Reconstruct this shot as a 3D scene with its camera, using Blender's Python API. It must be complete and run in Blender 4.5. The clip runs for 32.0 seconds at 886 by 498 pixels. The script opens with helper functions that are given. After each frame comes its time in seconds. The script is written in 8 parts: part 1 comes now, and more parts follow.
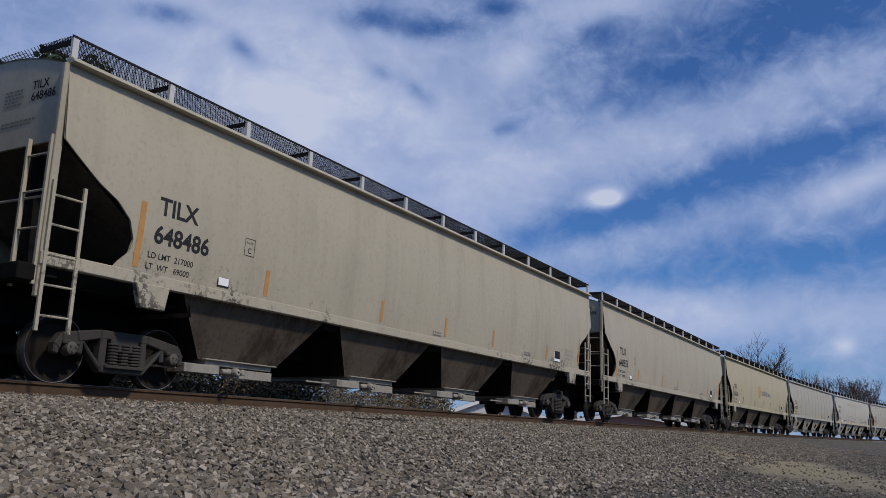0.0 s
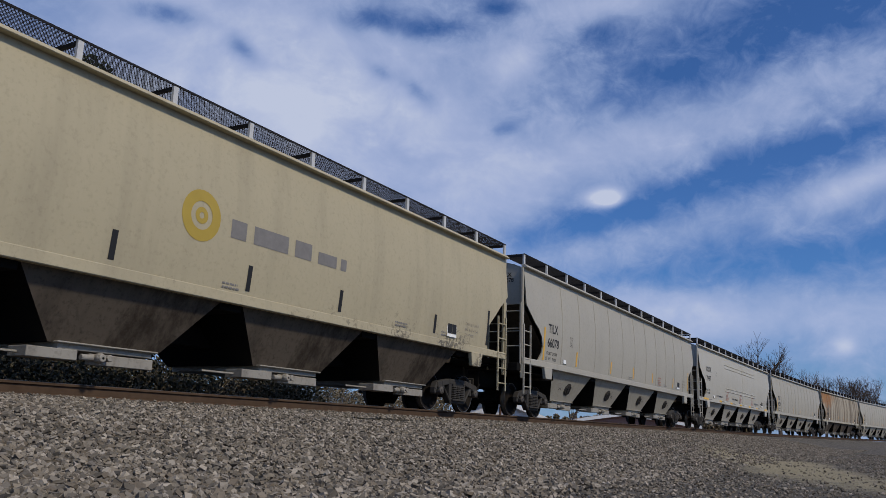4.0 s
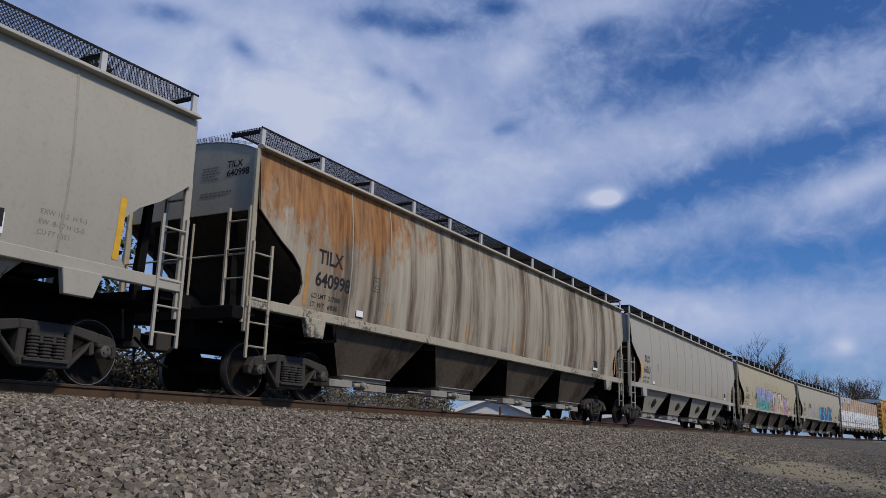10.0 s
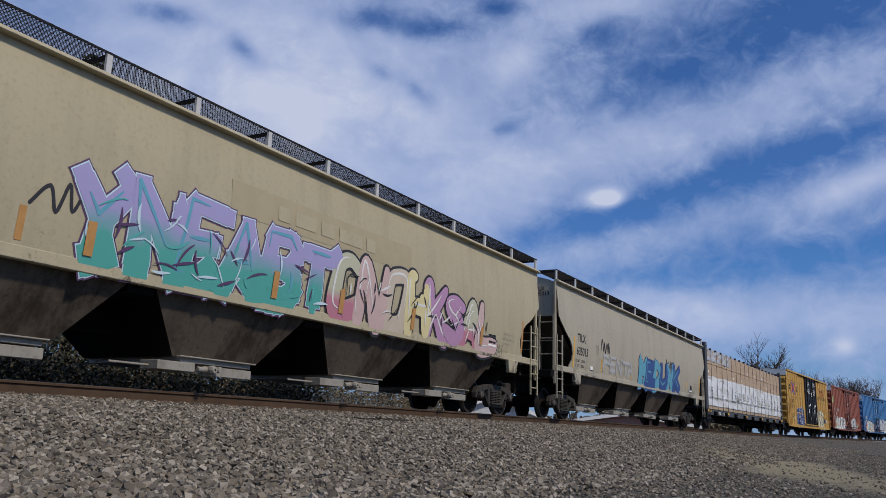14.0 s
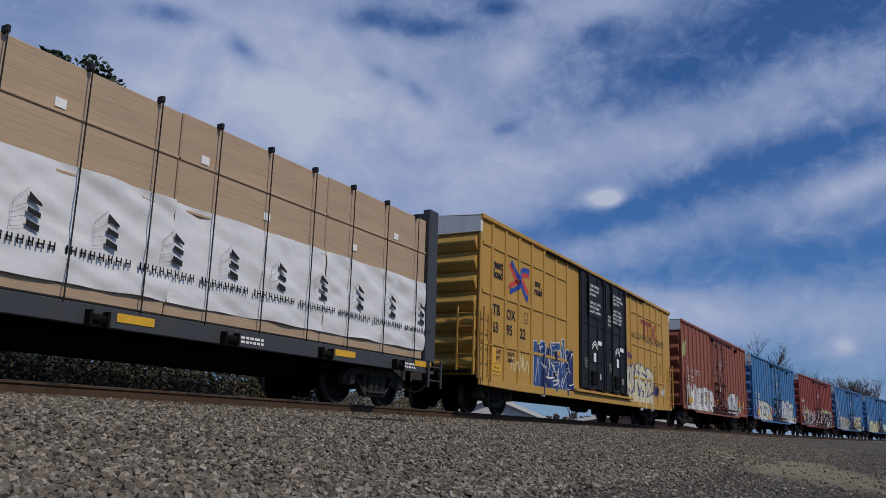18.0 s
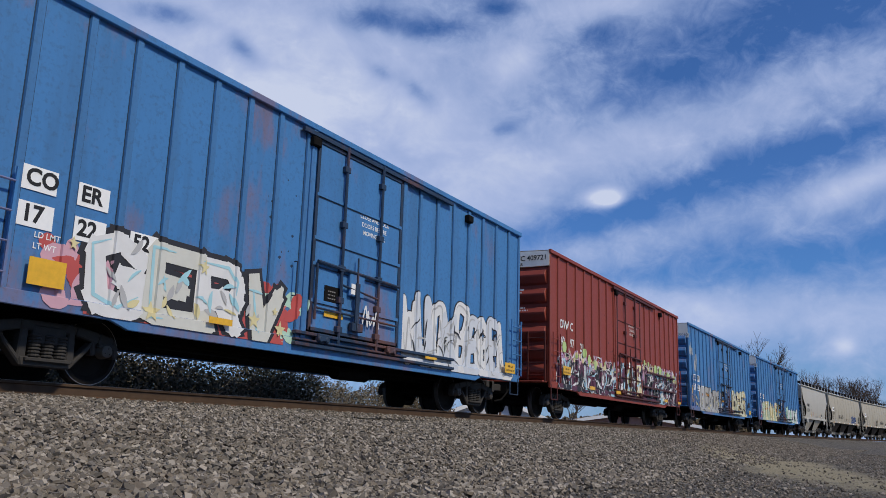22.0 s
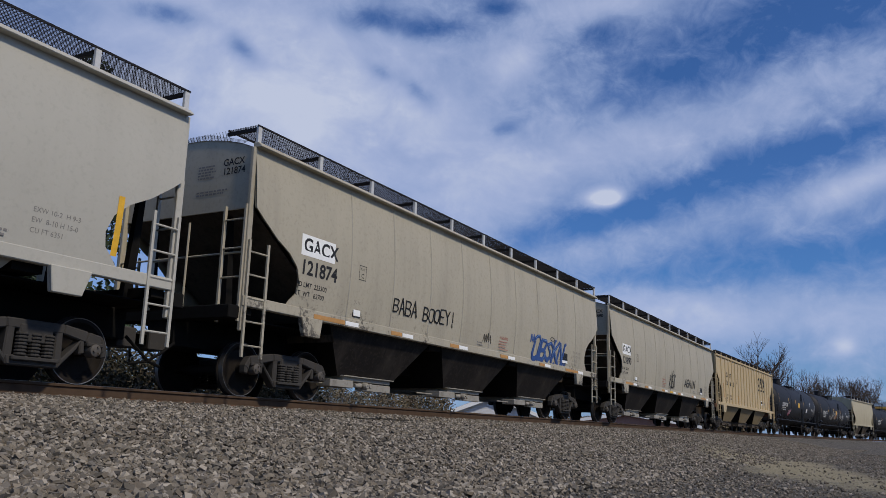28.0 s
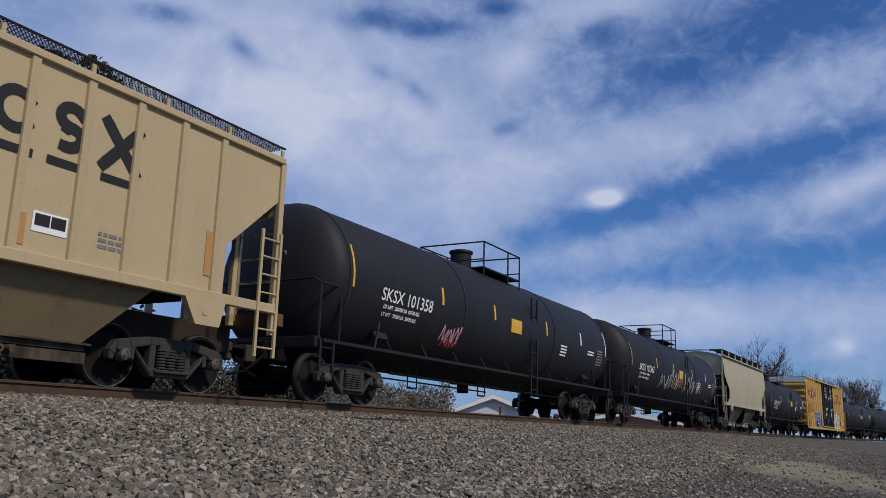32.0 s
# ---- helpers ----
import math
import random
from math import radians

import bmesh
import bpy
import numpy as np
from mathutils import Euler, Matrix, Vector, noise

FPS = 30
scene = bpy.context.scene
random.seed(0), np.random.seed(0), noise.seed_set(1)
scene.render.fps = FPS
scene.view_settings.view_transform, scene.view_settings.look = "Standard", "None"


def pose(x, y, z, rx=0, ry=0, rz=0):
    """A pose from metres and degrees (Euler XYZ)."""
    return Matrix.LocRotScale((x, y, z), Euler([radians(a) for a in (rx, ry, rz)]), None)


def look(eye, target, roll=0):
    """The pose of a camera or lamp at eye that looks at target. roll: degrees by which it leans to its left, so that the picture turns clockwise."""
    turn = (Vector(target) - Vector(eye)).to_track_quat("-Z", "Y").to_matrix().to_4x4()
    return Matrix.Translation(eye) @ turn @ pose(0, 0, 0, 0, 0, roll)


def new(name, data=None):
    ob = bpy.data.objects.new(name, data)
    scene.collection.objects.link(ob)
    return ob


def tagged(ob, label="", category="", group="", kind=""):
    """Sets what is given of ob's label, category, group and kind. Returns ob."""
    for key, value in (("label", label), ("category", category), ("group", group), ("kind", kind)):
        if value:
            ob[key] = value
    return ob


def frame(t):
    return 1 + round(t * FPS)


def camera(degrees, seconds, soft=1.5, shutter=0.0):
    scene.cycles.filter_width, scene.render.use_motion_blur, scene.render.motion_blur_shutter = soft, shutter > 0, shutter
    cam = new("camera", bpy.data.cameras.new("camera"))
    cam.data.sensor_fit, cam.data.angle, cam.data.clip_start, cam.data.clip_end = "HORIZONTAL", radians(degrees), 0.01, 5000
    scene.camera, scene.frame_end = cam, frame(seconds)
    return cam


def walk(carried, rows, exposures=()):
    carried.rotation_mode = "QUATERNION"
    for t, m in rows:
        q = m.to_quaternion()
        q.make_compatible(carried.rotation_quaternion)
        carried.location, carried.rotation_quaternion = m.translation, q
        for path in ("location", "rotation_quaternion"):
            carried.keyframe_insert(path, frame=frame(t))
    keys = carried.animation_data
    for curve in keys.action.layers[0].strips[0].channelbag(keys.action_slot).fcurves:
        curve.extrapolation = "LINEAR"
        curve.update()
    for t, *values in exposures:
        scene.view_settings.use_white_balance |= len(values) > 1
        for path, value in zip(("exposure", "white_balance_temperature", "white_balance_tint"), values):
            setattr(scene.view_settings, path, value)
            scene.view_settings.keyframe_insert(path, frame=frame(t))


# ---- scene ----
# ---------------------------------------------------------------- camera
TRACK_Y = 10.88
cam = camera(56.0, 32.0, soft=0.7, shutter=0.0)
YAW, PITCH = radians(60.57), radians(12.25)
EYE = Vector((0.0, 0.0, -0.46))
AIM = EYE + Vector((math.sin(YAW) * math.cos(PITCH), math.cos(YAW) * math.cos(PITCH), math.sin(PITCH)))
walk(cam, [(0.0, look(EYE, AIM, 1.77)), (32.0, look(EYE, AIM, 1.77))],
     [(0.0, -0.20), (10.8, -0.20), (12.0, -0.04), (13.0, -0.17), (14.0, -0.16), (16.5, -0.08), (17.1, -0.14), (17.9, -0.46), (19.1, -0.37), (20.0, -0.08), (22.0, -0.04), (25.0, -0.08), (28.0, -0.20), (32.0, -0.20)])


def travelled(t):
    """How far the train has rolled at t seconds."""
    return 12.4297 * t + 0.014358 * t * t + 0.0000463 * t ** 3


# the track runs straight along x, then bends gently to the near side
BEND_X, BEND_R = 39.1, 596.0


def on_track(s, off=0.0):
    """Place and heading (degrees) at s metres along the track, off metres to its far side."""
    if s <= BEND_X:
        return s, TRACK_Y + off, 0.0
    a = (s - BEND_X) / BEND_R
    return BEND_X + (BEND_R + off) * math.sin(a), TRACK_Y - BEND_R + (BEND_R + off) * math.cos(a), -math.degrees(a)


def beside_track(x, y):
    """The y that the place would have if the track were straight all along."""
    if x <= BEND_X:
        return y
    return TRACK_Y - BEND_R + math.hypot(x - BEND_X, y - TRACK_Y + BEND_R)


def car_pose(s0, length):
    """The pose of a car whose leading end is s0 metres along the track: both trucks stand on the line."""
    if s0 + length <= BEND_X:
        return pose(s0, TRACK_Y, 0)
    ax, ay, _ = on_track(s0 + 1.75)
    bx, by, _ = on_track(s0 + length - 1.75)
    turn = math.degrees(math.atan2(by - ay, bx - ax))
    return Matrix.Translation((ax, ay, 0)) @ pose(0, 0, 0, 0, 0, turn) @ Matrix.Translation((-1.75, 0, 0))


# ---------------------------------------------------------------- world and sun
SUN_DIR = Vector((-0.10, -0.70, 0.69)).normalized()
sun = new("sun", bpy.data.lights.new("sun", "SUN"))
sun.data.energy, sun.data.angle, sun.data.color = 2.80, radians(4.5), (1.0, 0.89, 0.73)
sun.matrix_world = look(SUN_DIR * 50, (0, 0, 0))


def node(nt, kind, **values):
    n = nt.nodes.new(kind)
    for key, value in values.items():
        if key in n.inputs:
            n.inputs[key].default_value = value
    return n


def math_node(nt, op, a, b=None, clamp=False):
    n = nt.nodes.new("ShaderNodeMath")
    n.operation, n.use_clamp = op, clamp
    for i, v in enumerate((a, b)):
        if v is None:
            continue
        if isinstance(v, (int, float)):
            n.inputs[i].default_value = v
        else:
            nt.links.new(v, n.inputs[i])
    return n.outputs[0]


def ramp(nt, fac, stops):
    n = nt.nodes.new("ShaderNodeValToRGB")
    while len(n.color_ramp.elements) < len(stops):
        n.color_ramp.elements.new(0.5)
    for e, (p, c) in zip(n.color_ramp.elements, stops):
        e.position, e.color = p, (*c, 1) if len(c) == 3 else c
    nt.links.new(fac, n.inputs[0])
    return n.outputs[0]


def mix(nt, fac, a, b, how="MIX"):
    n = nt.nodes.new("ShaderNodeMix")
    n.data_type, n.blend_type = "RGBA", how
    for sock, v in ((n.inputs[0], fac), (n.inputs[6], a), (n.inputs[7], b)):
        if isinstance(v, (int, float)):
            sock.default_value = v
        elif isinstance(v, tuple):
            sock.default_value = (*v, 1)
        else:
            nt.links.new(v, sock)
    return n.outputs[2]


def make_world():
    w = bpy.data.worlds.new("sky")
    scene.world = w
    w.use_nodes = True
    nt = w.node_tree
    nt.nodes.clear()
    sky = nt.nodes.new("ShaderNodeTexSky")
    sky.sky_type, sky.sun_disc = "NISHITA", False
    sky.sun_elevation = math.asin(SUN_DIR.z)
    sky.sun_rotation = math.atan2(SUN_DIR.x, SUN_DIR.y)
    sky.air_density, sky.dust_density, sky.ozone_density = 1.0, 0.6, 2.5
    tc = nt.nodes.new("ShaderNodeTexCoord")
    # flatten the dome onto a cloud deck: divide by height
    sep = nt.nodes.new("ShaderNodeSeparateXYZ")
    nt.links.new(tc.outputs["Generated"], sep.inputs[0])
    zz = math_node(nt, "ADD", math_node(nt, "MAXIMUM", sep.outputs[2], 0.0), 0.22)
    comb = nt.nodes.new("ShaderNodeCombineXYZ")
    nt.links.new(math_node(nt, "DIVIDE", sep.outputs[0], zz), comb.inputs[0])
    nt.links.new(math_node(nt, "DIVIDE", sep.outputs[1], zz), comb.inputs[1])
    deck = comb.outputs[0]

    def heap(scale, detail, rough, offset):
        mp = node(nt, "ShaderNodeMapping", Location=offset, Scale=(1, 1, 1.35))
        nt.links.new(tc.outputs["Generated"], mp.inputs[0])
        n = node(nt, "ShaderNodeTexNoise", Scale=scale, Detail=detail, Roughness=rough, Distortion=0.4)
        nt.links.new(mp.outputs[0], n.inputs["Vector"])
        return n.outputs["Fac"]

    def cloud(scale, detail, rough, offset, turn, stretch):
        mp = node(nt, "ShaderNodeMapping", Location=offset, Rotation=(0, 0, radians(turn)), Scale=stretch)
        nt.links.new(deck, mp.inputs[0])
        n = node(nt, "ShaderNodeTexNoise", Scale=scale, Detail=detail, Roughness=rough, Distortion=0.15)
        nt.links.new(mp.outputs[0], n.inputs["Vector"])
        return n.outputs["Fac"]

    puffs = heap(8.5, 8, 0.58, (0.4, 2.2, 0.3))
    mottle = heap(26.0, 9, 0.64, (1.3, 0.7, 0.1))
    streak = cloud(3.2, 8, 0.62, (6.3, 0.8, 0), 62, (0.22, 1, 1))
    dens = math_node(nt, "ADD", math_node(nt, "MULTIPLY", puffs, 0.60), math_node(nt, "MULTIPLY", mottle, 0.66))
    dens = math_node(nt, "ADD", dens, math_node(nt, "MULTIPLY", streak, 0.24))
    dens = math_node(nt, "SUBTRACT", dens, 0.75 - 0.50)

    def along(way):
        d = nt.nodes.new("ShaderNodeVectorMath")
        d.operation = "DOT_PRODUCT"
        d.inputs[1].default_value = way
        nt.links.new(tc.outputs["Generated"], d.inputs[0])
        return d.outputs["Value"]

    for across, up, turn, half_l, half_w, gain in CLOUD_BANKS:
        c = Vector(way_of(across, up))
        side = Vector((c.y, -c.x, 0)).normalized()
        rise = side.cross(c)
        a = radians(turn)
        u = math_node(nt, "DIVIDE", along(side * math.cos(a) + rise * math.sin(a)), half_l / 1475)
        v = math_node(nt, "DIVIDE", along(rise * math.cos(a) - side * math.sin(a)), half_w / 1475)
        q = math_node(nt, "ADD", math_node(nt, "MULTIPLY", u, u), math_node(nt, "MULTIPLY", v, v))
        q = math_node(nt, "ADD", q, math_node(nt, "MULTIPLY", math_node(nt, "SUBTRACT", mottle, 0.5), 2.0))
        bell = math_node(nt, "POWER", 2.718, math_node(nt, "MULTIPLY", q, -1.0))
        front = math_node(nt, "GREATER_THAN", along(c), 0.0)
        dens = math_node(nt, "ADD", dens, math_node(nt, "MULTIPLY", math_node(nt, "MULTIPLY", bell, front), gain))
    dens = math_node(nt, "ADD", math_node(nt, "MULTIPLY", math_node(nt, "SUBTRACT", dens, 0.55), 1.12), 0.535)
    cover = ramp(nt, dens, [(0.14, (0.03, 0.03, 0.03)), (0.42, (0.36, 0.36, 0.36)), (0.66, (0.76, 0.76, 0.76)), (0.98, (1, 1, 1))])
    tone = ramp(nt, dens, [(0.30, (3.9, 5.5, 10.0)), (0.62, (5.3, 6.8, 10.8)), (0.82, (6.9, 8.1, 11.8)), (1.0, (8.9, 9.8, 12.4))])
    blue = mix(nt, 1.0, sky.outputs[0], (0.50, 0.93, 1.58), "MULTIPLY")
    col = mix(nt, math_node(nt, "MULTIPLY", cover, 0.95), blue, tone)
    bg = node(nt, "ShaderNodeBackground", Strength=0.068)
    nt.links.new(col, bg.inputs[0])
    out = nt.nodes.new("ShaderNodeOutputWorld")
    nt.links.new(bg.outputs[0], out.inputs[0])


def way_of(across, up):
    """The direction seen at a fraction across (0 to 1) and up (0 to 1) the view."""
    half = math.tan(radians(28.0))
    m = look(EYE, AIM, 1.77).to_3x3()
    return tuple((m @ Vector(((2 * across - 1) * half, (2 * up - 1) * half * 882 / 1568, -1))).normalized())


CLOUD_BANKS = [
    (0.190, 0.830, 0, 430, 250, 0.28),
    (0.450, 0.740, -32, 390, 165, 0.26),
    (0.578, 0.868, 0, 50, 40, 0.26),
    (0.690, 0.990, 0, 130, 34, 0.28),
    (0.816, 0.775, 14, 340, 70, 0.10),
    (0.915, 0.970, 15, 260, 56, -0.44),
    (0.676, 0.925, 20, 60, 26, -0.26),
    (0.190, 0.970, 0, 55, 18, -0.36),
    (0.275, 0.900, -35, 34, 16, -0.28),
    (0.420, 0.962, 0, 56, 20, -0.36),
    (0.490, 0.940, 0, 60, 18, -0.36),
    (0.560, 0.985, 0, 44, 16, -0.26),
    (0.430, 0.855, -20, 20, 12, -0.24),
    (0.472, 0.815, -40, 34, 14, -0.26),
    (0.568, 0.740, 20, 26, 12, -0.18),
    (0.840, 0.652, 14, 330, 30, -0.44),
    (0.740, 0.730, 14, 230, 55, 0.16),
    (0.668, 0.560, 12, 110, 26, -0.36),
    (0.686, 0.598, 5, 36, 20, 0.85),
    (0.979, 0.640, 15, 90, 26, 0.34),
    (0.797, 0.546, 5, 330, 40, 0.10),
    (0.829, 0.467, 5, 330, 34, -0.32),
    (0.797, 0.365, 0, 420, 58, 0.30),
    (0.953, 0.303, 0, 20, 16, 0.30),
]
make_world()


# ---------------------------------------------------------------- materials
def material(name):
    m = bpy.data.materials.new(name)
    m.use_nodes = True
    nt = m.node_tree
    return m, nt, nt.nodes["Principled BSDF"]


def coords(nt, scale=(1, 1, 1), which="Object"):
    tc = nt.nodes.new("ShaderNodeTexCoord")
    mp = node(nt, "ShaderNodeMapping", Scale=scale)
    nt.links.new(tc.outputs[which], mp.inputs[0])
    return mp.outputs[0]


def noise_at(nt, scale, detail=4, rough=0.55, stretch=(1, 1, 1)):
    n = node(nt, "ShaderNodeTexNoise", Scale=scale, Detail=detail, Roughness=rough)
    nt.links.new(coords(nt, stretch), n.inputs["Vector"])
    return n.outputs["Fac"]


def bump(nt, bsdf, fac, strength, distance):
    b = node(nt, "ShaderNodeBump", Strength=strength, Distance=distance)
    nt.links.new(fac, b.inputs["Height"])
    nt.links.new(b.outputs[0], bsdf.inputs["Normal"])


def paint(name, rgb, dirt=(0.10, 0.085, 0.07), grime=0.35, streaks=0.3, rust=0.0, rough=0.55, rust_rgb=(0.20, 0.075, 0.03), chips=0.0, gloss=0.3, flaked=0.0):
    """Weathered enamel on steel: blotches, runs down the sides, speckled chips, rust."""
    m, nt, b = material(name)
    b.inputs["Specular IOR Level"].default_value = gloss
    patch = noise_at(nt, 0.9, 5, 0.6)
    fine = noise_at(nt, 14, 5, 0.65)
    runs = noise_at(nt, 2.2, 6, 0.6, (1.0, 1.0, 0.09))
    col = mix(nt, ramp(nt, patch, [(0.35, (0, 0, 0)), (0.75, (0.35, 0.35, 0.35))]), rgb, tuple(min(1, c * 1.18) for c in rgb))
    col = mix(nt, math_node(nt, "MULTIPLY", ramp(nt, runs, [(0.48, (0, 0, 0)), (0.75, (1, 1, 1))]), streaks), col, dirt)
    col = mix(nt, math_node(nt, "MULTIPLY", ramp(nt, fine, [(0.52, (0, 0, 0)), (0.72, (1, 1, 1))]), grime), col, dirt)
    if rust:
        spots = math_node(nt, "MULTIPLY", noise_at(nt, 1.6, 8, 0.72, (1, 1, 0.35)), noise_at(nt, 0.35, 3))
        col = mix(nt, math_node(nt, "MULTIPLY", ramp(nt, spots, [(0.27, (0, 0, 0)), (0.36, (1, 1, 1))]), rust), col, rust_rgb)
    if flaked:
        bare = ramp(nt, noise_at(nt, 2.6, 9, 0.68, (1, 1, 1.6)), [(0.535, (0, 0, 0)), (0.56, (1, 1, 1))])
        col = mix(nt, math_node(nt, "MULTIPLY", bare, flaked), col, (0.05, 0.027, 0.021))
    if chips:
        # flaked paint in broken patches above the sill
        tc = nt.nodes.new("ShaderNodeTexCoord")
        sep = nt.nodes.new("ShaderNodeSeparateXYZ")
        nt.links.new(tc.outputs["Object"], sep.inputs[0])
        low = ramp(nt, math_node(nt, "DIVIDE", math_node(nt, "SUBTRACT", sep.outputs[2], 1.5), 1.0), [(0.0, (1, 1, 1)), (0.75, (0, 0, 0))])
        where = math_node(nt, "MULTIPLY", ramp(nt, noise_at(nt, 0.55, 4, 0.6), [(0.46, (0, 0, 0)), (0.62, (1, 1, 1))]), low)
        flake = ramp(nt, math_node(nt, "ADD", noise_at(nt, 11, 8, 0.7), math_node(nt, "MULTIPLY", where, 0.14)), [(0.61, (0, 0, 0)), (0.645, (1, 1, 1))])
        col = mix(nt, math_node(nt, "MULTIPLY", math_node(nt, "MULTIPLY", flake, where), chips), col, (0.07, 0.06, 0.05))
    nt.links.new(col, b.inputs["Base Color"])
    nt.links.new(math_node(nt, "ADD", math_node(nt, "MULTIPLY", fine, 0.3), rough - 0.15), b.inputs["Roughness"])
    bump(nt, b, noise_at(nt, 3.0, 3), 0.25, 0.02)
    return m


def plain(name, rgb, rough=0.6, metal=0.0, vary=0.25, scale=9.0):
    m, nt, b = material(name)
    b.inputs["Specular IOR Level"].default_value = 0.1 if rough > 0.7 else 0.4
    n = noise_at(nt, scale, 5, 0.6)
    col = mix(nt, n, tuple(c * (1 - vary) for c in rgb), tuple(min(1, c * (1 + vary)) for c in rgb))
    nt.links.new(col, b.inputs["Base Color"])
    b.inputs["Roughness"].default_value, b.inputs["Metallic"].default_value = rough, metal
    bump(nt, b, n, 0.2, 0.01)
    return m


def rusted_paint():
    """Old enamel: beige-grey with dark runs, and orange rust worn through at the leading top corner."""
    m, nt, b = material("rust streaked enamel")
    b.inputs["Specular IOR Level"].default_value = 0.2
    runs = noise_at(nt, 1.7, 7, 0.62, (1.0, 1.0, 0.05))
    fine = noise_at(nt, 9.0, 6, 0.65, (1.0, 1.0, 0.10))
    spots = noise_at(nt, 3.4, 8, 0.7, (1.0, 1.0, 0.5))
    col = ramp(nt, math_node(nt, "ADD", math_node(nt, "MULTIPLY", runs, 0.75), math_node(nt, "MULTIPLY", fine, 0.25)),
               [(0.35, (0.075, 0.058, 0.045)), (0.43, (0.19, 0.155, 0.115)), (0.50, (0.33, 0.29, 0.225)), (0.62, (0.44, 0.40, 0.32))])
    tc = nt.nodes.new("ShaderNodeTexCoord")
    sep = nt.nodes.new("ShaderNodeSeparateXYZ")
    nt.links.new(tc.outputs["Object"], sep.inputs[0])
    u = math_node(nt, "DIVIDE", math_node(nt, "SUBTRACT", sep.outputs[0], 2.2), 3.4)
    v = math_node(nt, "DIVIDE", math_node(nt, "SUBTRACT", sep.outputs[2], 3.75), 1.0)
    q = math_node(nt, "ADD", math_node(nt, "MULTIPLY", u, u), math_node(nt, "MULTIPLY", v, v))
    near = math_node(nt, "POWER", 2.718, math_node(nt, "MULTIPLY", q, -1.0))
    worn = ramp(nt, math_node(nt, "ADD", math_node(nt, "MULTIPLY", near, 0.34), math_node(nt, "MULTIPLY", spots, 0.8)), [(0.50, (0, 0, 0)), (0.62, (1, 1, 1))])
    col = mix(nt, math_node(nt, "MULTIPLY", worn, 0.85), col, ramp(nt, fine, [(0.35, (0.16, 0.065, 0.022)), (0.6, (0.42, 0.19, 0.055))]))
    brown = ramp(nt, noise_at(nt, 0.8, 5, 0.6, (1.0, 1.0, 0.12)), [(0.54, (0, 0, 0)), (0.68, (1, 1, 1))])
    col = mix(nt, math_node(nt, "MULTIPLY", brown, 0.5), col, (0.20, 0.105, 0.05))
    nt.links.new(col, b.inputs["Base Color"])
    b.inputs["Roughness"].default_value = 0.8
    bump(nt, b, fine, 0.3, 0.01)
    return m


GREY = paint("grey enamel", (0.395, 0.372, 0.312), grime=0.16, streaks=0.10)
GREY_OLD = paint("dusty grey enamel", (0.415, 0.375, 0.285), grime=0.20, streaks=0.22, chips=0.9)
CREAM = paint("cream enamel", (0.44, 0.385, 0.255), grime=0.18, streaks=0.2, chips=0.8)
PALE = paint("pale grey enamel", (0.445, 0.425, 0.365), grime=0.12, streaks=0.08)
RUSTED = rusted_paint()
TAN = paint("tan enamel", (0.50, 0.385, 0.215), grime=0.14, streaks=0.10)
YELLOW = paint("yellow boxcar enamel", (0.50, 0.29, 0.062), grime=0.14, streaks=0.12)
BROWN = paint("oxide brown enamel", (0.29, 0.088, 0.050), grime=0.18, streaks=0.18)
BROWN_DOOR = paint("flaked oxide brown enamel", (0.27, 0.080, 0.046), grime=0.3, streaks=0.3, flaked=0.9)
RED = paint("oxide red enamel", (0.26, 0.050, 0.032), grime=0.14, streaks=0.12)
BLUE = paint("faded blue enamel", (0.058, 0.200, 0.44), dirt=(0.045, 0.07, 0.10), grime=0.38, streaks=0.36, rust=0.4, rust_rgb=(0.30, 0.12, 0.06))
BLACK_TANK = paint("black tank enamel", (0.013, 0.013, 0.015), dirt=(0.045, 0.04, 0.036), grime=0.2, streaks=0.25, rough=0.6)
BLACK_DOOR = paint("black door enamel", (0.012, 0.012, 0.014), dirt=(0.06, 0.055, 0.05), grime=0.2, streaks=0.2)
# bay grime, with the shade under the car put into the same colour
SOOT_SHADE = paint("grimed and shaded hopper steel", (0.105, 0.086, 0.066), dirt=(0.018, 0.015, 0.012), grime=0.5, streaks=0.55, rough=0.75, rust=0.7, rust_rgb=(0.02, 0.014, 0.01), gloss=0.1)
GREY_BAY = paint("grey hopper bay enamel", (0.36, 0.335, 0.275), grime=0.30, streaks=0.30)
PALE_BAY = paint("pale hopper bay enamel", (0.42, 0.395, 0.34), grime=0.35, streaks=0.35)
# near black, far darker than the beige sides above these bays
DARK_BAY = paint("black hopper bay enamel", (0.016, 0.014, 0.013), grime=0.3, streaks=0.3, rough=0.7, gloss=0.1)
CAP = plain("bearing cap steel", (0.085, 0.075, 0.065), 0.7)
TRUCK = paint("truck casting", (0.048, 0.045, 0.042), dirt=(0.085, 0.075, 0.064), grime=0.4, streaks=0.2, rough=0.75, gloss=0.12)
GATE = paint("pale gate steel", (0.30, 0.28, 0.24), grime=0.5, streaks=0.4)
# kept near black so that undersides read as deep shade
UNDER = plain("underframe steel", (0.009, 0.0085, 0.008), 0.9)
WHEEL = plain("wheel steel", (0.018, 0.015, 0.013), 0.75, 0.0)
TREAD = plain("bright tread steel", (0.20, 0.19, 0.18), 0.5, 0.8)
# near black all over, unlike the pale galvanised posts
GRATE = plain("near-black grating steel", (0.022, 0.022, 0.025), 0.8, 0.0)
GALV = plain("galvanised steel", (0.55, 0.55, 0.54), 0.55, 0.1)
RUSTY = plain("rusty fitting", (0.14, 0.075, 0.045), 0.85)
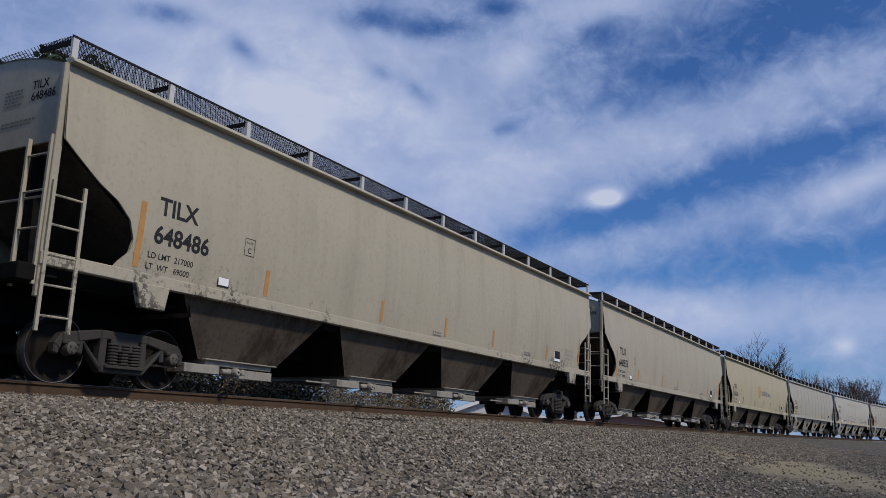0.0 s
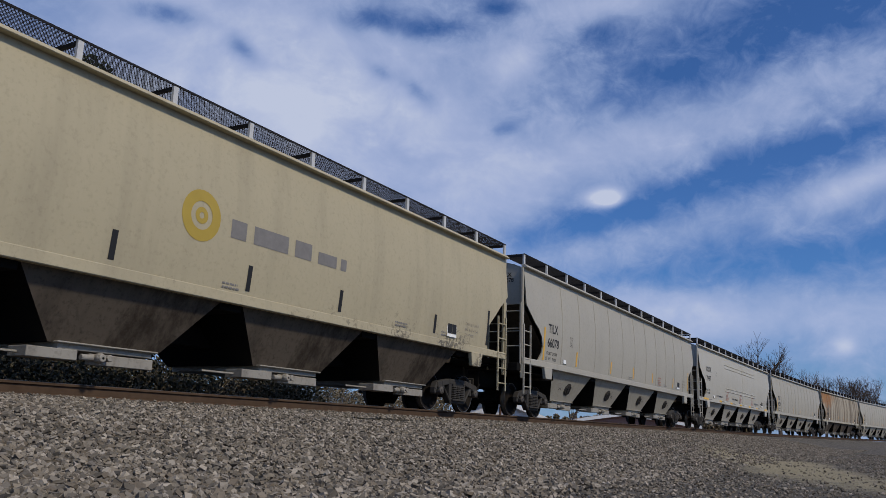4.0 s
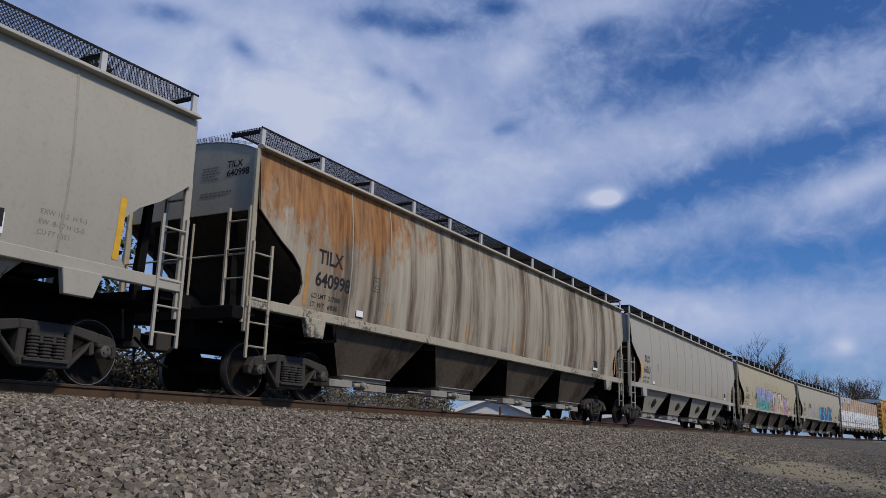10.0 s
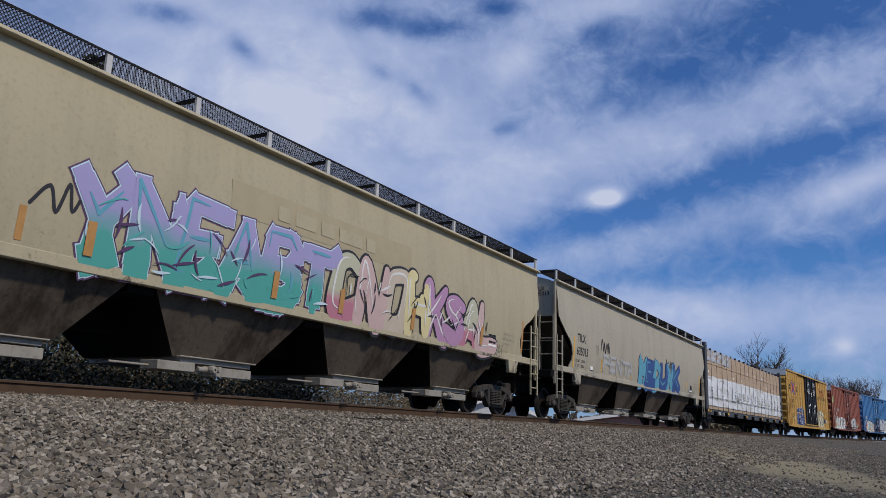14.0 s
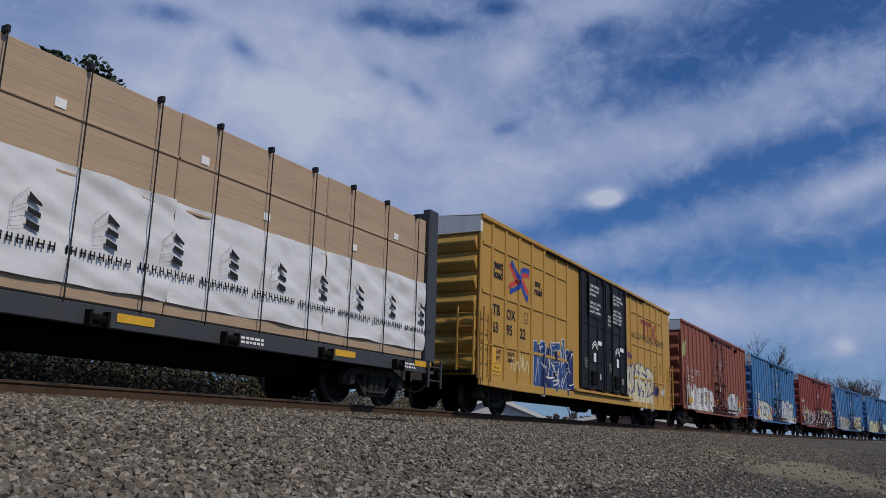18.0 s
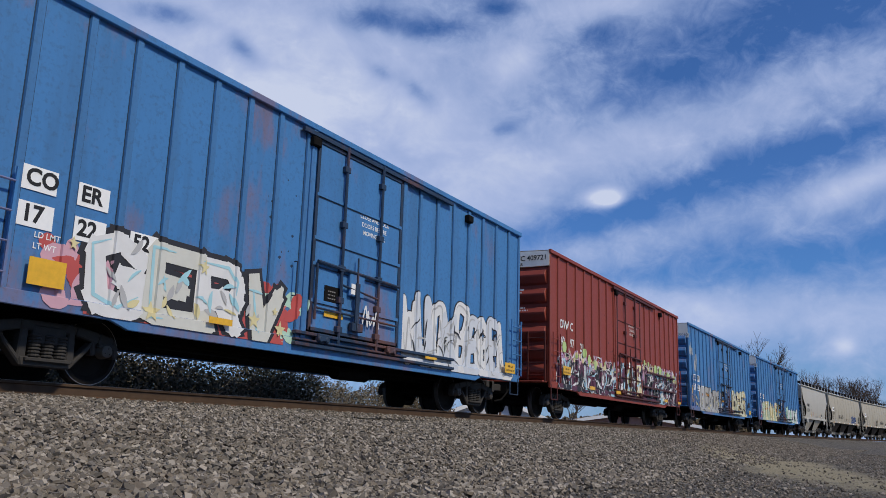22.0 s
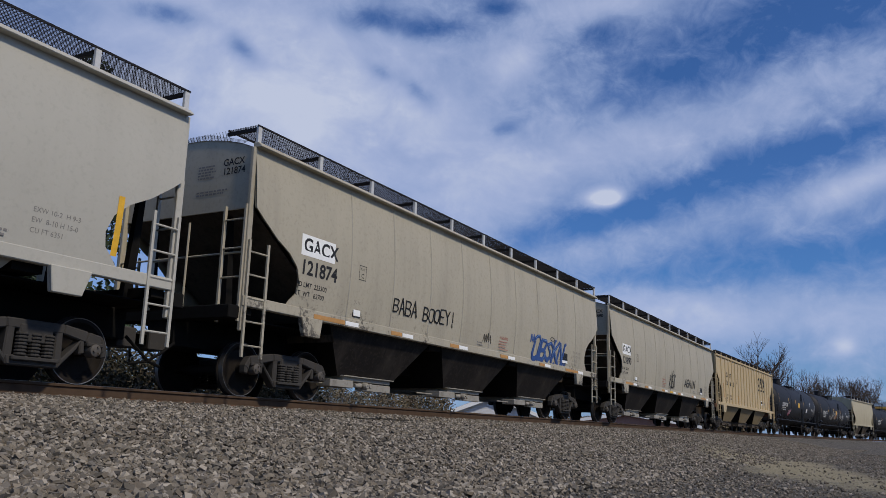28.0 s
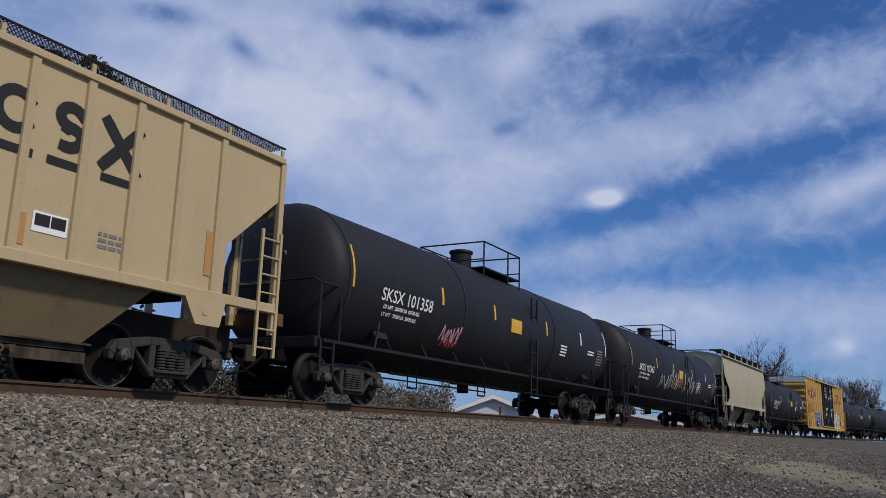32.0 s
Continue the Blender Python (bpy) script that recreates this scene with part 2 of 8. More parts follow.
RAIL_SIDE = plain("rail web rust", (0.080, 0.052, 0.034), 0.9, vary=0.45, scale=5.0)
RAIL_TOP = plain("rail head", (0.26, 0.24, 0.23), 0.35, 0.9)
TIE = plain("weathered tie timber", (0.085, 0.07, 0.058), 0.9)
YELLOW_TAPE = plain("yellow reflective tape", (0.75, 0.42, 0.03), 0.45)
ORANGE_TAPE = plain("dirty orange tape", (0.48, 0.25, 0.08), 0.6)
WHITE = plain("white marking", (0.86, 0.86, 0.83), 0.6, vary=0.1)
DARK = plain("black marking", (0.014, 0.014, 0.015), 0.7)
GREY_MARK = plain("grey stencil", (0.20, 0.19, 0.18), 0.7)
RED_MARK = plain("faded red stencil", (0.38, 0.16, 0.12), 0.7)
ROOF_WHITE = paint("chalky cream panel", (0.86, 0.82, 0.73), grime=0.12, streaks=0.25, dirt=(0.40, 0.34, 0.24))
HARDWARE = {"faded blue enamel": paint("greasy blue steel", (0.022, 0.045, 0.085), dirt=(0.015, 0.014, 0.014), grime=0.5, streaks=0.4, rust=0.6),
            "oxide brown enamel": paint("greasy brown steel", (0.10, 0.030, 0.020), dirt=(0.02, 0.015, 0.013), grime=0.5, streaks=0.4),
            "oxide red enamel": paint("greasy red steel", (0.085, 0.022, 0.017), dirt=(0.02, 0.015, 0.013), grime=0.5, streaks=0.4)}
SPRAY = {}


def spray(key, rgb):
    if key not in SPRAY:
        SPRAY[key] = plain("spray " + key, rgb, 0.6, vary=0.12, scale=4.0)
    return SPRAY[key]


def fade(key, low, high, z0, z1):
    """Spray paint blended from one colour at the bottom to another at the top."""
    if key not in SPRAY:
        m, nt, b = material("spray " + key)
        tc = nt.nodes.new("ShaderNodeTexCoord")
        sep = nt.nodes.new("ShaderNodeSeparateXYZ")
        nt.links.new(tc.outputs["Object"], sep.inputs[0])
        u = math_node(nt, "DIVIDE", math_node(nt, "SUBTRACT", sep.outputs[2], z0), z1 - z0)
        u = math_node(nt, "ADD", u, math_node(nt, "MULTIPLY", math_node(nt, "SUBTRACT", noise_at(nt, 3.0), 0.5), 0.5))
        nt.links.new(ramp(nt, u, [(0.25, low), (0.75, high)]), b.inputs["Base Color"])
        b.inputs["Roughness"].default_value = 0.6
        SPRAY[key] = m
    return SPRAY[key]


SPRAY_RGB = dict(white=(0.72, 0.72, 0.70), black=(0.03, 0.03, 0.035), blue=(0.035, 0.085, 0.26), teal=(0.10, 0.42, 0.40),
                 cyan=(0.12, 0.36, 0.48), mauve=(0.45, 0.26, 0.42), pink=(0.62, 0.36, 0.42), silver=(0.45, 0.45, 0.44),
                 cream=(0.68, 0.60, 0.32), red=(0.50, 0.09, 0.08), green=(0.30, 0.52, 0.16), lime=(0.46, 0.60, 0.24),
                 orange=(0.55, 0.24, 0.06), plum=(0.12, 0.04, 0.07), mint=(0.45, 0.66, 0.52), sky=(0.10, 0.26, 0.52), navy=(0.02, 0.03, 0.12))


def sp(key):
    return spray(key, SPRAY_RGB[key])


# ---------------------------------------------------------------- mesh helpers
class Shape:
    """Gathers simple solids into one mesh."""

    def __init__(self):
        self.v, self.f = [], []

    def add(self, verts, faces):
        n = len(self.v)
        self.v += [tuple(p) for p in verts]
        self.f += [tuple(i + n for i in f) for f in faces]
        return self

    def box(self, x0, x1, y0, y1, z0, z1):
        return self.add([(x, y, z) for x in (x0, x1) for y in (y0, y1) for z in (z0, z1)],
                        [(0, 1, 3, 2), (4, 6, 7, 5), (0, 4, 5, 1), (2, 3, 7, 6), (0, 2, 6, 4), (1, 5, 7, 3)])

    def prism(self, outline, y0, y1, axis="y"):
        """An outline in (x, z) drawn out along y, or in (y, z) along x, or (x, y) along z."""
        def at(p, d):
            return {"y": (p[0], d, p[1]), "x": (d, p[0], p[1]), "z": (p[0], p[1], d)}[axis]
        n = len(outline)
        verts = [at(p, y0) for p in outline] + [at(p, y1) for p in outline]
        faces = [tuple(range(n)), tuple(range(2 * n - 1, n - 1, -1))]
        faces += [(i, i + n, (i + 1) % n + n, (i + 1) % n) for i in range(n)]
        return self.add(verts, faces)

    def rod(self, a, b, r, sides=6, r2=None):
        a, b = Vector(a), Vector(b)
        q = (b - a).to_track_quat("Z", "Y")
        ring = [q @ Vector((math.cos(k * math.tau / sides), math.sin(k * math.tau / sides), 0)) for k in range(sides)]
        verts = [a + p * r for p in ring] + [b + p * (r if r2 is None else r2) for p in ring]
        faces = [(k, (k + 1) % sides, (k + 1) % sides + sides, k + sides) for k in range(sides)]
        return self.add(verts, faces + [tuple(range(sides - 1, -1, -1)), tuple(range(sides, 2 * sides))])

    def lathe(self, profile, origin, sides=32, axis="y"):
        """Profile of (distance along, radius) turned round an axis."""
        n = len(profile)
        verts = []
        for k in range(sides):
            c, s = math.cos(k * math.tau / sides), math.sin(k * math.tau / sides)
            for d, r in profile:
                p = {"y": (r * c, d, r * s), "x": (d, r * c, r * s), "z": (r * c, r * s, d)}[axis]
                verts.append(tuple(p[i] + origin[i] for i in range(3)))
        faces = [(k * n + i, k * n + i + 1, (k + 1) % sides * n + i + 1, (k + 1) % sides * n + i)
                 for k in range(sides) for i in range(n - 1)]
        return self.add(verts, faces)

    def sheet(self, rows):
        """A grid of points, row by row."""
        n = len(rows[0])
        faces = [(r * n + i, r * n + i + 1, (r + 1) * n + i + 1, (r + 1) * n + i) for r in range(len(rows) - 1) for i in range(n - 1)]
        return self.add([p for r in rows for p in r], faces)

    def mesh(self, name, mat, bevel=0.0, smooth=False):
        me = bpy.data.meshes.new(name)
        me.from_pydata(self.v, [], self.f)
        bm = bmesh.new()
        bm.from_mesh(me)
        bmesh.ops.recalc_face_normals(bm, faces=bm.faces)
        if bevel:
            sharp = [e for e in bm.edges if len(e.link_faces) == 2 and e.calc_face_angle(0) > 0.6]
            bmesh.ops.bevel(bm, geom=sharp, offset=bevel, segments=1, affect="EDGES", clamp_overlap=True)
        if smooth:
            for f in bm.faces:
                f.smooth = True
            for e in bm.edges:
                if len(e.link_faces) == 2 and e.calc_face_angle(0) > 0.7:
                    e.smooth = False
        bm.to_mesh(me)
        bm.free()
        me.materials.append(mat)
        return me


MESHES = {}


def shared(key, build, mat, bevel=0.0, smooth=False):
    k = (key, mat.name)
    if k not in MESHES:
        MESHES[k] = build().mesh(key if isinstance(key, str) else str(key[0]), mat, bevel, smooth)
    return MESHES[k]


def part(name, data, parent, m=None, label=""):
    """Links a mesh as one object under a thing or under a part."""
    ob = new(name, data.mesh(name, *[]) if isinstance(data, Shape) else data)
    ob.parent = parent
    if m is not None:
        ob.matrix_basis = m
    return tagged(ob, label=label)


def put(name, shape, mat, parent, label="", bevel=0.0, smooth=False, m=None):
    return part(name, shape.mesh(name, mat, bevel, smooth), parent, m, label)


def conform(car, surface, plane=-1.634, names=("lettering", "plate_box", "graffiti", "outline", "rim", "highlight", "tag", "emblem", "paint_patch"), cuts=(), levels=(), lowest=-9.0):
    """Lays the flat markings of a car on its curved or ribbed side; surface(x, z) is the side's distance from the centre line, cuts and levels where it bends."""
    for ob in list(car.children_recursive):
        if not ob.name.startswith(names) or ob.type != "MESH":
            continue
        me = ob.data.copy()
        m = ob.matrix_basis.copy()
        if abs((m @ Vector((0, 0, 0))).y) < 1.2 and m.translation.length > 0.01:
            continue
        me.transform(m)
        if not ob.name.startswith(("lettering", "plate_box")):
            bm = bmesh.new()
            bm.from_mesh(me)
            lo = [min(v.co[k] for v in bm.verts) for k in range(3)]
            hi = [max(v.co[k] for v in bm.verts) for k in range(3)]
            for k, places in ((0, cuts), (2, levels)):
                way = (1, 0, 0) if k == 0 else (0, 0, 1)
                for c in places:
                    if lo[k] < c < hi[k]:
                        bmesh.ops.bisect_plane(bm, geom=bm.verts[:] + bm.edges[:] + bm.faces[:], dist=1e-5, plane_co=Vector(way) * c, plane_no=way)
            bm.to_mesh(me)
            bm.free()
        co = np.empty(len(me.vertices) * 3)
        me.vertices.foreach_get("co", co)
        co = co.reshape(-1, 3)
        for v in co:
            v[2] = max(v[2], lowest)
            v[1] = -surface(v[0], v[2]) - 0.004 + min(0.006, v[1] - plane)
        me.vertices.foreach_set("co", co.reshape(-1))
        me.update()
        ob.data = me
        ob.matrix_basis = Matrix.Identity(4)


def thing(name, label, category, group="", kind="", m=None, data=None):
    ob = new(name, data)
    if m is not None:
        ob.matrix_world = m
    return tagged(ob, label, category, group, kind)


# flat markings on a side that faces the camera's side of the track
def text_mesh(words, size, mat, bold=0.0, spacing=1.0, align="LEFT"):
    k = ("text", words, size, mat.name, bold, spacing, align)
    if k in MESHES:
        return MESHES[k]
    cu = bpy.data.curves.new("lettering", "FONT")
    cu.body, cu.size, cu.offset, cu.space_character, cu.align_x = words, size, bold, spacing, align
    cu.resolution_u = 3
    cu.space_line = 0.95
    tmp = bpy.data.objects.new("lettering", cu)
    scene.collection.objects.link(tmp)
    me = bpy.data.meshes.new_from_object(tmp.evaluated_get(bpy.context.evaluated_depsgraph_get()))
    bpy.data.objects.remove(tmp)
    me.materials.clear()
    me.materials.append(mat)
    MESHES[k] = me
    return me


def write(parent, words, x, z, size, mat, y=-1.62, bold=0.010, lean=0.0, name="lettering", spacing=1.0, on_end=False):
    me = text_mesh(words, size, mat, bold, spacing)
    m = pose(x, y, z, 90 + lean, 0, 0) if not on_end else pose(x, y, z, 90, 0, -90)
    return part(name, me, parent, m)


def bars(parent, x, z, width, rows, height, mat, y=-1.62, lean=0.0, name="stencil", gap=1.7, m=None):
    """Lines of small writing that cannot be read, as plain bars."""
    rnd = random.Random(int(x * 100 + z * 10))
    s = Shape()
    for r in range(rows):
        u, zz = 0.0, z - r * height * gap
        end = width * rnd.uniform(0.7, 1.0)
        while u < end:
            w = min(rnd.uniform(1.0, 3.2) * height, end - u)
            off = (zz - z) * math.tan(radians(lean))
            s.add([(x + u, y - off, zz), (x + u + w, y - off, zz), (x + u + w, y - off, zz + height), (x + u, y - off, zz + height)], [(0, 1, 2, 3)])
            u += w + height * 0.6
    return tagged(put(name, s, mat, parent, m=m), kind="stuff")


def patch(parent, x0, x1, z0, z1, mat, y=-1.62, name="marking", label="", lean=0.0, t=0.003):
    s = Shape().box(0, x1 - x0, -t, t, 0, z1 - z0)
    return put(name, s, mat, parent, label, m=pose(x0, y, z0, lean, 0, 0))


# ---------------------------------------------------------------- ground and track
def ground_height(x, y):
    """The lie of the land: yard gravel, ballast bank, track bed, field beyond."""
    y = beside_track(x, y)
    stops = ((-400, -1.6), (-6, -1.1), (1.5, -0.93), (3.2, -0.90), (8.9, -0.29), (9.6, -0.215), (12.2, -0.215), (14.5, -0.9), (18, -1.3), (400, -1.6))
    for (a, za), (b, zb) in zip(stops, stops[1:]):
        if y <= b:
            u = max(0.0, (y - a) / (b - a))
            return za + (zb - za) * (u * u * (3 - 2 * u) if abs(zb - za) > 0.2 and b - a < 20 else u)
    return stops[-1][1]


def gravel_material():
    m, nt, b = material("grey gravel ground")
    fine, mid, big = noise_at(nt, 55, 4, 0.7), noise_at(nt, 6, 5, 0.6), noise_at(nt, 0.35, 4, 0.6)
    col = ramp(nt, fine, [(0.36, (0.012, 0.010, 0.008)), (0.5, (0.075, 0.065, 0.050)), (0.70, (0.27, 0.235, 0.185))])
    col = mix(nt, math_node(nt, "MULTIPLY", ramp(nt, mid, [(0.4, (0, 0, 0)), (0.7, (1, 1, 1))]), 0.35), col, (0.10, 0.086, 0.067))
    col = mix(nt, math_node(nt, "MULTIPLY", ramp(nt, big, [(0.45, (0, 0, 0)), (0.65, (1, 1, 1))]), 0.35), col, (0.17, 0.145, 0.105))
    tc = nt.nodes.new("ShaderNodeTexCoord")
    sep = nt.nodes.new("ShaderNodeSeparateXYZ")
    nt.links.new(tc.outputs["Object"], sep.inputs[0])
    # a worn spread of pale sand by the bank
    dx, dy = math_node(nt, "SUBTRACT", sep.outputs[0], 18.5), math_node(nt, "SUBTRACT", sep.outputs[1], 2.75)
    u = math_node(nt, "DIVIDE", math_node(nt, "ADD", math_node(nt, "MULTIPLY", dx, 0.96), math_node(nt, "MULTIPLY", dy, 0.28)), 11.0)
    v = math_node(nt, "DIVIDE", math_node(nt, "SUBTRACT", math_node(nt, "MULTIPLY", dy, 0.96), math_node(nt, "MULTIPLY", dx, 0.28)), 1.25)
    q = math_node(nt, "ADD", math_node(nt, "MULTIPLY", u, u), math_node(nt, "MULTIPLY", v, v))
    q = math_node(nt, "ADD", q, math_node(nt, "MULTIPLY", math_node(nt, "SUBTRACT", mid, 0.5), 1.6))
    sand = ramp(nt, q, [(0.35, (1, 1, 1)), (0.95, (0, 0, 0))])
    col = mix(nt, math_node(nt, "MULTIPLY", sand, 0.85), col, (0.33, 0.28, 0.165))
    nt.links.new(col, b.inputs["Base Color"])
    b.inputs["Roughness"].default_value = 0.95
    bump(nt, b, math_node(nt, "ADD", fine, mid), 0.9, 0.03)
    return m


def make_ground():
    xs = sorted({round(v, 2) for v in [-2000, -600, -200, -80, -40, *np.arange(-20, 60, 0.5), *np.arange(60, 140, 4), 180, 260, 400, 800, 1600, 3000]})
    ys = sorted({round(v, 2) for v in [-2000, -500, -150, -60, -30, -15, *np.arange(-8, 16, 0.4), 18, 22, 30, 45, 70, 120, 250, 600, 1500, 3000]})
    rows = []
    for y in ys:
        row = []
        for x in xs:
            lump = 0.05 * noise.noise(Vector((x * 0.55, y * 0.55, 0))) + 0.10 * noise.noise(Vector((x * 0.11, y * 0.2, 3)))
            q = beside_track(x, y)
            fade = 1.0 if -15 < q < 8.5 else 0.0 if 9 < q < 13 else 0.5
            row.append((x, y, ground_height(x, y) + lump * fade * (1 if abs(x) < 150 else 0)))
        rows.append(row)
    me = Shape().sheet(rows).mesh("ground", gravel_material(), smooth=True)
    thing("ground", "grey gravel and dirt ground beside the railway", "ground", kind="structure", data=me)


def stones(name, count, box, size, seed, mat, label, dense=None):
    """Loose stones as one mesh; box: x0, x1, y0, y1."""
    rng = np.random.default_rng(seed)
    base = np.array([(a, b, c) for a in (-1, 1) for b in (-1, 1) for c in (-1, 1)], float) * (0.72, 0.72, 0.62)
    tris = [(0, 1, 3), (0, 3, 2), (4, 6, 7), (4, 7, 5), (0, 4, 5), (0, 5, 1), (2, 3, 7), (2, 7, 6), (0, 2, 6), (0, 6, 4), (1, 5, 7), (1, 7, 3)]
    nv, nf = len(base), len(tris)
    x = box[0] + (box[1] - box[0]) * rng.random(count) ** (dense or 1.0)
    y = box[2] + (box[3] - box[2]) * rng.random(count)
    u, v = ((x - 18.5) * 0.96 + (y - 2.75) * 0.28) / 10.5, ((y - 2.75) * 0.96 - (x - 18.5) * 0.28) / 1.2
    keep = (u * u + v * v > 0.9) | (rng.random(count) < 0.12)
    x, y = x[keep], y[keep]
    count = len(x)
    z = np.array([ground_height(a, b) + 0.05 * noise.noise(Vector((a * 0.55, b * 0.55, 0))) + 0.10 * noise.noise(Vector((a * 0.11, b * 0.2, 3))) for a, b in zip(x, np.minimum(y, 8.5))])
    z = np.where(y > 8.5, np.array([ground_height(a, b) for a, b in zip(x, y)]), z)
    r = size * (0.55 + 0.75 * rng.random(count) ** 1.6)
    jig = base[None] * (0.62 + 0.52 * rng.random((count, nv, 3)))
    jig *= np.stack([1.1 * np.ones(count), 0.60 + 0.40 * rng.random(count), 0.42 + 0.38 * rng.random(count)], 1)[:, None, :]
    a, b, c = (rng.random(count) * math.tau for _ in range(3))
    b, c = (b - math.pi) * 0.24, (c - math.pi) * 0.24
    ca, sa, cb, sb, cc, sc = np.cos(a), np.sin(a), np.cos(b), np.sin(b), np.cos(c), np.sin(c)
    rot = np.empty((count, 3, 3))
    rot[:, 0] = np.stack([ca * cb, ca * sb * sc - sa * cc, ca * sb * cc + sa * sc], 1)
    rot[:, 1] = np.stack([sa * cb, sa * sb * sc + ca * cc, sa * sb * cc - ca * sc], 1)
    rot[:, 2] = np.stack([-sb, cb * sc, cb * cc], 1)
    pts = np.einsum("nij,nkj->nki", rot, jig) * r[:, None, None] + np.stack([x, y, z + r * (0.10 + 0.95 * rng.random(count) ** 1.5)], 1)[:, None, :]
    faces = (np.array(tris)[None] + (np.arange(count) * nv)[:, None, None]).reshape(-1)
    me = bpy.data.meshes.new(name)
    me.vertices.add(count * nv)
    me.vertices.foreach_set("co", pts.reshape(-1))
    me.loops.add(len(faces))
    me.loops.foreach_set("vertex_index", faces)
    me.polygons.add(count * nf)
    me.polygons.foreach_set("loop_start", np.arange(count * nf) * 3)
    me.polygons.foreach_set("use_smooth", np.zeros(count * nf, dtype=bool))
    me.update(calc_edges=True)
    me.materials.append(mat)
    return thing(name, label, "gravel", kind="stuff", data=me)


def stone_material(name, tones):
    m, nt, b = material(name)
    geo = nt.nodes.new("ShaderNodeNewGeometry")
    col = ramp(nt, geo.outputs["Random Per Island"], [(i / (len(tones) - 1), c) for i, c in enumerate(tones)])
    n = noise_at(nt, 40, 4, 0.6)
    col = mix(nt, math_node(nt, "MULTIPLY", n, 0.3), col, (0.10, 0.088, 0.072))
    nt.links.new(col, b.inputs["Base Color"])
    b.inputs["Roughness"].default_value = 0.9
    bump(nt, b, n, 0.5, 0.006)
    return m


def make_track():
    rail = [(-0.07, -0.172), (0.07, -0.172), (0.07, -0.162), (0.012, -0.145), (0.010, -0.045), (0.036, -0.034), (0.036, -0.008), (0.028, 0.0),
            (-0.028, 0.0), (-0.036, -0.008), (-0.036, -0.034), (-0.010, -0.045), (-0.012, -0.145), (-0.07, -0.162)]
    stations = [-300, 0, *range(20, 40, 4), *(BEND_X + 4.0 * i for i in range(140))]

    def swept(outline):
        n = len(outline)
        verts = []
        for st in stations:
            for off, z in outline:
                x, y, _ = on_track(st, off)
                verts.append((x, y, z))
        faces = [(k * n + i, k * n + (i + 1) % n, (k + 1) * n + (i + 1) % n, (k + 1) * n + i) for k in range(len(stations) - 1) for i in range(n)]
        return Shape().add(verts, faces)
    for side in (-1, 1):
        yc = side * 0.7525
        ob = thing("rail", "rusty steel rail with a worn bright running surface", "rail", "rails of the track", kind="structure",
                   data=swept([(yc + p, z) for p, z in rail]).mesh("rail", RAIL_SIDE))
        put("running_surface", swept([(yc + p, z) for p, z in ((-0.024, 0.0), (0.024, 0.0), (0.024, 0.003), (-0.024, 0.003))]), RAIL_TOP, ob)
    for i in range(230):
        x, y, turn = on_track(-10 + i * 0.53)
        ob = thing("railroad_tie", "weathered dark wooden tie bedded in ballast", "tie", "ties of the track", m=pose(x, y, 0, 0, 0, turn),
                   data=shared("railroad_tie", lambda: Shape().box(-0.11, 0.11, -1.295, 1.295, -0.36, -0.176), TIE, 0.012))
        for side in (-1, 1):
            part("tie_plate", shared("tie_plate", lambda: Shape().box(-0.09, 0.09, -0.17, 0.17, -0.176, -0.160), RUSTY), ob, pose(0, side * 0.7525, 0))


# ---------------------------------------------------------------- trucks
WHEELSETS = []


def side_frame_shape():
    s = Shape()
    # top chord, lower tension bar and columns, as strips so that the outline may be concave
    pairs = [((-1.13, 0.50), (-1.03, 0.42)), ((-1.02, 0.66), (-1.0, 0.53)), ((-0.80, 0.70), (-0.76, 0.55)), ((-0.42, 0.76), (-0.40, 0.63)),
             ((0.42, 0.76), (0.40, 0.63)), ((0.80, 0.70), (0.76, 0.55)), ((1.02, 0.66), (1.0, 0.53)), ((1.13, 0.50), (1.03, 0.42))]
    for (a, b), (c, d) in zip(pairs, pairs[1:]):
        s.prism([a, c, d, b], -0.08, 0.08)
    low = [((-0.70, 0.60), (-0.62, 0.44)), ((-0.40, 0.30), (-0.36, 0.17)), ((0.40, 0.30), (0.36, 0.17)), ((0.70, 0.60), (0.62, 0.44))]
    for (a, b), (c, d) in zip(low, low[1:]):
        s.prism([a, c, d, b], -0.085, 0.085)
    for k in (-1, 1):
        s.prism([(k * 0.40, 0.66), (k * 0.29, 0.66), (k * 0.29, 0.24), (k * 0.42, 0.24)], -0.075, 0.075)
        s.prism([(k * 0.66, 0.60), (k * 0.74, 0.60), (k * 0.76, 0.40), (k * 0.68, 0.38)], -0.07, 0.07)
        s.prism([(k * 1.02, 0.56), (k * 1.12, 0.52), (k * 1.12, 0.38), (k * 1.04, 0.36)], -0.07, 0.07)
    return s


def spring_shape():
    s = Shape()
    for k in (-0.19, 0.0, 0.19):
        prof = []
        for i in range(7):
            z = 0.29 + i * 0.043
            prof += [(z, 0.062), (z + 0.014, 0.082), (z + 0.028, 0.082), (z + 0.041, 0.062)]
        s.lathe(prof, (k, -0.02, 0), 10, "z")
    return s


def wheelset_shape():
    s = Shape()
    for k in (-1, 1):
        prof = [(0.0, 0.09), (0.02, 0.16), (0.03, 0.33), (-0.02, 0.385), (-0.05, 0.40), (-0.055, 0.448), (0.04, 0.457), (0.05, 0.485), (0.078, 0.485), (0.085, 0.40), (0.065, 0.36), (0.075, 0.17), (0.07, 0.09)]
        s.lathe([(k * (0.70 + 0) + (k * d), r) for d, r in [(-p[0] + 0.04, p[1]) for p in prof]], (0, 0, 0), 40, "y")
    s.rod((0, -1.02, 0), (0, 1.02, 0), 0.085, 14)
    return s


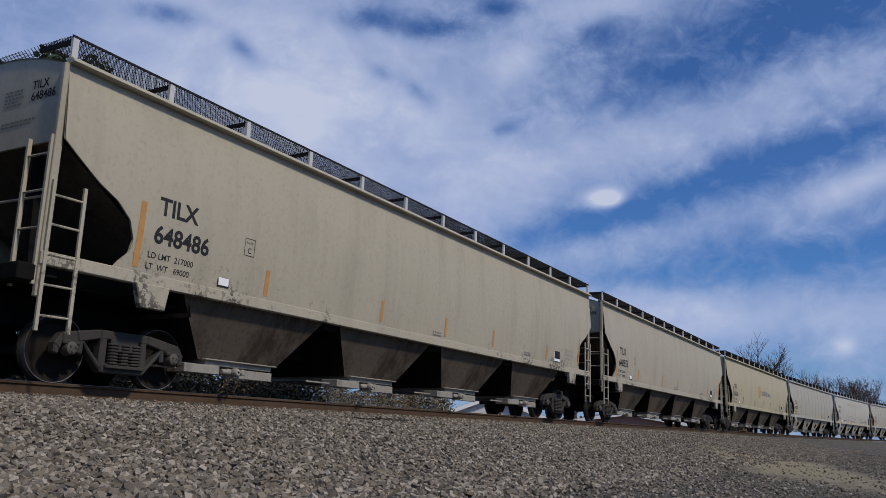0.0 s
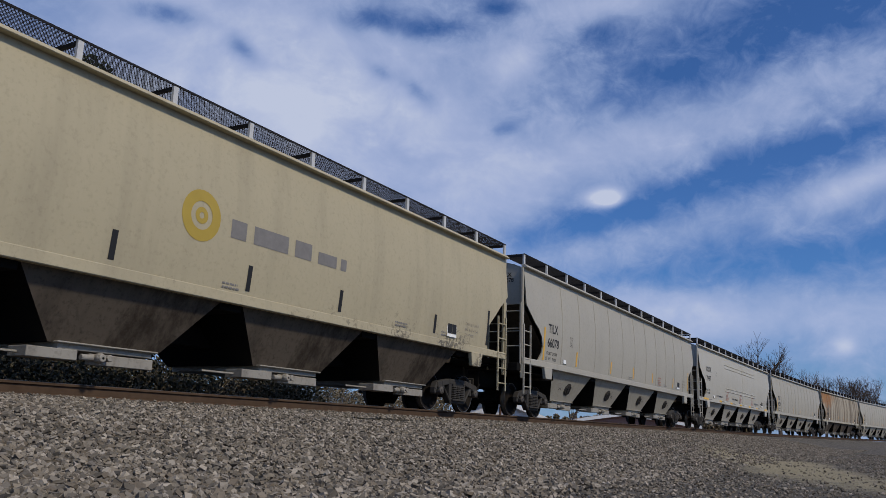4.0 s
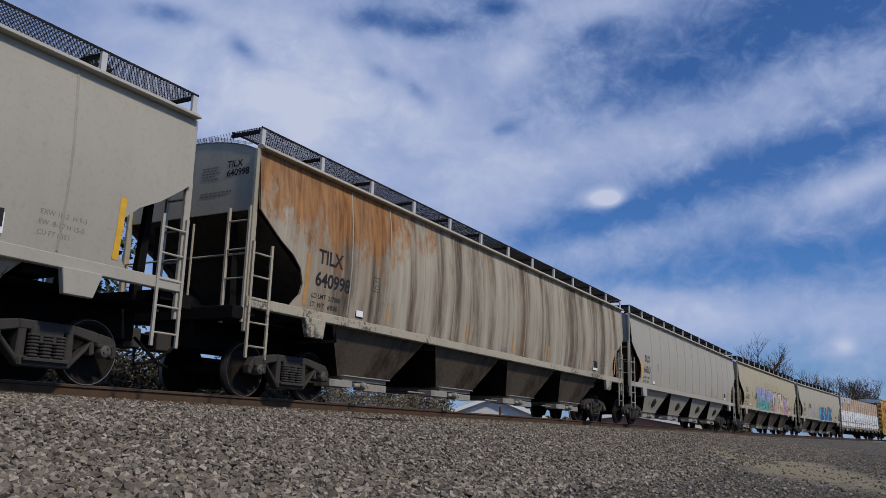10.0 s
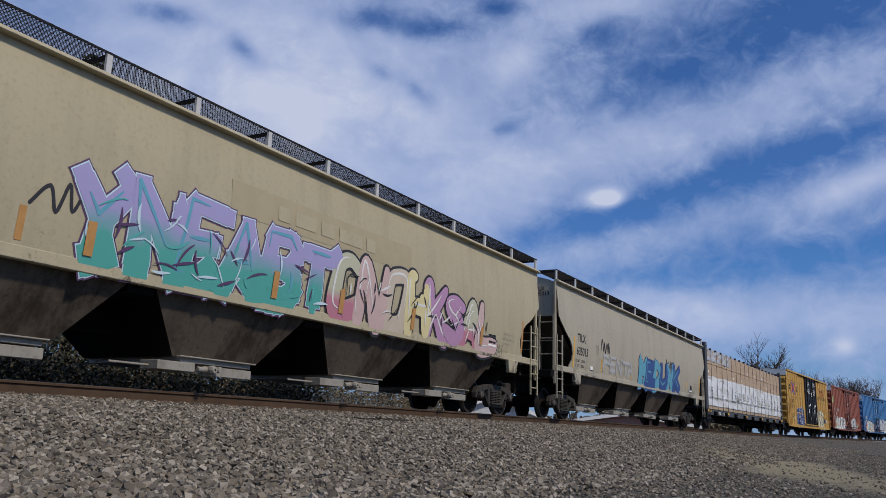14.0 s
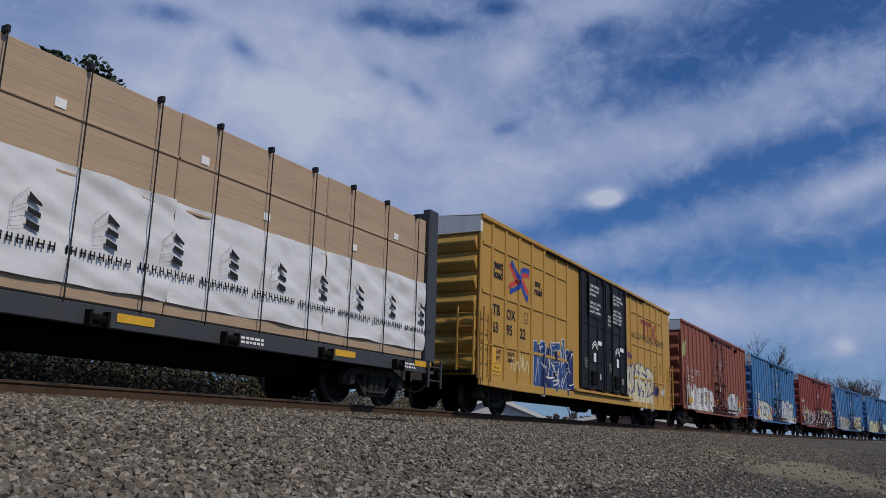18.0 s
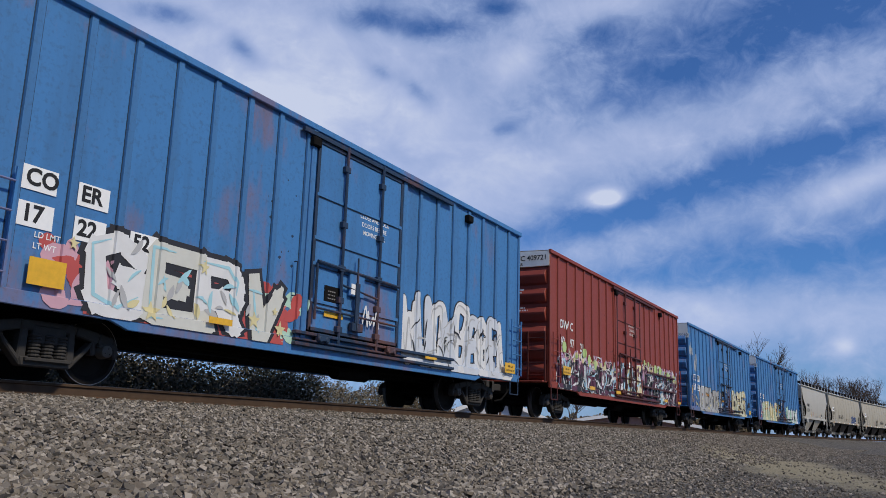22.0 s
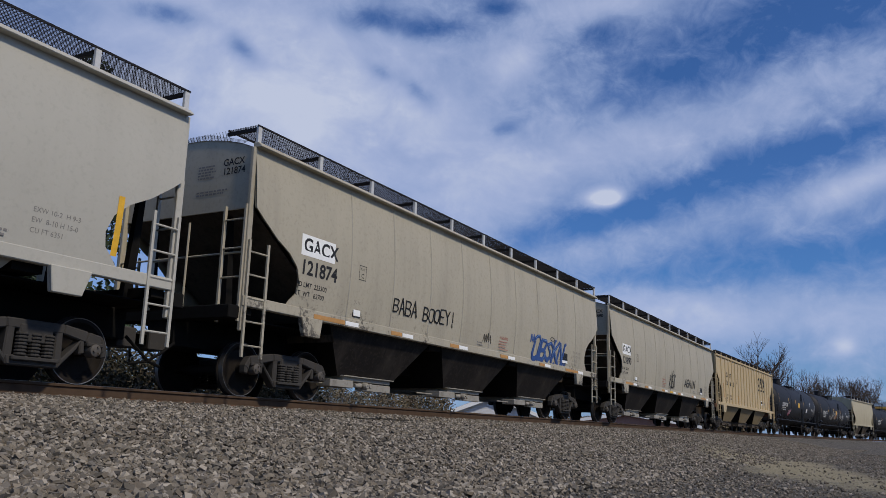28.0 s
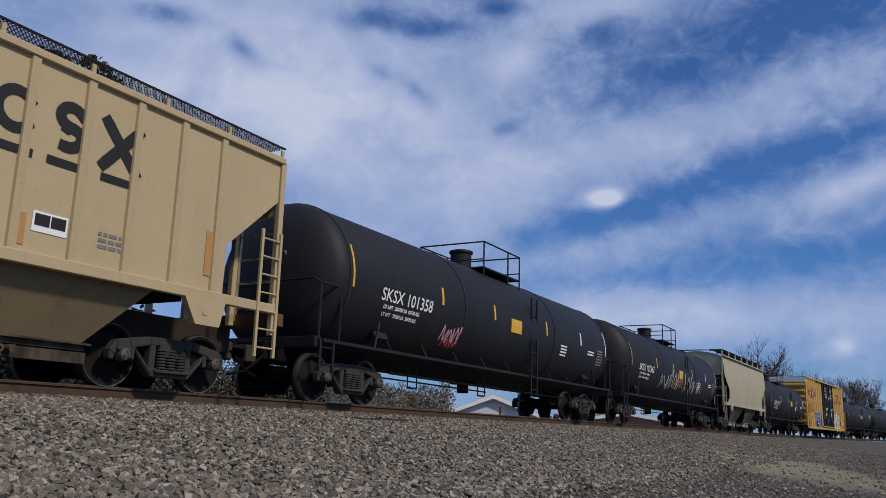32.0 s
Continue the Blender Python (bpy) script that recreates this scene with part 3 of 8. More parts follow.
def tread_shape():
    return Shape().lathe([(0.048, 0.4475), (0.05, 0.4575), (-0.045, 0.4605), (-0.05, 0.45)], (0, 0, 0), 40, "y")


def cap_shape():
    s = Shape().lathe([(0.0, 0.0), (0.0, 0.055), (0.02, 0.085), (0.10, 0.10), (0.16, 0.10)], (0, -1.17, 0), 16, "y")
    for k in range(3):
        a = k * math.tau / 3 + 0.4
        s.rod((0.045 * math.cos(a), -1.185, 0.045 * math.sin(a)), (0.045 * math.cos(a), -1.16, 0.045 * math.sin(a)), 0.016, 6)
    return s


def make_truck(car, x):
    """A two-axle truck: the bolster with its side frames, spring nests and turning wheelsets."""
    bolster = Shape().box(-0.24, 0.24, -1.12, 1.12, 0.46, 0.70).box(-0.30, 0.30, -0.35, 0.35, 0.55, 0.80)
    for k in (-1, 1):
        bolster.box(k * 0.30 - 0.05, k * 0.30 + 0.05, -0.95, 0.95, 0.40, 0.48)
    tr = part("truck", shared("truck", lambda: bolster, TRUCK, 0.02), car, pose(x, 0, 0), "dark cast steel two-axle truck")
    for k in (-1, 1):
        part("side_frame", shared("side_frame", side_frame_shape, TRUCK, 0.018), tr, pose(0, k * 1.02, 0))
        part("spring_nest", shared("spring_nest", spring_shape, TRUCK), tr, pose(0, k * 1.02 - 0.05, 0))
        part("spring_seat", shared("spring_seat", lambda: Shape().box(-0.33, 0.33, -0.12, 0.12, 0.235, 0.285), TRUCK, 0.01), tr, pose(0, k * 1.02 - 0.02, 0))
    for k in (-1, 1):
        w = part("wheelset", shared("wheelset", wheelset_shape, WHEEL, 0, True), tr)
        w.matrix_parent_inverse = pose(k * 0.889, 0, 0.457)
        w.matrix_basis = Matrix.Identity(4)
        WHEELSETS.append(w)
        for side in (-1, 1):
            part("wheel_tread", shared("wheel_tread", tread_shape, TREAD, 0, True), tr, pose(k * 0.889, side * 0.747, 0.457, 0, 0, 0 if side > 0 else 180))
        c = part("bearing_cap", shared("bearing_cap", cap_shape, CAP, 0, True), tr)
        c.matrix_parent_inverse = pose(k * 0.889, 0, 0.457)
        c.matrix_basis = Matrix.Identity(4)
        WHEELSETS.append(c)
        part("bearing_adapter", shared("bearing_adapter", lambda: Shape().box(-0.13, 0.13, -1.14, -0.92, 0.50, 0.56).box(-0.13, 0.13, 0.92, 1.14, 0.50, 0.56), TRUCK, 0.015), tr, pose(k * 0.889, 0, 0))
    return tr


def coupler(car, x, k):
    s = Shape().box(x, x + k * 0.75, -0.10, 0.10, 0.72, 0.92).box(x + k * 0.62, x + k * 0.98, -0.17, 0.17, 0.66, 0.98)
    put("coupler", s, TRUCK, car, bevel=0.02)
    hose = Shape()
    pts = [(x, -0.35, 0.80), (x + k * 0.25, -0.36, 0.62), (x + k * 0.5, -0.33, 0.46), (x + k * 0.8, -0.25, 0.40)]
    for a, b in zip(pts, pts[1:]):
        hose.rod(a, b, 0.025, 6)
    put("brake_hose", hose, UNDER, car)


def ladder(car, x0, x1, y, z0, z1, n, mat, name="ladder", across="x", stile=0.028):
    """Two stiles with rungs; across: the way in which it is wide. step: (height, depth) of a stirrup below it."""
    def at(u, v):
        return (u, y, v) if across == "x" else (y, u, v)
    s = Shape()
    for u in (x0, x1):
        a, b = at(u, z0), at(u, z1)
        s.box(a[0] - stile, a[0] + stile, a[1] - stile * 0.7, a[1] + stile * 0.7, a[2], b[2])
    ob = put(name, s, mat, car)
    rung = Shape().rod(at(x0, 0), at(x1, 0), 0.016, 6)
    me = rung.mesh("rung", mat)
    for i in range(n):
        z = z0 + (z1 - z0) * (i + 0.5) / n
        part("rung", me, ob, pose(0, 0, z))
    return ob


# ---------------------------------------------------------------- covered hopper
def hopper_half_width(z):
    """Curved sides: a little fuller at the waist than at sill and eave."""
    u = (z - 1.5) / 2.6
    return 1.515 + 0.11 * math.sin(math.pi * min(1, max(0, u * 0.9 + 0.08)))


def side_outline(L, cut):
    """The edge of the side sheet at one end: (z, x in from the end)."""
    if cut == "round":
        return [(4.10, 0.02), (3.55, 0.02), (3.05, 0.03), (2.90, 0.22), (2.70, 0.50), (2.62, 0.62), (2.45, 0.95), (2.25, 1.18), (2.00, 1.28), (1.80, 1.24), (1.66, 1.10), (1.56, 1.02)]
    return [(4.10, 0.02), (3.55, 0.02), (3.05, 0.03), (2.90, 0.22), (2.70, 0.50), (2.50, 0.72), (2.30, 0.95), (2.15, 1.12), (1.95, 1.20), (1.80, 1.18), (1.66, 1.10), (1.56, 1.05)]


def hopper_side_shape(L, cut):
    rows = []
    edge = side_outline(L, cut)
    n = max(8, int(L / 0.8))
    for z, inset in edge:
        y = hopper_half_width(z)
        rows.append([(inset + (L - 2 * inset) * i / n, -y, z) for i in range(n + 1)])
    s = Shape().sheet(rows)
    back = [[(x, y + 0.03, z) for x, y, z in r] for r in rows]
    s.sheet(back)
    return s


def hopper_roof_shape(L):
    rows = []
    for i in range(13):
        a = -1.0 + 2.0 * i / 12
        y = 1.50 * a
        z = 4.10 + 0.30 * math.cos(a * math.pi / 2) ** 0.8
        rows.append([(L * k / 8, y, z) for k in range(9)])
    return Shape().sheet(rows)


def hopper_end_shape():
    """End sheet above the slope, with an arched top."""
    top = [(-1.50 + 3.0 * i / 12, 4.10 + 0.30 * math.cos((-1 + i / 6) * math.pi / 2) ** 0.8) for i in range(13)]
    return Shape().prism([(-1.50, 3.06)] + top + [(1.50, 3.06)], 0.02, 0.06, "x")


def grating_shape(L):
    """Expanded-metal running boards along both eaves and across the ends, as crossed strips."""
    s = Shape()

    def strip(a, b, w):
        a, b = Vector(a), Vector(b)
        d = (b - a).normalized()
        n = Vector((-d.y, d.x, 0)) * w
        up = Vector((0, 0, 0.007))
        s.add([a - n, b - n, b + n, a + n], [(0, 1, 2, 3)])
        s.add([a - n, b - n, b - n + up, a - n + up], [(0, 1, 2, 3)])
    for y0, y1 in ((-1.52, -0.86), (0.86, 1.52)):
        w = y1 - y0
        k = -w
        while k < L:
            for sgn in (0, 1):
                xa, xb = (k, k + w) if sgn else (k + w, k)
                a, b = Vector((xa, y0, 4.49)), Vector((xb, y1, 4.49))
                lo, hi = sorted((a, b), key=lambda p: p.x)
                if hi.x <= 0 or lo.x >= L:
                    continue
                if lo.x < 0:
                    lo = lo + (hi - lo) * ((0 - lo.x) / (hi.x - lo.x))
                if hi.x > L:
                    hi = lo + (hi - lo) * ((L - lo.x) / (hi.x - lo.x))
                strip(lo, hi, 0.0042)
            k += 0.056
    for xa, xb in ((0.0, 0.6), (L - 0.6, L)):
        y = -0.86
        while y < 0.86:
            strip((xa, y, 4.49), (xb, y + 0.5, 4.49), 0.0042)
            strip((xb, y, 4.49), (xa, y + 0.5, 4.49), 0.0042)
            y += 0.07
    return s


def bay_rings(w):
    top, bot = w * 0.445, w * 0.235
    return [[(-top, -1.44, 1.45), (top, -1.44, 1.45), (top, 1.44, 1.45), (-top, 1.44, 1.45)],
            [(-bot, -1.02, 0.52), (bot, -1.02, 0.52), (bot, 1.02, 0.52), (-bot, 1.02, 0.52)]]


def bay_shape(w):
    """A sloping side of a hopper bay, with a stiffener along the top."""
    a, b = bay_rings(w)
    s = Shape().add([a[0], a[1], b[1], b[0]], [(0, 1, 2, 3)])
    return s.add([a[0], a[1], (a[1][0], -1.47, 1.45), (a[0][0], -1.47, 1.45), (a[0][0], -1.47, 1.40), (a[1][0], -1.47, 1.40)], [(0, 1, 2, 3), (3, 2, 5, 4)])


def slope_shape(w):
    """A slope of a bay that faces along the car."""
    a, b = bay_rings(w)
    return Shape().add([a[1], a[2], b[2], b[1]], [(0, 1, 2, 3)])


def finish_bay(bay, w, skin):
    part("bay_side", shared(("bay", round(w, 2)), lambda: bay_shape(w), skin), bay, pose(0, 0, 0, 0, 0, 180))
    # slopes and ridge near black: the shade between the bays is in the colour
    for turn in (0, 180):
        part("bay_slope", shared(("bay_slope", round(w, 2)), lambda: slope_shape(w), UNDER), bay, pose(0, 0, 0, 0, 0, turn), "slope sheet coloured black for deep shade")
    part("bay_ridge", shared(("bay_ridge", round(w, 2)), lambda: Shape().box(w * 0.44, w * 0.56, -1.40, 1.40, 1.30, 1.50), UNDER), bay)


def gate_shape(w):
    """A sliding outlet gate in its frame, with the pale operating housings at its ends and two capstans."""
    b = w * 0.25
    s = Shape().box(-b, b, -1.05, 1.05, 0.44, 0.535).box(-b - 0.06, b + 0.06, -1.12, -1.02, 0.515, 0.54)
    s.box(-b * 0.35, b + 0.05, -1.03, -0.95, 0.27, 0.42)
    s.box(-b - 0.48, -b * 0.65, -1.10, -0.72, 0.30, 0.44)
    s.rod((-b * 0.55, -1.06, 0.36), (-b * 0.25, -1.06, 0.36), 0.045, 8)
    s.lathe([(0.0, 0.02), (0.0, 0.055), (0.05, 0.075), (0.12, 0.075), (0.14, 0.05)], (-b * 0.22, -1.20, 0.36), 8, "y")
    s.rod((-b * 0.05, -1.18, 0.37), (-b * 0.05, -1.02, 0.37), 0.055, 6)
    return s.rod((-b - 1.2, -0.9, 0.36), (-b - 0.4, -0.9, 0.36), 0.02, 6)


def octagon_plate():
    """A bolted eight-sided access cover with a raised rim and clamp bars."""
    def ring(rx, rz):
        return [(rx * math.cos(radians(22.5 + 45 * k)), rz * math.sin(radians(22.5 + 45 * k))) for k in range(8)]
    s = Shape().prism(ring(0.27, 0.215), -0.012, 0.0).prism(ring(0.215, 0.165), -0.03, -0.012)
    for k in (-1, 1):
        s.rod((k * 0.08, -0.05, -0.12), (k * 0.08, -0.05, 0.12), 0.022, 8)
        s.box(k * 0.15 - 0.03, k * 0.15 + 0.03, -0.045, -0.03, 0.03, 0.08)
    return s.box(-0.15, 0.15, -0.05, -0.03, -0.035, -0.005).box(-0.15, 0.15, -0.05, -0.03, 0.05, 0.075)


def bay_face(z):
    """Distance of a bay's sloping side from the centre line."""
    return 1.44 - (1.45 - z) * 0.42 / 0.93


def make_hopper(name, label, s0, L, skin, bays, cut="round", seams=0, bay_skin=None, marks=None, tape=None, bay_count=4, plates=False, seam_mat=None, trim=None):
    """A curved-side covered hopper; its leading end is at local x = 0."""
    car = thing(name, label, "rail car", "cars of the freight train", m=pose(s0, TRACK_Y, 0))
    bay_skin = bay_skin or SOOT_SHADE
    trim = trim or skin
    part("side_sheet", shared(("hopper_side", L, cut), lambda: hopper_side_shape(L, cut), skin, 0, True), car)
    part("side_sheet", shared(("hopper_side", L, cut), lambda: hopper_side_shape(L, cut), skin, 0, True), car, pose(L, 0, 0, 0, 0, 180))
    part("roof", shared(("hopper_roof", L), lambda: hopper_roof_shape(L), skin, 0, True), car)
    for x, turn in ((0, 0), (L, 180)):
        end = pose(x, 0, 0, 0, 0, turn)
        part("end_sheet", shared("hopper_end", hopper_end_shape, trim), car, end)
        # slope sheet and end framing carry the overhang's shade in their dark colours
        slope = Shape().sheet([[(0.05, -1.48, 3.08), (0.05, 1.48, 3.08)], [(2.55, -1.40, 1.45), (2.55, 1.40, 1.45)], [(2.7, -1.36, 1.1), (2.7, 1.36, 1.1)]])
        part("slope_sheet", shared("hopper_slope", lambda: slope, SOOT_SHADE), car, end)
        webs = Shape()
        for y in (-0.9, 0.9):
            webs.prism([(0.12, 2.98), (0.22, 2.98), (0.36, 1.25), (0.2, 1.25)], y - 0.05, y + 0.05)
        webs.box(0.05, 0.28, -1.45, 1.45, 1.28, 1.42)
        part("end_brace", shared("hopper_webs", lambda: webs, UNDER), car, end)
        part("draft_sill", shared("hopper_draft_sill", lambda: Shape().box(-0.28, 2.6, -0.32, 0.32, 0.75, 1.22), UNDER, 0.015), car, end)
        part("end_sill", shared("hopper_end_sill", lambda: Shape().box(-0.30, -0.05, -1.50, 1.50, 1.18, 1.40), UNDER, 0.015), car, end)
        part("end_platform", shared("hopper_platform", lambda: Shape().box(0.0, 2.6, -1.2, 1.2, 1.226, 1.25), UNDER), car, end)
        for y in (-1.50, 1.50):
            post = Shape().box(-0.05, 0.06, y - 0.035, y + 0.035, 1.0, 4.10)
            part("corner_post", shared(("hopper_post", y), lambda: post, trim, 0.01), car, end)
    for k in (-1, 1):
        sill = Shape().box(-0.05, L + 0.05, k * 1.50 - 0.06, k * 1.50 + 0.06, 1.40, 1.575)
        part("side_sill", shared(("hopper_sill", L, k), lambda: sill, trim, 0.012), car)
        eave = Shape().prism([(k * 1.46, 4.10), (k * 1.655, 4.095), (k * 1.655, 4.115), (k * 1.575, 4.19), (k * 1.46, 4.19)], 0, L, "x")
        part("eave_angle", shared(("hopper_eave", L, k), lambda: eave, trim, 0.015), car)
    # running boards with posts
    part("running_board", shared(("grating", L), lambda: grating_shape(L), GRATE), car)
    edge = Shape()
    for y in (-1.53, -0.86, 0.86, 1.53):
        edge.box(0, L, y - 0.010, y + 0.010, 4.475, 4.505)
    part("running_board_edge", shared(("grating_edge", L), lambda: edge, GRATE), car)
    n = round(L / 1.68)
    pst = shared("board_post", lambda: Shape().box(-0.045, 0.045, -1.535, -1.49, 4.12, 4.495), GALV)
    brk = shared("board_bracket", lambda: Shape().box(-0.022, 0.022, -1.50, -0.80, 4.415, 4.475), GRATE)
    for i in range(n + 1):
        x = 0.06 + (L - 0.12) * i / n
        part("board_post", pst, car, pose(x, 0, 0))
        part("board_bracket", brk, car, pose(x, 0, 0))
    # bays
    first, last = 2.2, L - 2.2
    w = (last - first) / bay_count
    for i in range(bay_count):
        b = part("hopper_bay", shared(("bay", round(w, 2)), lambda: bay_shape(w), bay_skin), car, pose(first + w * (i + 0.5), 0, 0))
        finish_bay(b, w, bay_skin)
        part("outlet_gate", shared(("gate", round(w, 2)), lambda: gate_shape(w * 0.8), GATE, 0.008), b)
        if plates:
            part("access_plate", shared("octagon", octagon_plate, TRUCK), b, pose(0.1, -bay_face(0.92) - 0.003, 0.92, 24.3, 0, 0))
            for bx, bz, bw, rows in ((-0.15, 1.26, 0.5, 1), (0.0, 1.17, 0.2, 1), (-0.78, 1.06, 0.52, 3) if i == 0 else (0.42, 1.06, 0.45, 3)):
                bars(b, bx, bz, bw, rows, 0.028, GREY_MARK, -bay_face(bz) - 0.004, 24.3, gap=2.0)
            arc = Shape()
            brush(arc, [((-0.55 if i == 0 else 0.62) + 0.09 * math.cos(q * math.pi / 6), 0.86 + 0.06 * math.sin(q * math.pi / 6)) for q in range(7)], [0.011] * 7, 0.0)
            arc.v = [(u, -bay_face(w_) - 0.005, w_) for u, _, w_ in arc.v]
            put("arrow_mark", arc, DARK, b)
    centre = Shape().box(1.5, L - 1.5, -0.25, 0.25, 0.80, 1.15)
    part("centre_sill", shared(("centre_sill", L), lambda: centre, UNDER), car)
    # ladders, steps, brake gear
    for x, turn in ((0.0, 0), (L, 180)):
        s = 1 if turn == 0 else -1
        for y in (-1.56, 1.56):
            ladder(car, min(x, x + s * 0.46), max(x, x + s * 0.46), y, 0.58, 2.50, 5, trim, stile=0.024)
        ladder(car, -1.48, -1.02, x - s * 0.06, 1.15, 3.1, 4, trim, "end_ladder", "y")
        jack = Shape().prism([(1.40, 1.42), (2.02, 1.42), (1.96, 1.08), (1.52, 1.08)], -1.60, -1.50)
        part("jacking_pad", shared("jack_pad", lambda: jack, trim, 0.01), car, pose(x, 0, 0) if s > 0 else Matrix.Translation((x, 0, 0)) @ Matrix.Diagonal((-1, 1, 1, 1)))
        coupler(car, x - s * 0.28, -s)
    brace = Shape().rod((-0.02, -1.5, 2.3), (-0.02, 1.5, 2.3), 0.018).rod((-0.05, -0.2, 2.9), (-0.05, -0.2, 1.2), 0.02)
    put("hand_rail", brace, trim, car)
    wheel = Shape().lathe([(0, 0.26), (0.03, 0.28), (0, 0.30), (-0.03, 0.28), (0, 0.26)], (L + 0.10, 0.45, 2.4), 20, "x").rod((L + 0.1, 0.2, 2.4), (L + 0.1, 0.7, 2.4), 0.015).rod((L + 0.1, 0.45, 2.15), (L + 0.1, 0.45, 2.65), 0.015)
    put("brake_wheel", wheel, UNDER, car)
    for i in range(seams):
        x = 2.0 + (L - 3.4) * (i + 0.5) / seams
        zs = [1.60, 2.0, 2.5, 3.0, 3.5, 4.05]
        seam = Shape().sheet([[(x - 0.018, -hopper_half_width(z) - 0.004, z), (x, -hopper_half_width(z) - 0.016, z), (x + 0.018, -hopper_half_width(z) - 0.004, z)] for z in zs])
        put("weld_seam", seam, seam_mat or GREY_BAY, car)
    for x in (1.75, L - 1.75):
        make_truck(car, x)
    for tx, tz0, tz1 in tape or ():
        strip = Shape().sheet([[(tx + (z - tz0) * 0.0, -hopper_half_width(z) - 0.006, z), (tx + 0.10, -hopper_half_width(z) - 0.006, z)] for z in (tz0, (tz0 + tz1) / 2, tz1)])
        put("reflective_tape", strip, marks or YELLOW_TAPE, car, "yellow reflective tape")
    return car


def hopper_lettering(car, mark, number, size=0.36, x=1.66, z=2.45, limits=("217000", "69000"), end_text=True, plate="C", L=20.3, plate_at=(3.46, 2.20), drop=0.42):
    y = -1.632
    write(car, mark, x, z, size, DARK, y)
    write(car, number, x - 0.04, z - drop, size, DARK, y)
    if limits:
        write(car, "LD LMT  " + limits[0], x - 0.10, z - drop - 0.23, 0.125, DARK, y, 0.002)
        write(car, "LT  WT   " + limits[1], x - 0.11, z - drop - 0.39, 0.125, DARK, y, 0.002)
    if end_text:
        for words, zz in ((mark, 3.86), (number, 3.70)):
            part("lettering", text_mesh(words, 0.17, DARK, 0.003), car, pose(0.012, -0.80, zz, 90, 0, -90))
        bars(car, 0, 3.88, 0.42, 5, 0.030, GREY_MARK, 0, m=pose(0.014, -0.22, 0, 0, 0, -90))
        bars(car, 0, 3.42, 0.85, 2, 0.030, GREY_MARK, 0, m=pose(0.014, -0.22, 0, 0, 0, -90))
    if plate:
        px, pz = plate_at
        s = Shape()
        for a, b, c, d in ((0, 0.24, 0, 0.012), (0, 0.24, 0.278, 0.29), (0, 0.012, 0, 0.29), (0.228, 0.24, 0, 0.29)):
            s.add([(a, 0, c), (b, 0, c), (b, 0, d), (a, 0, d)], [(0, 1, 2, 3)])
        put("plate_box", s, DARK, car, m=pose(px, y, pz))
        write(car, plate, px + 0.075, pz + 0.045, 0.13, DARK, y, 0.001)
        write(car, "PLATE", px + 0.035, pz + 0.195, 0.055, DARK, y, 0.0)
    for bx, bz, bw, rows in ((5.82, 1.70, 0.88, 2), (L * 0.48, 1.68, 0.4, 2), (L * 0.73, 1.70, 0.5, 2), (L - 3.5, 1.72, 0.3, 2)):
        if bx > 0.4 * L:
            bars(car, bx, bz, bw, rows, 0.030, GREY_MARK, -hopper_half_width(bz) - 0.006, gap=2.0)
    # dimensions stencilled by the trailing end
    for k, words in enumerate(("EXW 10-2  H 9-3", "EW  8-10 H 15-0", "CU FT 6351")):
        write(car, words, L - 2.36, 2.02 - 0.13 * k, 0.095, GREY_MARK, y, 0.0)
    hx = L - 3.24
    for u0, u1, v0, v1, mat, name in ((0.0, 0.44, 1.66, 1.98, WHITE, "placard"), (0.02, 0.21, 1.74, 1.96, DARK, "placard_panel"), (0.23, 0.42, 1.74, 1.96, DARK, "placard_panel"), (0.02, 0.42, 1.68, 1.72, DARK, "placard_panel")):
        zc = -hopper_half_width((v0 + v1) / 2) - (0.006 if name == "placard" else 0.012)
        patch(car, hx + u0, hx + u1, v0, v1, mat, zc, name)
    patch(car, 2.97, 3.23, 1.62, 1.78, DARK, -1.566, "card_holder")
    patch(car, 2.99, 3.21, 1.64, 1.76, WHITE, -1.572, "card")


# ---------------------------------------------------------------- spray-painted letters
# each letter: strokes on a 4 wide, 6 high grid, as digit pairs
STROKES = {"!": "26-22 21-20"}
STROKES.update(A="00-26-40 12-32", B="00-06-36-45-33-03 33-42-41-30-00", C="45-26-05-01-20-41", D="00-06-26-44-42-20-00", E="46-06-00-40 03-33",
               F="00-06-46 03-33", G="45-26-05-01-20-41-43-23", H="00-06 40-46 03-43", I="20-26", J="36-31-20-01", K="00-06 46-02 13-40", L="06-00-40", M="00-06-23-46-40", N="00-06-40-46",
               O="10-01-05-16-36-45-41-30-10", P="00-06-36-45-43-33-03", R="00-06-36-45-43-33-03 23-40", S="45-26-05-14-33-41-20-01", T="06-46 26-20",
               U="06-01-20-41-46", V="06-20-46", W="06-10-24-30-46", X="00-46 06-40", Y="06-23-46 23-20", Z="06-46-00-40")


def ribbon(s, pts, w, y):
    """A brush stroke: a flat ribbon with rounded ends along points (x, z)."""
    p = [Vector((a, b)) for a, b in pts]
    for a, b in zip(p, p[1:]):
        d = b - a
        if d.length < 1e-6:
            continue
        d.normalize()
        n = Vector((-d.y, d.x)) * w
        s.add([(q.x, y, q.y) for q in (a - n, b - n, b + n, a + n)], [(0, 1, 2, 3)])
        y -= 0.00004
    for q in p:
        ring = [(q.x + w * math.cos(k * math.pi / 5), y, q.y + w * math.sin(k * math.pi / 5)) for k in range(10)]
        s.add(ring, [tuple(range(10))])
        y -= 0.00004


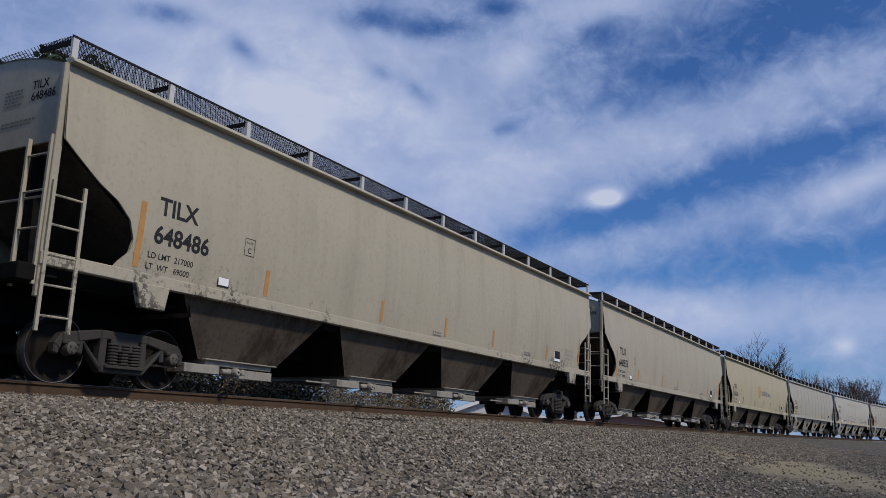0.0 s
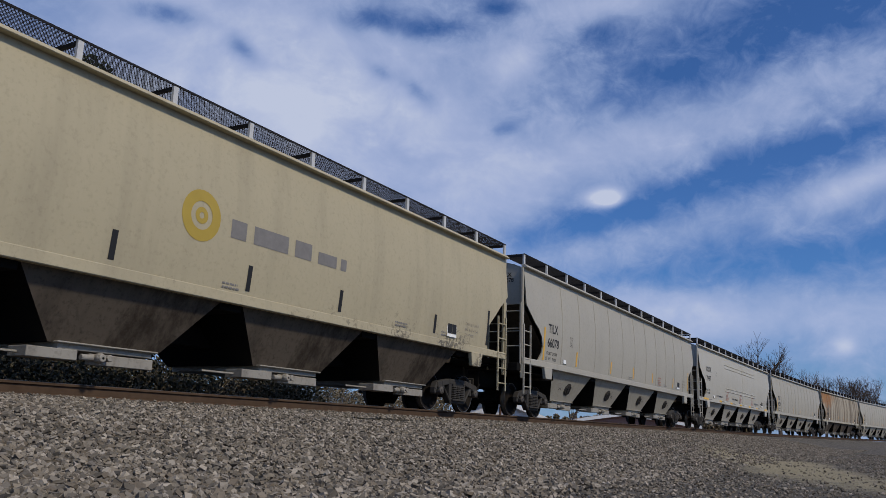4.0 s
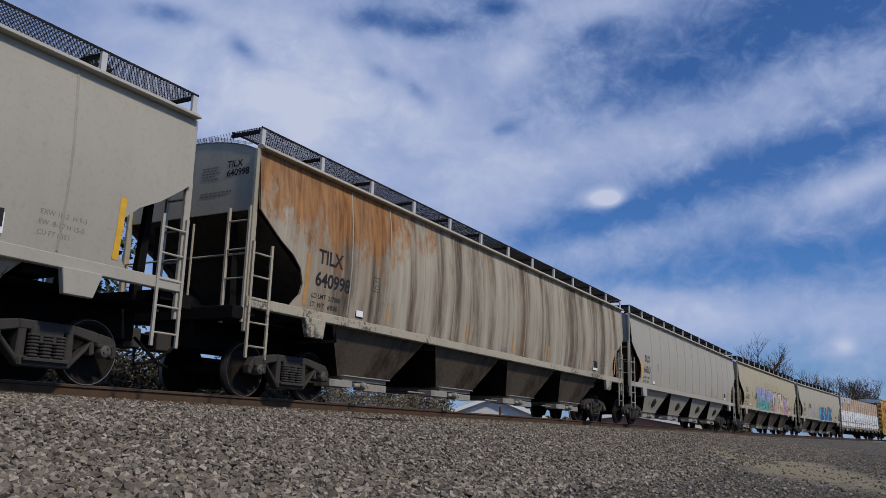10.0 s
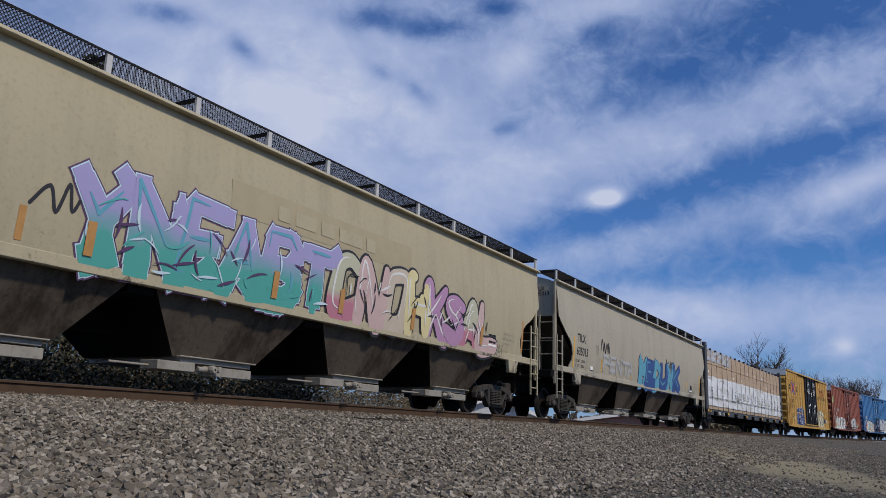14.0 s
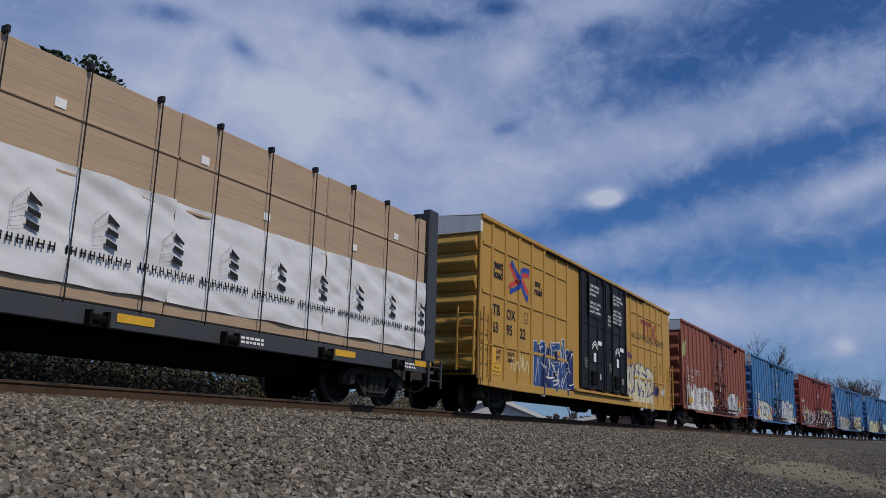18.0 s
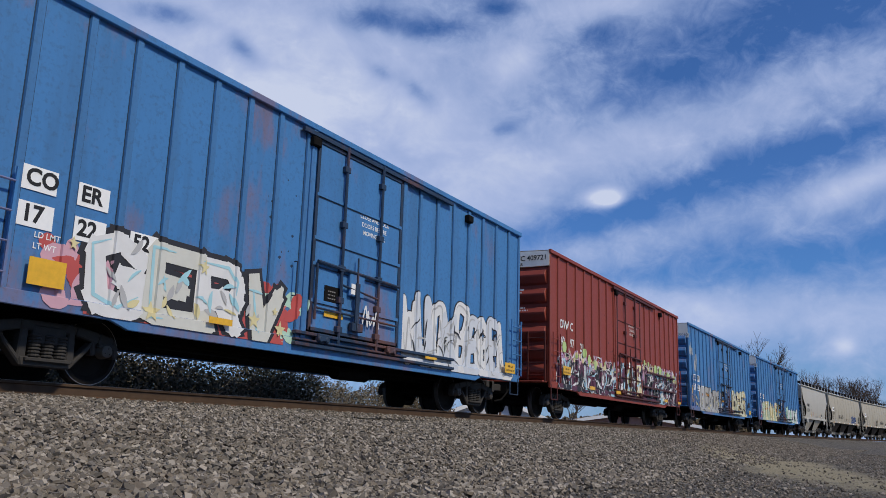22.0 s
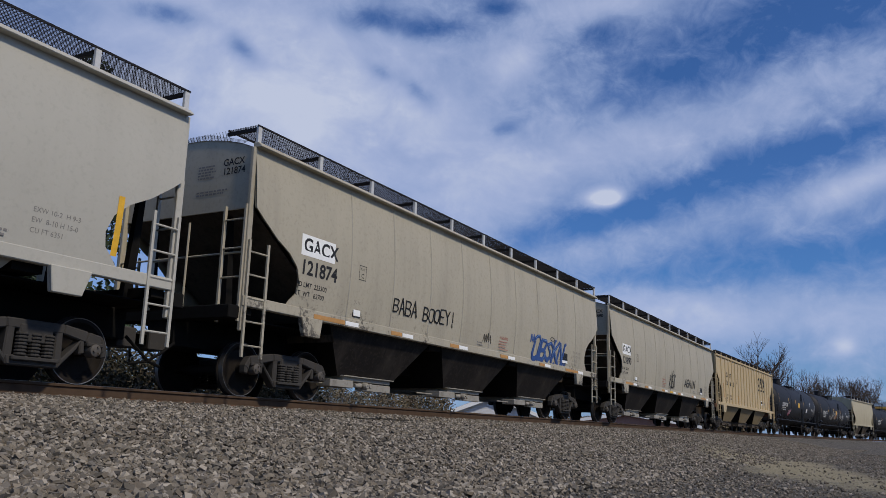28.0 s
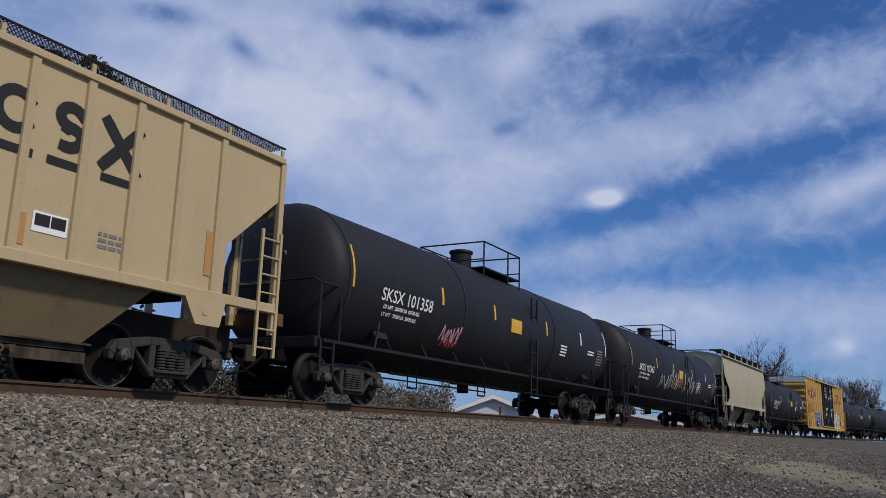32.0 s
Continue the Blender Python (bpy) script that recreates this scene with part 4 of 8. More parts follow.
def smooth_path(pts, n=4):
    out = []
    for i in range(len(pts) - 1):
        p0, p1, p2, p3 = pts[max(i - 1, 0)], pts[i], pts[i + 1], pts[min(i + 2, len(pts) - 1)]
        for k in range(n):
            t = k / n
            out.append(tuple(0.5 * (2 * b + (c - a) * t + (2 * a - 5 * b + 4 * c - d) * t * t + (3 * b - a - 3 * c + d) * t ** 3) for a, b, c, d in zip(p0, p1, p2, p3)))
    return out + [pts[-1]]


def brush(s, pts, ws, y, square=True):
    """A stroke whose half width changes along its points (x, z); square strokes have angular joints."""
    p = [Vector((a, b)) for a, b in pts]
    n = len(p)
    ways = []
    for k in range(n):
        d = p[min(k + 1, n - 1)] - p[max(k - 1, 0)]
        ways.append(d.normalized() if d.length > 1e-6 else Vector((0, 1)))
    for k in range(n - 1):
        d = (p[k + 1] - p[k])
        if d.length < 1e-6:
            continue
        d.normalize()
        c = Vector((-d.y, d.x))
        s.add([(q.x, y, q.y) for q in (p[k] - c * ws[k], p[k + 1] - c * ws[k + 1], p[k + 1] + c * ws[k + 1], p[k] + c * ws[k])], [(0, 1, 2, 3)])
        y -= 0.00002
    for k in range(n):
        if square:
            d = ways[k] * ws[k] * 0.92
            c = Vector((-d.y, d.x))
            ring = [p[k] - d - c, p[k] + d - c, p[k] + d + c, p[k] - d + c]
        else:
            ring = [p[k] + Vector((math.cos(a * math.pi / 5), math.sin(a * math.pi / 5))) * ws[k] for a in range(10)]
        s.add([(q.x, y, q.y) for q in ring], [tuple(range(len(ring)))])
        y -= 0.00002


def straight_path(pts, n=4):
    return [tuple(a + (b - a) * k / n for a, b in zip(p, q)) for p, q in zip(pts, pts[1:]) for k in range(n)] + [pts[-1]]


def graffiti(car, word, x, z, width, height, fills, edge, y=-1.63, seed=1, fat=0.15, slant=0.1, back=None, label="", accent=None, rim=None, bubble=False, line=0.03, spikes=0.7):
    """A painted piece on the side of a car: a ragged ground coat, then letter by letter an outline, a thin rim, the fill and a stroke of highlight."""
    rnd = random.Random(seed)
    cell = width / len(word)
    for n_coat, mat in enumerate(back if isinstance(back, (list, tuple)) else [back] if back else []):
        s = Shape()
        n = int(width * 16)
        lo, hi = [], []
        for i in range(n + 1):
            u = x - 0.1 * cell + (width + 0.2 * cell) * i / n
            jag = (0.82 + 0.30 * noise.noise(Vector((u * 1.9, seed, n_coat * 7.0))) + 0.16 * noise.noise(Vector((u * 8.0, seed, n_coat)))) * (1.0 - 0.25 * n_coat)
            lo.append((u, y - 0.0015 * n_coat, z - 0.02 * height))
            hi.append((u, y - 0.0015 * n_coat, z + height * jag))
        s.sheet([lo, [(q[0], q[1], (q[2] + r[2]) / 2) for q, r in zip(lo, hi)], hi])
        put("graffiti_ground", s, mat, car, label)
        label = ""
    for i, ch in enumerate(word):
        if ch == " ":
            continue
        x0 = x + cell * (i + rnd.uniform(-0.06, 0.06))
        tilt = rnd.uniform(-0.12, 0.12) + slant
        grown = rnd.uniform(0.86, 1.10)
        rise = rnd.uniform(-0.03, 0.05) * height
        w = fat * cell
        out, mid, body, hl = Shape(), Shape(), Shape(), Shape()
        o = -0.004 * (i % 2)
        for j, st in enumerate(STROKES[ch].split()):
            pts = []
            for d in st.split("-"):
                u, v = int(d[0]) / 4 + rnd.uniform(-0.06, 0.06), int(d[1]) / 6 + rnd.uniform(-0.04, 0.04)
                pts.append((x0 + cell * (0.12 + 0.80 * u) + tilt * height * (v - 0.5), z + rise + height * (0.08 + 0.80 * v * grown)))
            if rnd.random() < spikes:
                (ax, az), (bx, bz) = pts[-2], pts[-1]
                k = rnd.choice((-1, 1))
                pts.append((bx + k * 0.22 * cell, bz + rnd.uniform(-0.10, 0.16) * height))
            path = smooth_path(pts, 7) if bubble else straight_path(pts, 4)
            m = len(path) - 1
            ws = []
            for k, (a, b) in enumerate(path):
                f = k / m
                low = 1.0 - (b - z) / height
                ws.append(w * (0.80 + 0.55 * max(0.0, min(1.0, low))) * ((0.55 + 0.75 * math.sin(math.pi * (0.15 + 0.75 * f))) if bubble else 1.0) * (0.35 if spikes and k == m and not bubble else 1.0))
            yj = y + o - 0.0001 * j
            brush(out, path, [q + line for q in ws], yj - 0.002, not bubble)
            if rim is not None:
                brush(mid, path, [q + line * 0.45 for q in ws], yj - 0.007, not bubble)
            brush(body, path, ws, yj - 0.012, not bubble)
            if accent is not None and m > 6:
                cut = path[m // 6:m // 6 + max(3, m // 2)]
                off = [(a - 0.35 * w, b + 0.3 * w) for a, b in cut]
                brush(hl, off, [w * 0.16 * math.sin(math.pi * (k + 0.6) / (len(off) + 0.2)) + 0.003 for k in range(len(off))], yj - 0.017, False)
        letter = put("graffiti_letter", body, fills[i % len(fills)], car, label)
        label = ""
        put("outline", out, edge, letter)
        if rim is not None:
            put("rim", mid, rim, letter)
        if accent is not None and hl.v:
            put("highlight", hl, accent, letter)


def flicks(car, x0, x1, z0, z1, mats, n, y, seed, size=(0.25, 0.7), fat=0.07, name="graffiti_flick"):
    """Curved tapering slashes of several colours, one part for each colour."""
    rnd = random.Random(seed)
    shapes = [Shape() for _ in mats]
    for i in range(n):
        k = rnd.randrange(len(mats))
        u, v = rnd.uniform(x0, x1), rnd.uniform(z0, z1)
        a = rnd.choice((0.9, 2.1, 1.3, 0.25)) + rnd.gauss(0, 0.3)
        ln = rnd.uniform(*size)
        bend = rnd.uniform(-0.9, 0.9)
        pts, p = [], [u, v]
        for q in range(7):
            pts.append((p[0], min(max(p[1], z0), z1 + 0.1)))
            p = [p[0] + math.cos(a) * ln / 6, p[1] + math.sin(a) * ln / 6]
            a += bend / 6
        w = fat * rnd.uniform(0.35, 1.1)
        brush(shapes[k], pts, [w * math.sin(math.pi * (q + 0.25) / 6.6) + 0.004 for q in range(7)], y - 0.0006 * i / n * 8 - 0.001, False)
    for s, mat in zip(shapes, mats):
        if s.v:
            tagged(put(name, s, mat, car), kind="stuff")


def dots(car, x0, x1, z0, z1, mat, n, y, seed, size=(0.05, 0.16)):
    """Round blobs of spray paint that follow the top of a piece."""
    rnd = random.Random(seed)
    s = Shape()
    for i in range(n):
        f = (i + rnd.uniform(0, 0.8)) / n
        u, v, r = x0 + (x1 - x0) * f, z0 + (z1 - z0) * f + rnd.uniform(-0.12, 0.12), rnd.uniform(*size)
        brush(s, [(u, v), (u + 0.01, v)], [r, r], y - 0.0002 * i, False)
    tagged(put("graffiti_dot", s, mat, car), kind="stuff")


def star(car, x, z, r, mat, y):
    pts = [(x + (r if k % 2 == 0 else r * 0.42) * math.sin(k * math.pi / 5), y, z + (r if k % 2 == 0 else r * 0.42) * math.cos(k * math.pi / 5)) for k in range(10)]
    put("graffiti_star", Shape().add(pts, [tuple(range(10))]), mat, car)


def tag(car, x, z, width, height, mat, y=-1.63, seed=1, loops=5, w=0.02, name="tag"):
    """A quick scrawl: one looping line."""
    rnd = random.Random(seed)
    pts = [(x + width * i / (loops * 2) + rnd.uniform(-0.06, 0.06) * width, z + height * (i % 2) * rnd.uniform(0.5, 1.0) + rnd.uniform(0, 0.2) * height) for i in range(loops * 2 + 1)]
    s = Shape()
    ribbon(s, smooth_path(pts, 6), w, y)
    return put(name, s, mat, car)


# ---------------------------------------------------------------- fifty-foot boxcar
def boxcar_end(car, end, skin, z0, z1, n, bare=False):
    """Corrugated end wall: a plate with deep horizontal ribs whose undersides turn down."""
    wall = part("end_wall", shared(("end_plate", z0, z1), lambda: Shape().box(0.06, 0.10, -1.50, 1.50, z0, z1), skin), car, end)
    pitch = (z1 - z0) / n
    h = pitch * 0.5

    def rib():
        return Shape().prism([(0.07, -h * 0.95), (-0.02, -h * 0.72), (-0.13, -h * 0.10), (-0.14, h * 0.10), (-0.06, h * 0.60), (0.07, h * 0.72)], -1.43, 1.43)
    for i in range(n):
        part("end_rib", shared(("end_rib", round(pitch, 3)), rib, skin, 0.01), wall, pose(0, 0, z0 + pitch * (i + 0.5)))
    return wall


def boxcar_posts(L):
    """Places of the side posts: eight ahead of the door, seven behind it."""
    return [0.72 + 0.785 * i for i in range(8)] + [L - 0.72 - 0.785 * i for i in range(7)]


def make_boxcar(name, label, s0, L, skin, door_skin=None, door=(6.46, 9.42), z_top=4.97, end_words=()):
    car = thing(name, label, "rail car", "cars of the freight train", m=pose(s0, TRACK_Y, 0))
    car["body_length"] = L
    hard = HARDWARE[skin.name]
    zb = 1.02
    for k in (-1, 1):
        part("side_sheet", shared(("box_side", L, k), lambda: Shape().box(0, L, k * 1.50 - 0.02, k * 1.50 + 0.02, zb, z_top), skin), car)
        sill = Shape().prism([(0.0, 1.04), (0.0, 0.86), (2.3, 0.84), (2.6, 0.74), (L - 2.6, 0.74), (L - 2.3, 0.84), (L, 0.86), (L, 1.04)], k * 1.53 - 0.03, k * 1.53 + 0.03)
        part("side_sill", shared(("box_sill", L, k), lambda: sill, skin, 0.008), car)
        top = Shape().box(-0.03, L + 0.03, k * 1.55 - 0.05, k * 1.55 + 0.04, z_top - 0.07, z_top + 0.05)
        part("roof_edge", shared(("box_eave", L, k), lambda: top, skin, 0.012), car)
    rib = shared(("box_rib", z_top), lambda: Shape().prism([(-0.062, -1.52), (-0.052, -1.558), (0.052, -1.558), (0.062, -1.52)], 1.04, z_top - 0.07, "z"), skin)
    for x in boxcar_posts(L):
        part("side_post", rib, car, pose(x, 0, 0))
        # thin dark strips stand in for the shade beside each post
        part("post_seam", shared(("post_seam", z_top), lambda: Shape().box(0.062, 0.078, -1.5265, -1.519, 1.06, z_top - 0.08).box(-0.074, -0.062, -1.5265, -1.519, 1.06, z_top - 0.08), hard), car, pose(x, 0, 0))
    for x in (0.05, L - 0.05):
        part("corner_post", shared(("box_corner", z_top), lambda: Shape().box(-0.05, 0.05, -1.56, -1.49, 0.9, z_top), skin, 0.01), car, pose(x, 0, 0))
    roof = Shape().sheet([[(L * i / 12, y, z_top + 0.03 + 0.05 * (1 - abs(y) / 1.56)) for i in range(13)] for y in (-1.56, 0, 1.56)])
    part("roof", shared(("box_roof", L, z_top), lambda: roof, ROOF_WHITE), car)
    floor = Shape().box(0.1, L - 0.1, -1.45, 1.45, 0.98, 1.06).box(0.2, L - 0.2, -0.3, 0.3, 0.65, 1.0)
    for i in range(8):
        x = 2.2 + (L - 4.4) * i / 7
        floor.box(x - 0.06, x + 0.06, -1.45, 1.45, 0.80, 1.0)
    part("underframe", shared(("box_floor", L), lambda: floor, UNDER), car)
    for x, turn in ((0, 0), (L, 180)):
        end = pose(x, 0, 0, 0, 0, turn)
        boxcar_end(car, end, skin, 1.05, z_top - 0.48, 6)
        panel = Shape().prism([(-1.53, z_top - 0.46), (1.53, z_top - 0.46), (1.53, z_top), (0, z_top + 0.05), (-1.53, z_top)], -0.03, 0.08, "x")
        part("end_panel", shared(("box_panel", z_top), lambda: panel, ROOF_WHITE), car, end, "pale galvanised panel at the top of the end")
        part("end_platform", shared("box_platform", lambda: Shape().box(-0.32, 0.06, -1.45, 1.45, 1.00, 1.05), skin, 0.01), car, end)
        part("draft_sill", shared("box_draft_sill", lambda: Shape().box(-0.3, 1.2, -0.3, 0.3, 0.66, 0.98), UNDER, 0.01), car, end)
        s = 1 if turn == 0 else -1
        ladder(car, min(x + s * 0.06, x + s * 0.66), max(x + s * 0.06, x + s * 0.66), -1.64, 1.02, 2.50, 4, skin, stile=0.02)
        ladder(car, -1.46, -0.92, x - s * 0.16, 1.02, 2.50, 4, hard, "end_ladder", "y")
        stir = Shape()
        for a, b in (((x + s * 0.08, -1.56, 0.95), (x + s * 0.08, -1.56, 0.52)), ((x + s * 0.08, -1.56, 0.52), (x + s * 0.58, -1.56, 0.52)), ((x + s * 0.58, -1.56, 0.52), (x + s * 0.58, -1.56, 0.95))):
            stir.rod(a, b, 0.018)
        put("stirrup_step", stir, hard, car)
        coupler(car, x - s * 0.25, -s)
    # plug door with its rods, tracks and levers
    a, b = door
    put("door_seam", Shape().box(a - 0.05, b + 0.05, -1.535, -1.522, 1.16, z_top - 0.16), UNDER, car)
    d = part("door", shared(("box_door", a, b, z_top), lambda: Shape().box(a, b, -1.575, -1.525, 1.22, z_top - 0.22), door_skin or skin, 0.012), car, None, "closed plug door")
    for z in (1.75, 2.42, 2.90, 3.72):
        put("door_rib", Shape().box(a + 0.02, b - 0.02, -1.60, -1.575, z - 0.03, z + 0.03), skin, d)
        # dark strip drawn as the shaded underside of the rib
        put("rib_gasket", Shape().box(a + 0.02, b - 0.02, -1.584, -1.575, z - 0.055, z - 0.032), hard, d)
    for x0, x1, z0, z1 in ((a - 0.01, a + 0.07, 1.2, z_top - 0.2), (b - 0.07, b + 0.01, 1.2, z_top - 0.2), (a, b, 1.2, 1.27), (a, b, z_top - 0.28, z_top - 0.2)):
        put("door_edge", Shape().box(x0, x1, -1.598, -1.57, z0, z1), hard, d, bevel=0.008)
    for x in (a + 0.85, b - 0.85):
        put("lock_rod", Shape().rod((x, -1.64, 1.0), (x, -1.64, z_top - 0.12), 0.03), hard, d)
        for z in (1.3, 1.85, 2.45, 3.3, 4.4):
            put("rod_guide", Shape().box(x - 0.08, x + 0.08, -1.67, -1.575, z - 0.06, z + 0.06), hard, d, bevel=0.01)
    put("crank_bar", Shape().rod((a + 0.1, -1.65, 2.46), (b - 0.1, -1.65, 2.42), 0.032).rod((a + 0.12, -1.64, 1.62), (b - 0.12, -1.64, 1.60), 0.022), hard, d)
    put("crank_bar", Shape().rod((a + 0.85, -1.645, 2.15), (b - 0.85, -1.645, 2.05), 0.022).rod((a + 0.1, -1.64, 2.42), (a + 0.1, -1.64, 1.4), 0.025), hard, d)
    put("lock_lever", Shape().box(a + 1.28, a + 1.40, -1.70, -1.66, 1.45, 2.25).rod((a + 1.34, -1.70, 1.35), (a + 1.34, -1.66, 2.75), 0.022).box(a + 1.2, a + 1.55, -1.70, -1.60, 1.32, 1.48), hard, d, bevel=0.008)
    put("lock_box", Shape().box(a + 1.12, a + 1.60, -1.655, -1.575, 1.98, 2.48), skin, d, bevel=0.02)
    put("route_card", Shape().box(a + 1.15, a + 1.36, -1.662, -1.655, 2.02, 2.22), WHITE, d)
    put("stencil_panel", Shape().box(a + 0.42, a + 0.98, -1.590, -1.575, 1.74, 2.08), UNDER, d)
    bars(d, a + 0.52, 1.97, 0.30, 3, 0.022, GREY_MARK, -1.593, gap=3.0)
    put("reflective_tape", Shape().box(a + 0.42, a + 1.0, -1.606, -1.599, 1.50, 1.60), YELLOW_TAPE, d)
    for k, words in enumerate(("CLOSE AND LOCK", "DOORS BEFORE", "MOVING CAR")):
        write(d, words, b - 1.52 + 0.06 * k, 3.60 - 0.16 * k, 0.125, WHITE, -1.579, 0.001)
    for z0, z1, q in ((1.10, 1.16, 2.4), (0.99, 1.03, 0.3), (0.90, 0.96, 2.4)):
        put("door_track", Shape().box(a - 0.4, min(L - 0.6, b + q), -1.66, -1.55, z0, z1), hard, car, bevel=0.01)
    for x in (a + 0.35, b - 0.35):
        put("door_hanger", Shape().box(x - 0.16, x + 0.16, -1.70, -1.60, 1.02, 1.16).rod((x - 0.1, -1.72, 1.06), (x - 0.1, -1.6, 1.06), 0.06, 10).rod((x + 0.1, -1.72, 1.06), (x + 0.1, -1.6, 1.06), 0.06, 10), hard, car, bevel=0.015)
    put("door_track", Shape().box(a - 0.5, min(L - 0.6, b + 2.2), -1.64, -1.57, z_top - 0.20, z_top - 0.12), hard, car)
    put("grab_iron", Shape().rod((a - 0.45, -1.63, 1.75), (a - 0.45, -1.63, 2.35), 0.014).rod((a - 0.45, -1.63, 1.75), (a - 0.45, -1.55, 1.75), 0.012).rod((a - 0.45, -1.63, 2.35), (a - 0.45, -1.55, 2.35), 0.012), hard, car)
    rnd = random.Random(int(s0))
    scars = Shape()
    for _ in range(26):
        u, v = a - rnd.uniform(0.25, 1.3), rnd.uniform(1.5, 3.8)
        q = rnd.uniform(0.015, 0.06)
        scars.add([(u - q, -1.5215, v), (u, -1.5215, v - q * 0.6), (u + q * 0.8, -1.5215, v + q * 0.2), (u + q * 0.1, -1.5215, v + q * 0.8)], [(0, 1, 2, 3)])
    tagged(put("paint_chip", scars, hard, car), kind="stuff")
    for x in (a - 0.12, b + 0.12):
        part("door_post", shared(("door_post", z_top), lambda: Shape().box(-0.07, 0.07, -1.59, -1.52, 1.04, z_top - 0.08), skin, 0.01), car, pose(x, 0, 0))
    for x in (a - 0.12, b + 3.1):
        put("door_stop", Shape().box(x - 0.12, x + 0.12, -1.66, -1.52, z_top - 0.40, z_top - 0.22), UNDER, car, bevel=0.02)
    for x in (1.75, L - 1.75):
        make_truck(car, x)
    for words, yy, zz, size, on_board in end_words:
        if on_board:
            put("number_board", Shape().box(-0.046, -0.040, yy - 0.62 * size * len(words) * 0.92, yy + 0.06, zz - 0.06, zz + size * 0.82), WHITE, car, "white board with black lettering")
        part("lettering", text_mesh(words, size, DARK, 0.003), car, pose(-0.052, yy, zz, 90, 0, -90))
    for k in range(5):
        bars(car, 0.1 * k, 0, 0.75, 2, 0.045, WHITE, 0, m=pose(-0.152, 0.25 - 0.1 * (k % 2), 1.55 + 0.55 * k, 0, 0, -90))
    rig = Shape().rod((2.6, -0.7, 0.72), (L - 2.6, -0.7, 0.72), 0.025).rod((3.5, -0.9, 0.62), (6.2, -0.9, 0.62), 0.02)
    rig.rod((L * 0.55, -0.6, 0.62), (L * 0.62, -0.6, 0.62), 0.14, 12)
    put("brake_rigging", rig, UNDER, car)
    return car


def excess_plate(car, x, z, y=-1.655):
    patch(car, x, x + 0.62, z, z + 0.26, YELLOW_TAPE, y, "warning_plate", "yellow plate with black writing")
    write(car, "THIS CAR", x + 0.16, z + 0.15, 0.075, DARK, y - 0.005, 0.001)
    write(car, "EXCESS HEIGHT", x + 0.07, z + 0.045, 0.070, DARK, y - 0.005, 0.001)


def box_lettering(car, pieces, mat, size=0.36, boards=False, y=-1.53, name="lettering"):
    """Pieces of (words, x, z) between the side posts; boards: each on a white square."""
    for words, x, z in pieces:
        if boards:
            w = 0.60 * len(words) * size * 0.95 + 0.10
            patch(car, x - 0.05, x + w, z - 0.07, z + size * 0.80, WHITE, y, "number_board", "white board with black lettering")
        write(car, words, x, z, size, DARK if boards else mat, y - 0.006, 0.010, name=name)


def ribbed_side(posts, door, sill_top=1.035):
    """Distance of the outer surface from the centre line, by place along the car."""
    def surface(x, z):
        if z < sill_top:
            return 1.562
        if door[0] - 0.05 < x < door[1] + 0.05:
            return 1.60
        d = min(abs(x - q) for q in posts)
        return 1.558 if d < 0.0525 else 1.558 - 0.038 * min(1, (d - 0.0525) / 0.01)
    return surface


def lay_on_boxcar(car, door=(6.46, 9.42)):
    L = car["body_length"]
    del car["body_length"]
    posts = boxcar_posts(L)
    cuts = [q + k for q in posts for k in (-0.0625, -0.0525, 0.0525, 0.0625)] + [door[0] - 0.049, door[0] - 0.051, door[1] + 0.049, door[1] + 0.051]
    conform(car, ribbed_side(posts + [-9], door), -1.612, ("graffiti", "outline", "rim", "highlight", "tag", "stencil_lettering"), cuts, (1.03, 1.04), 0.87)


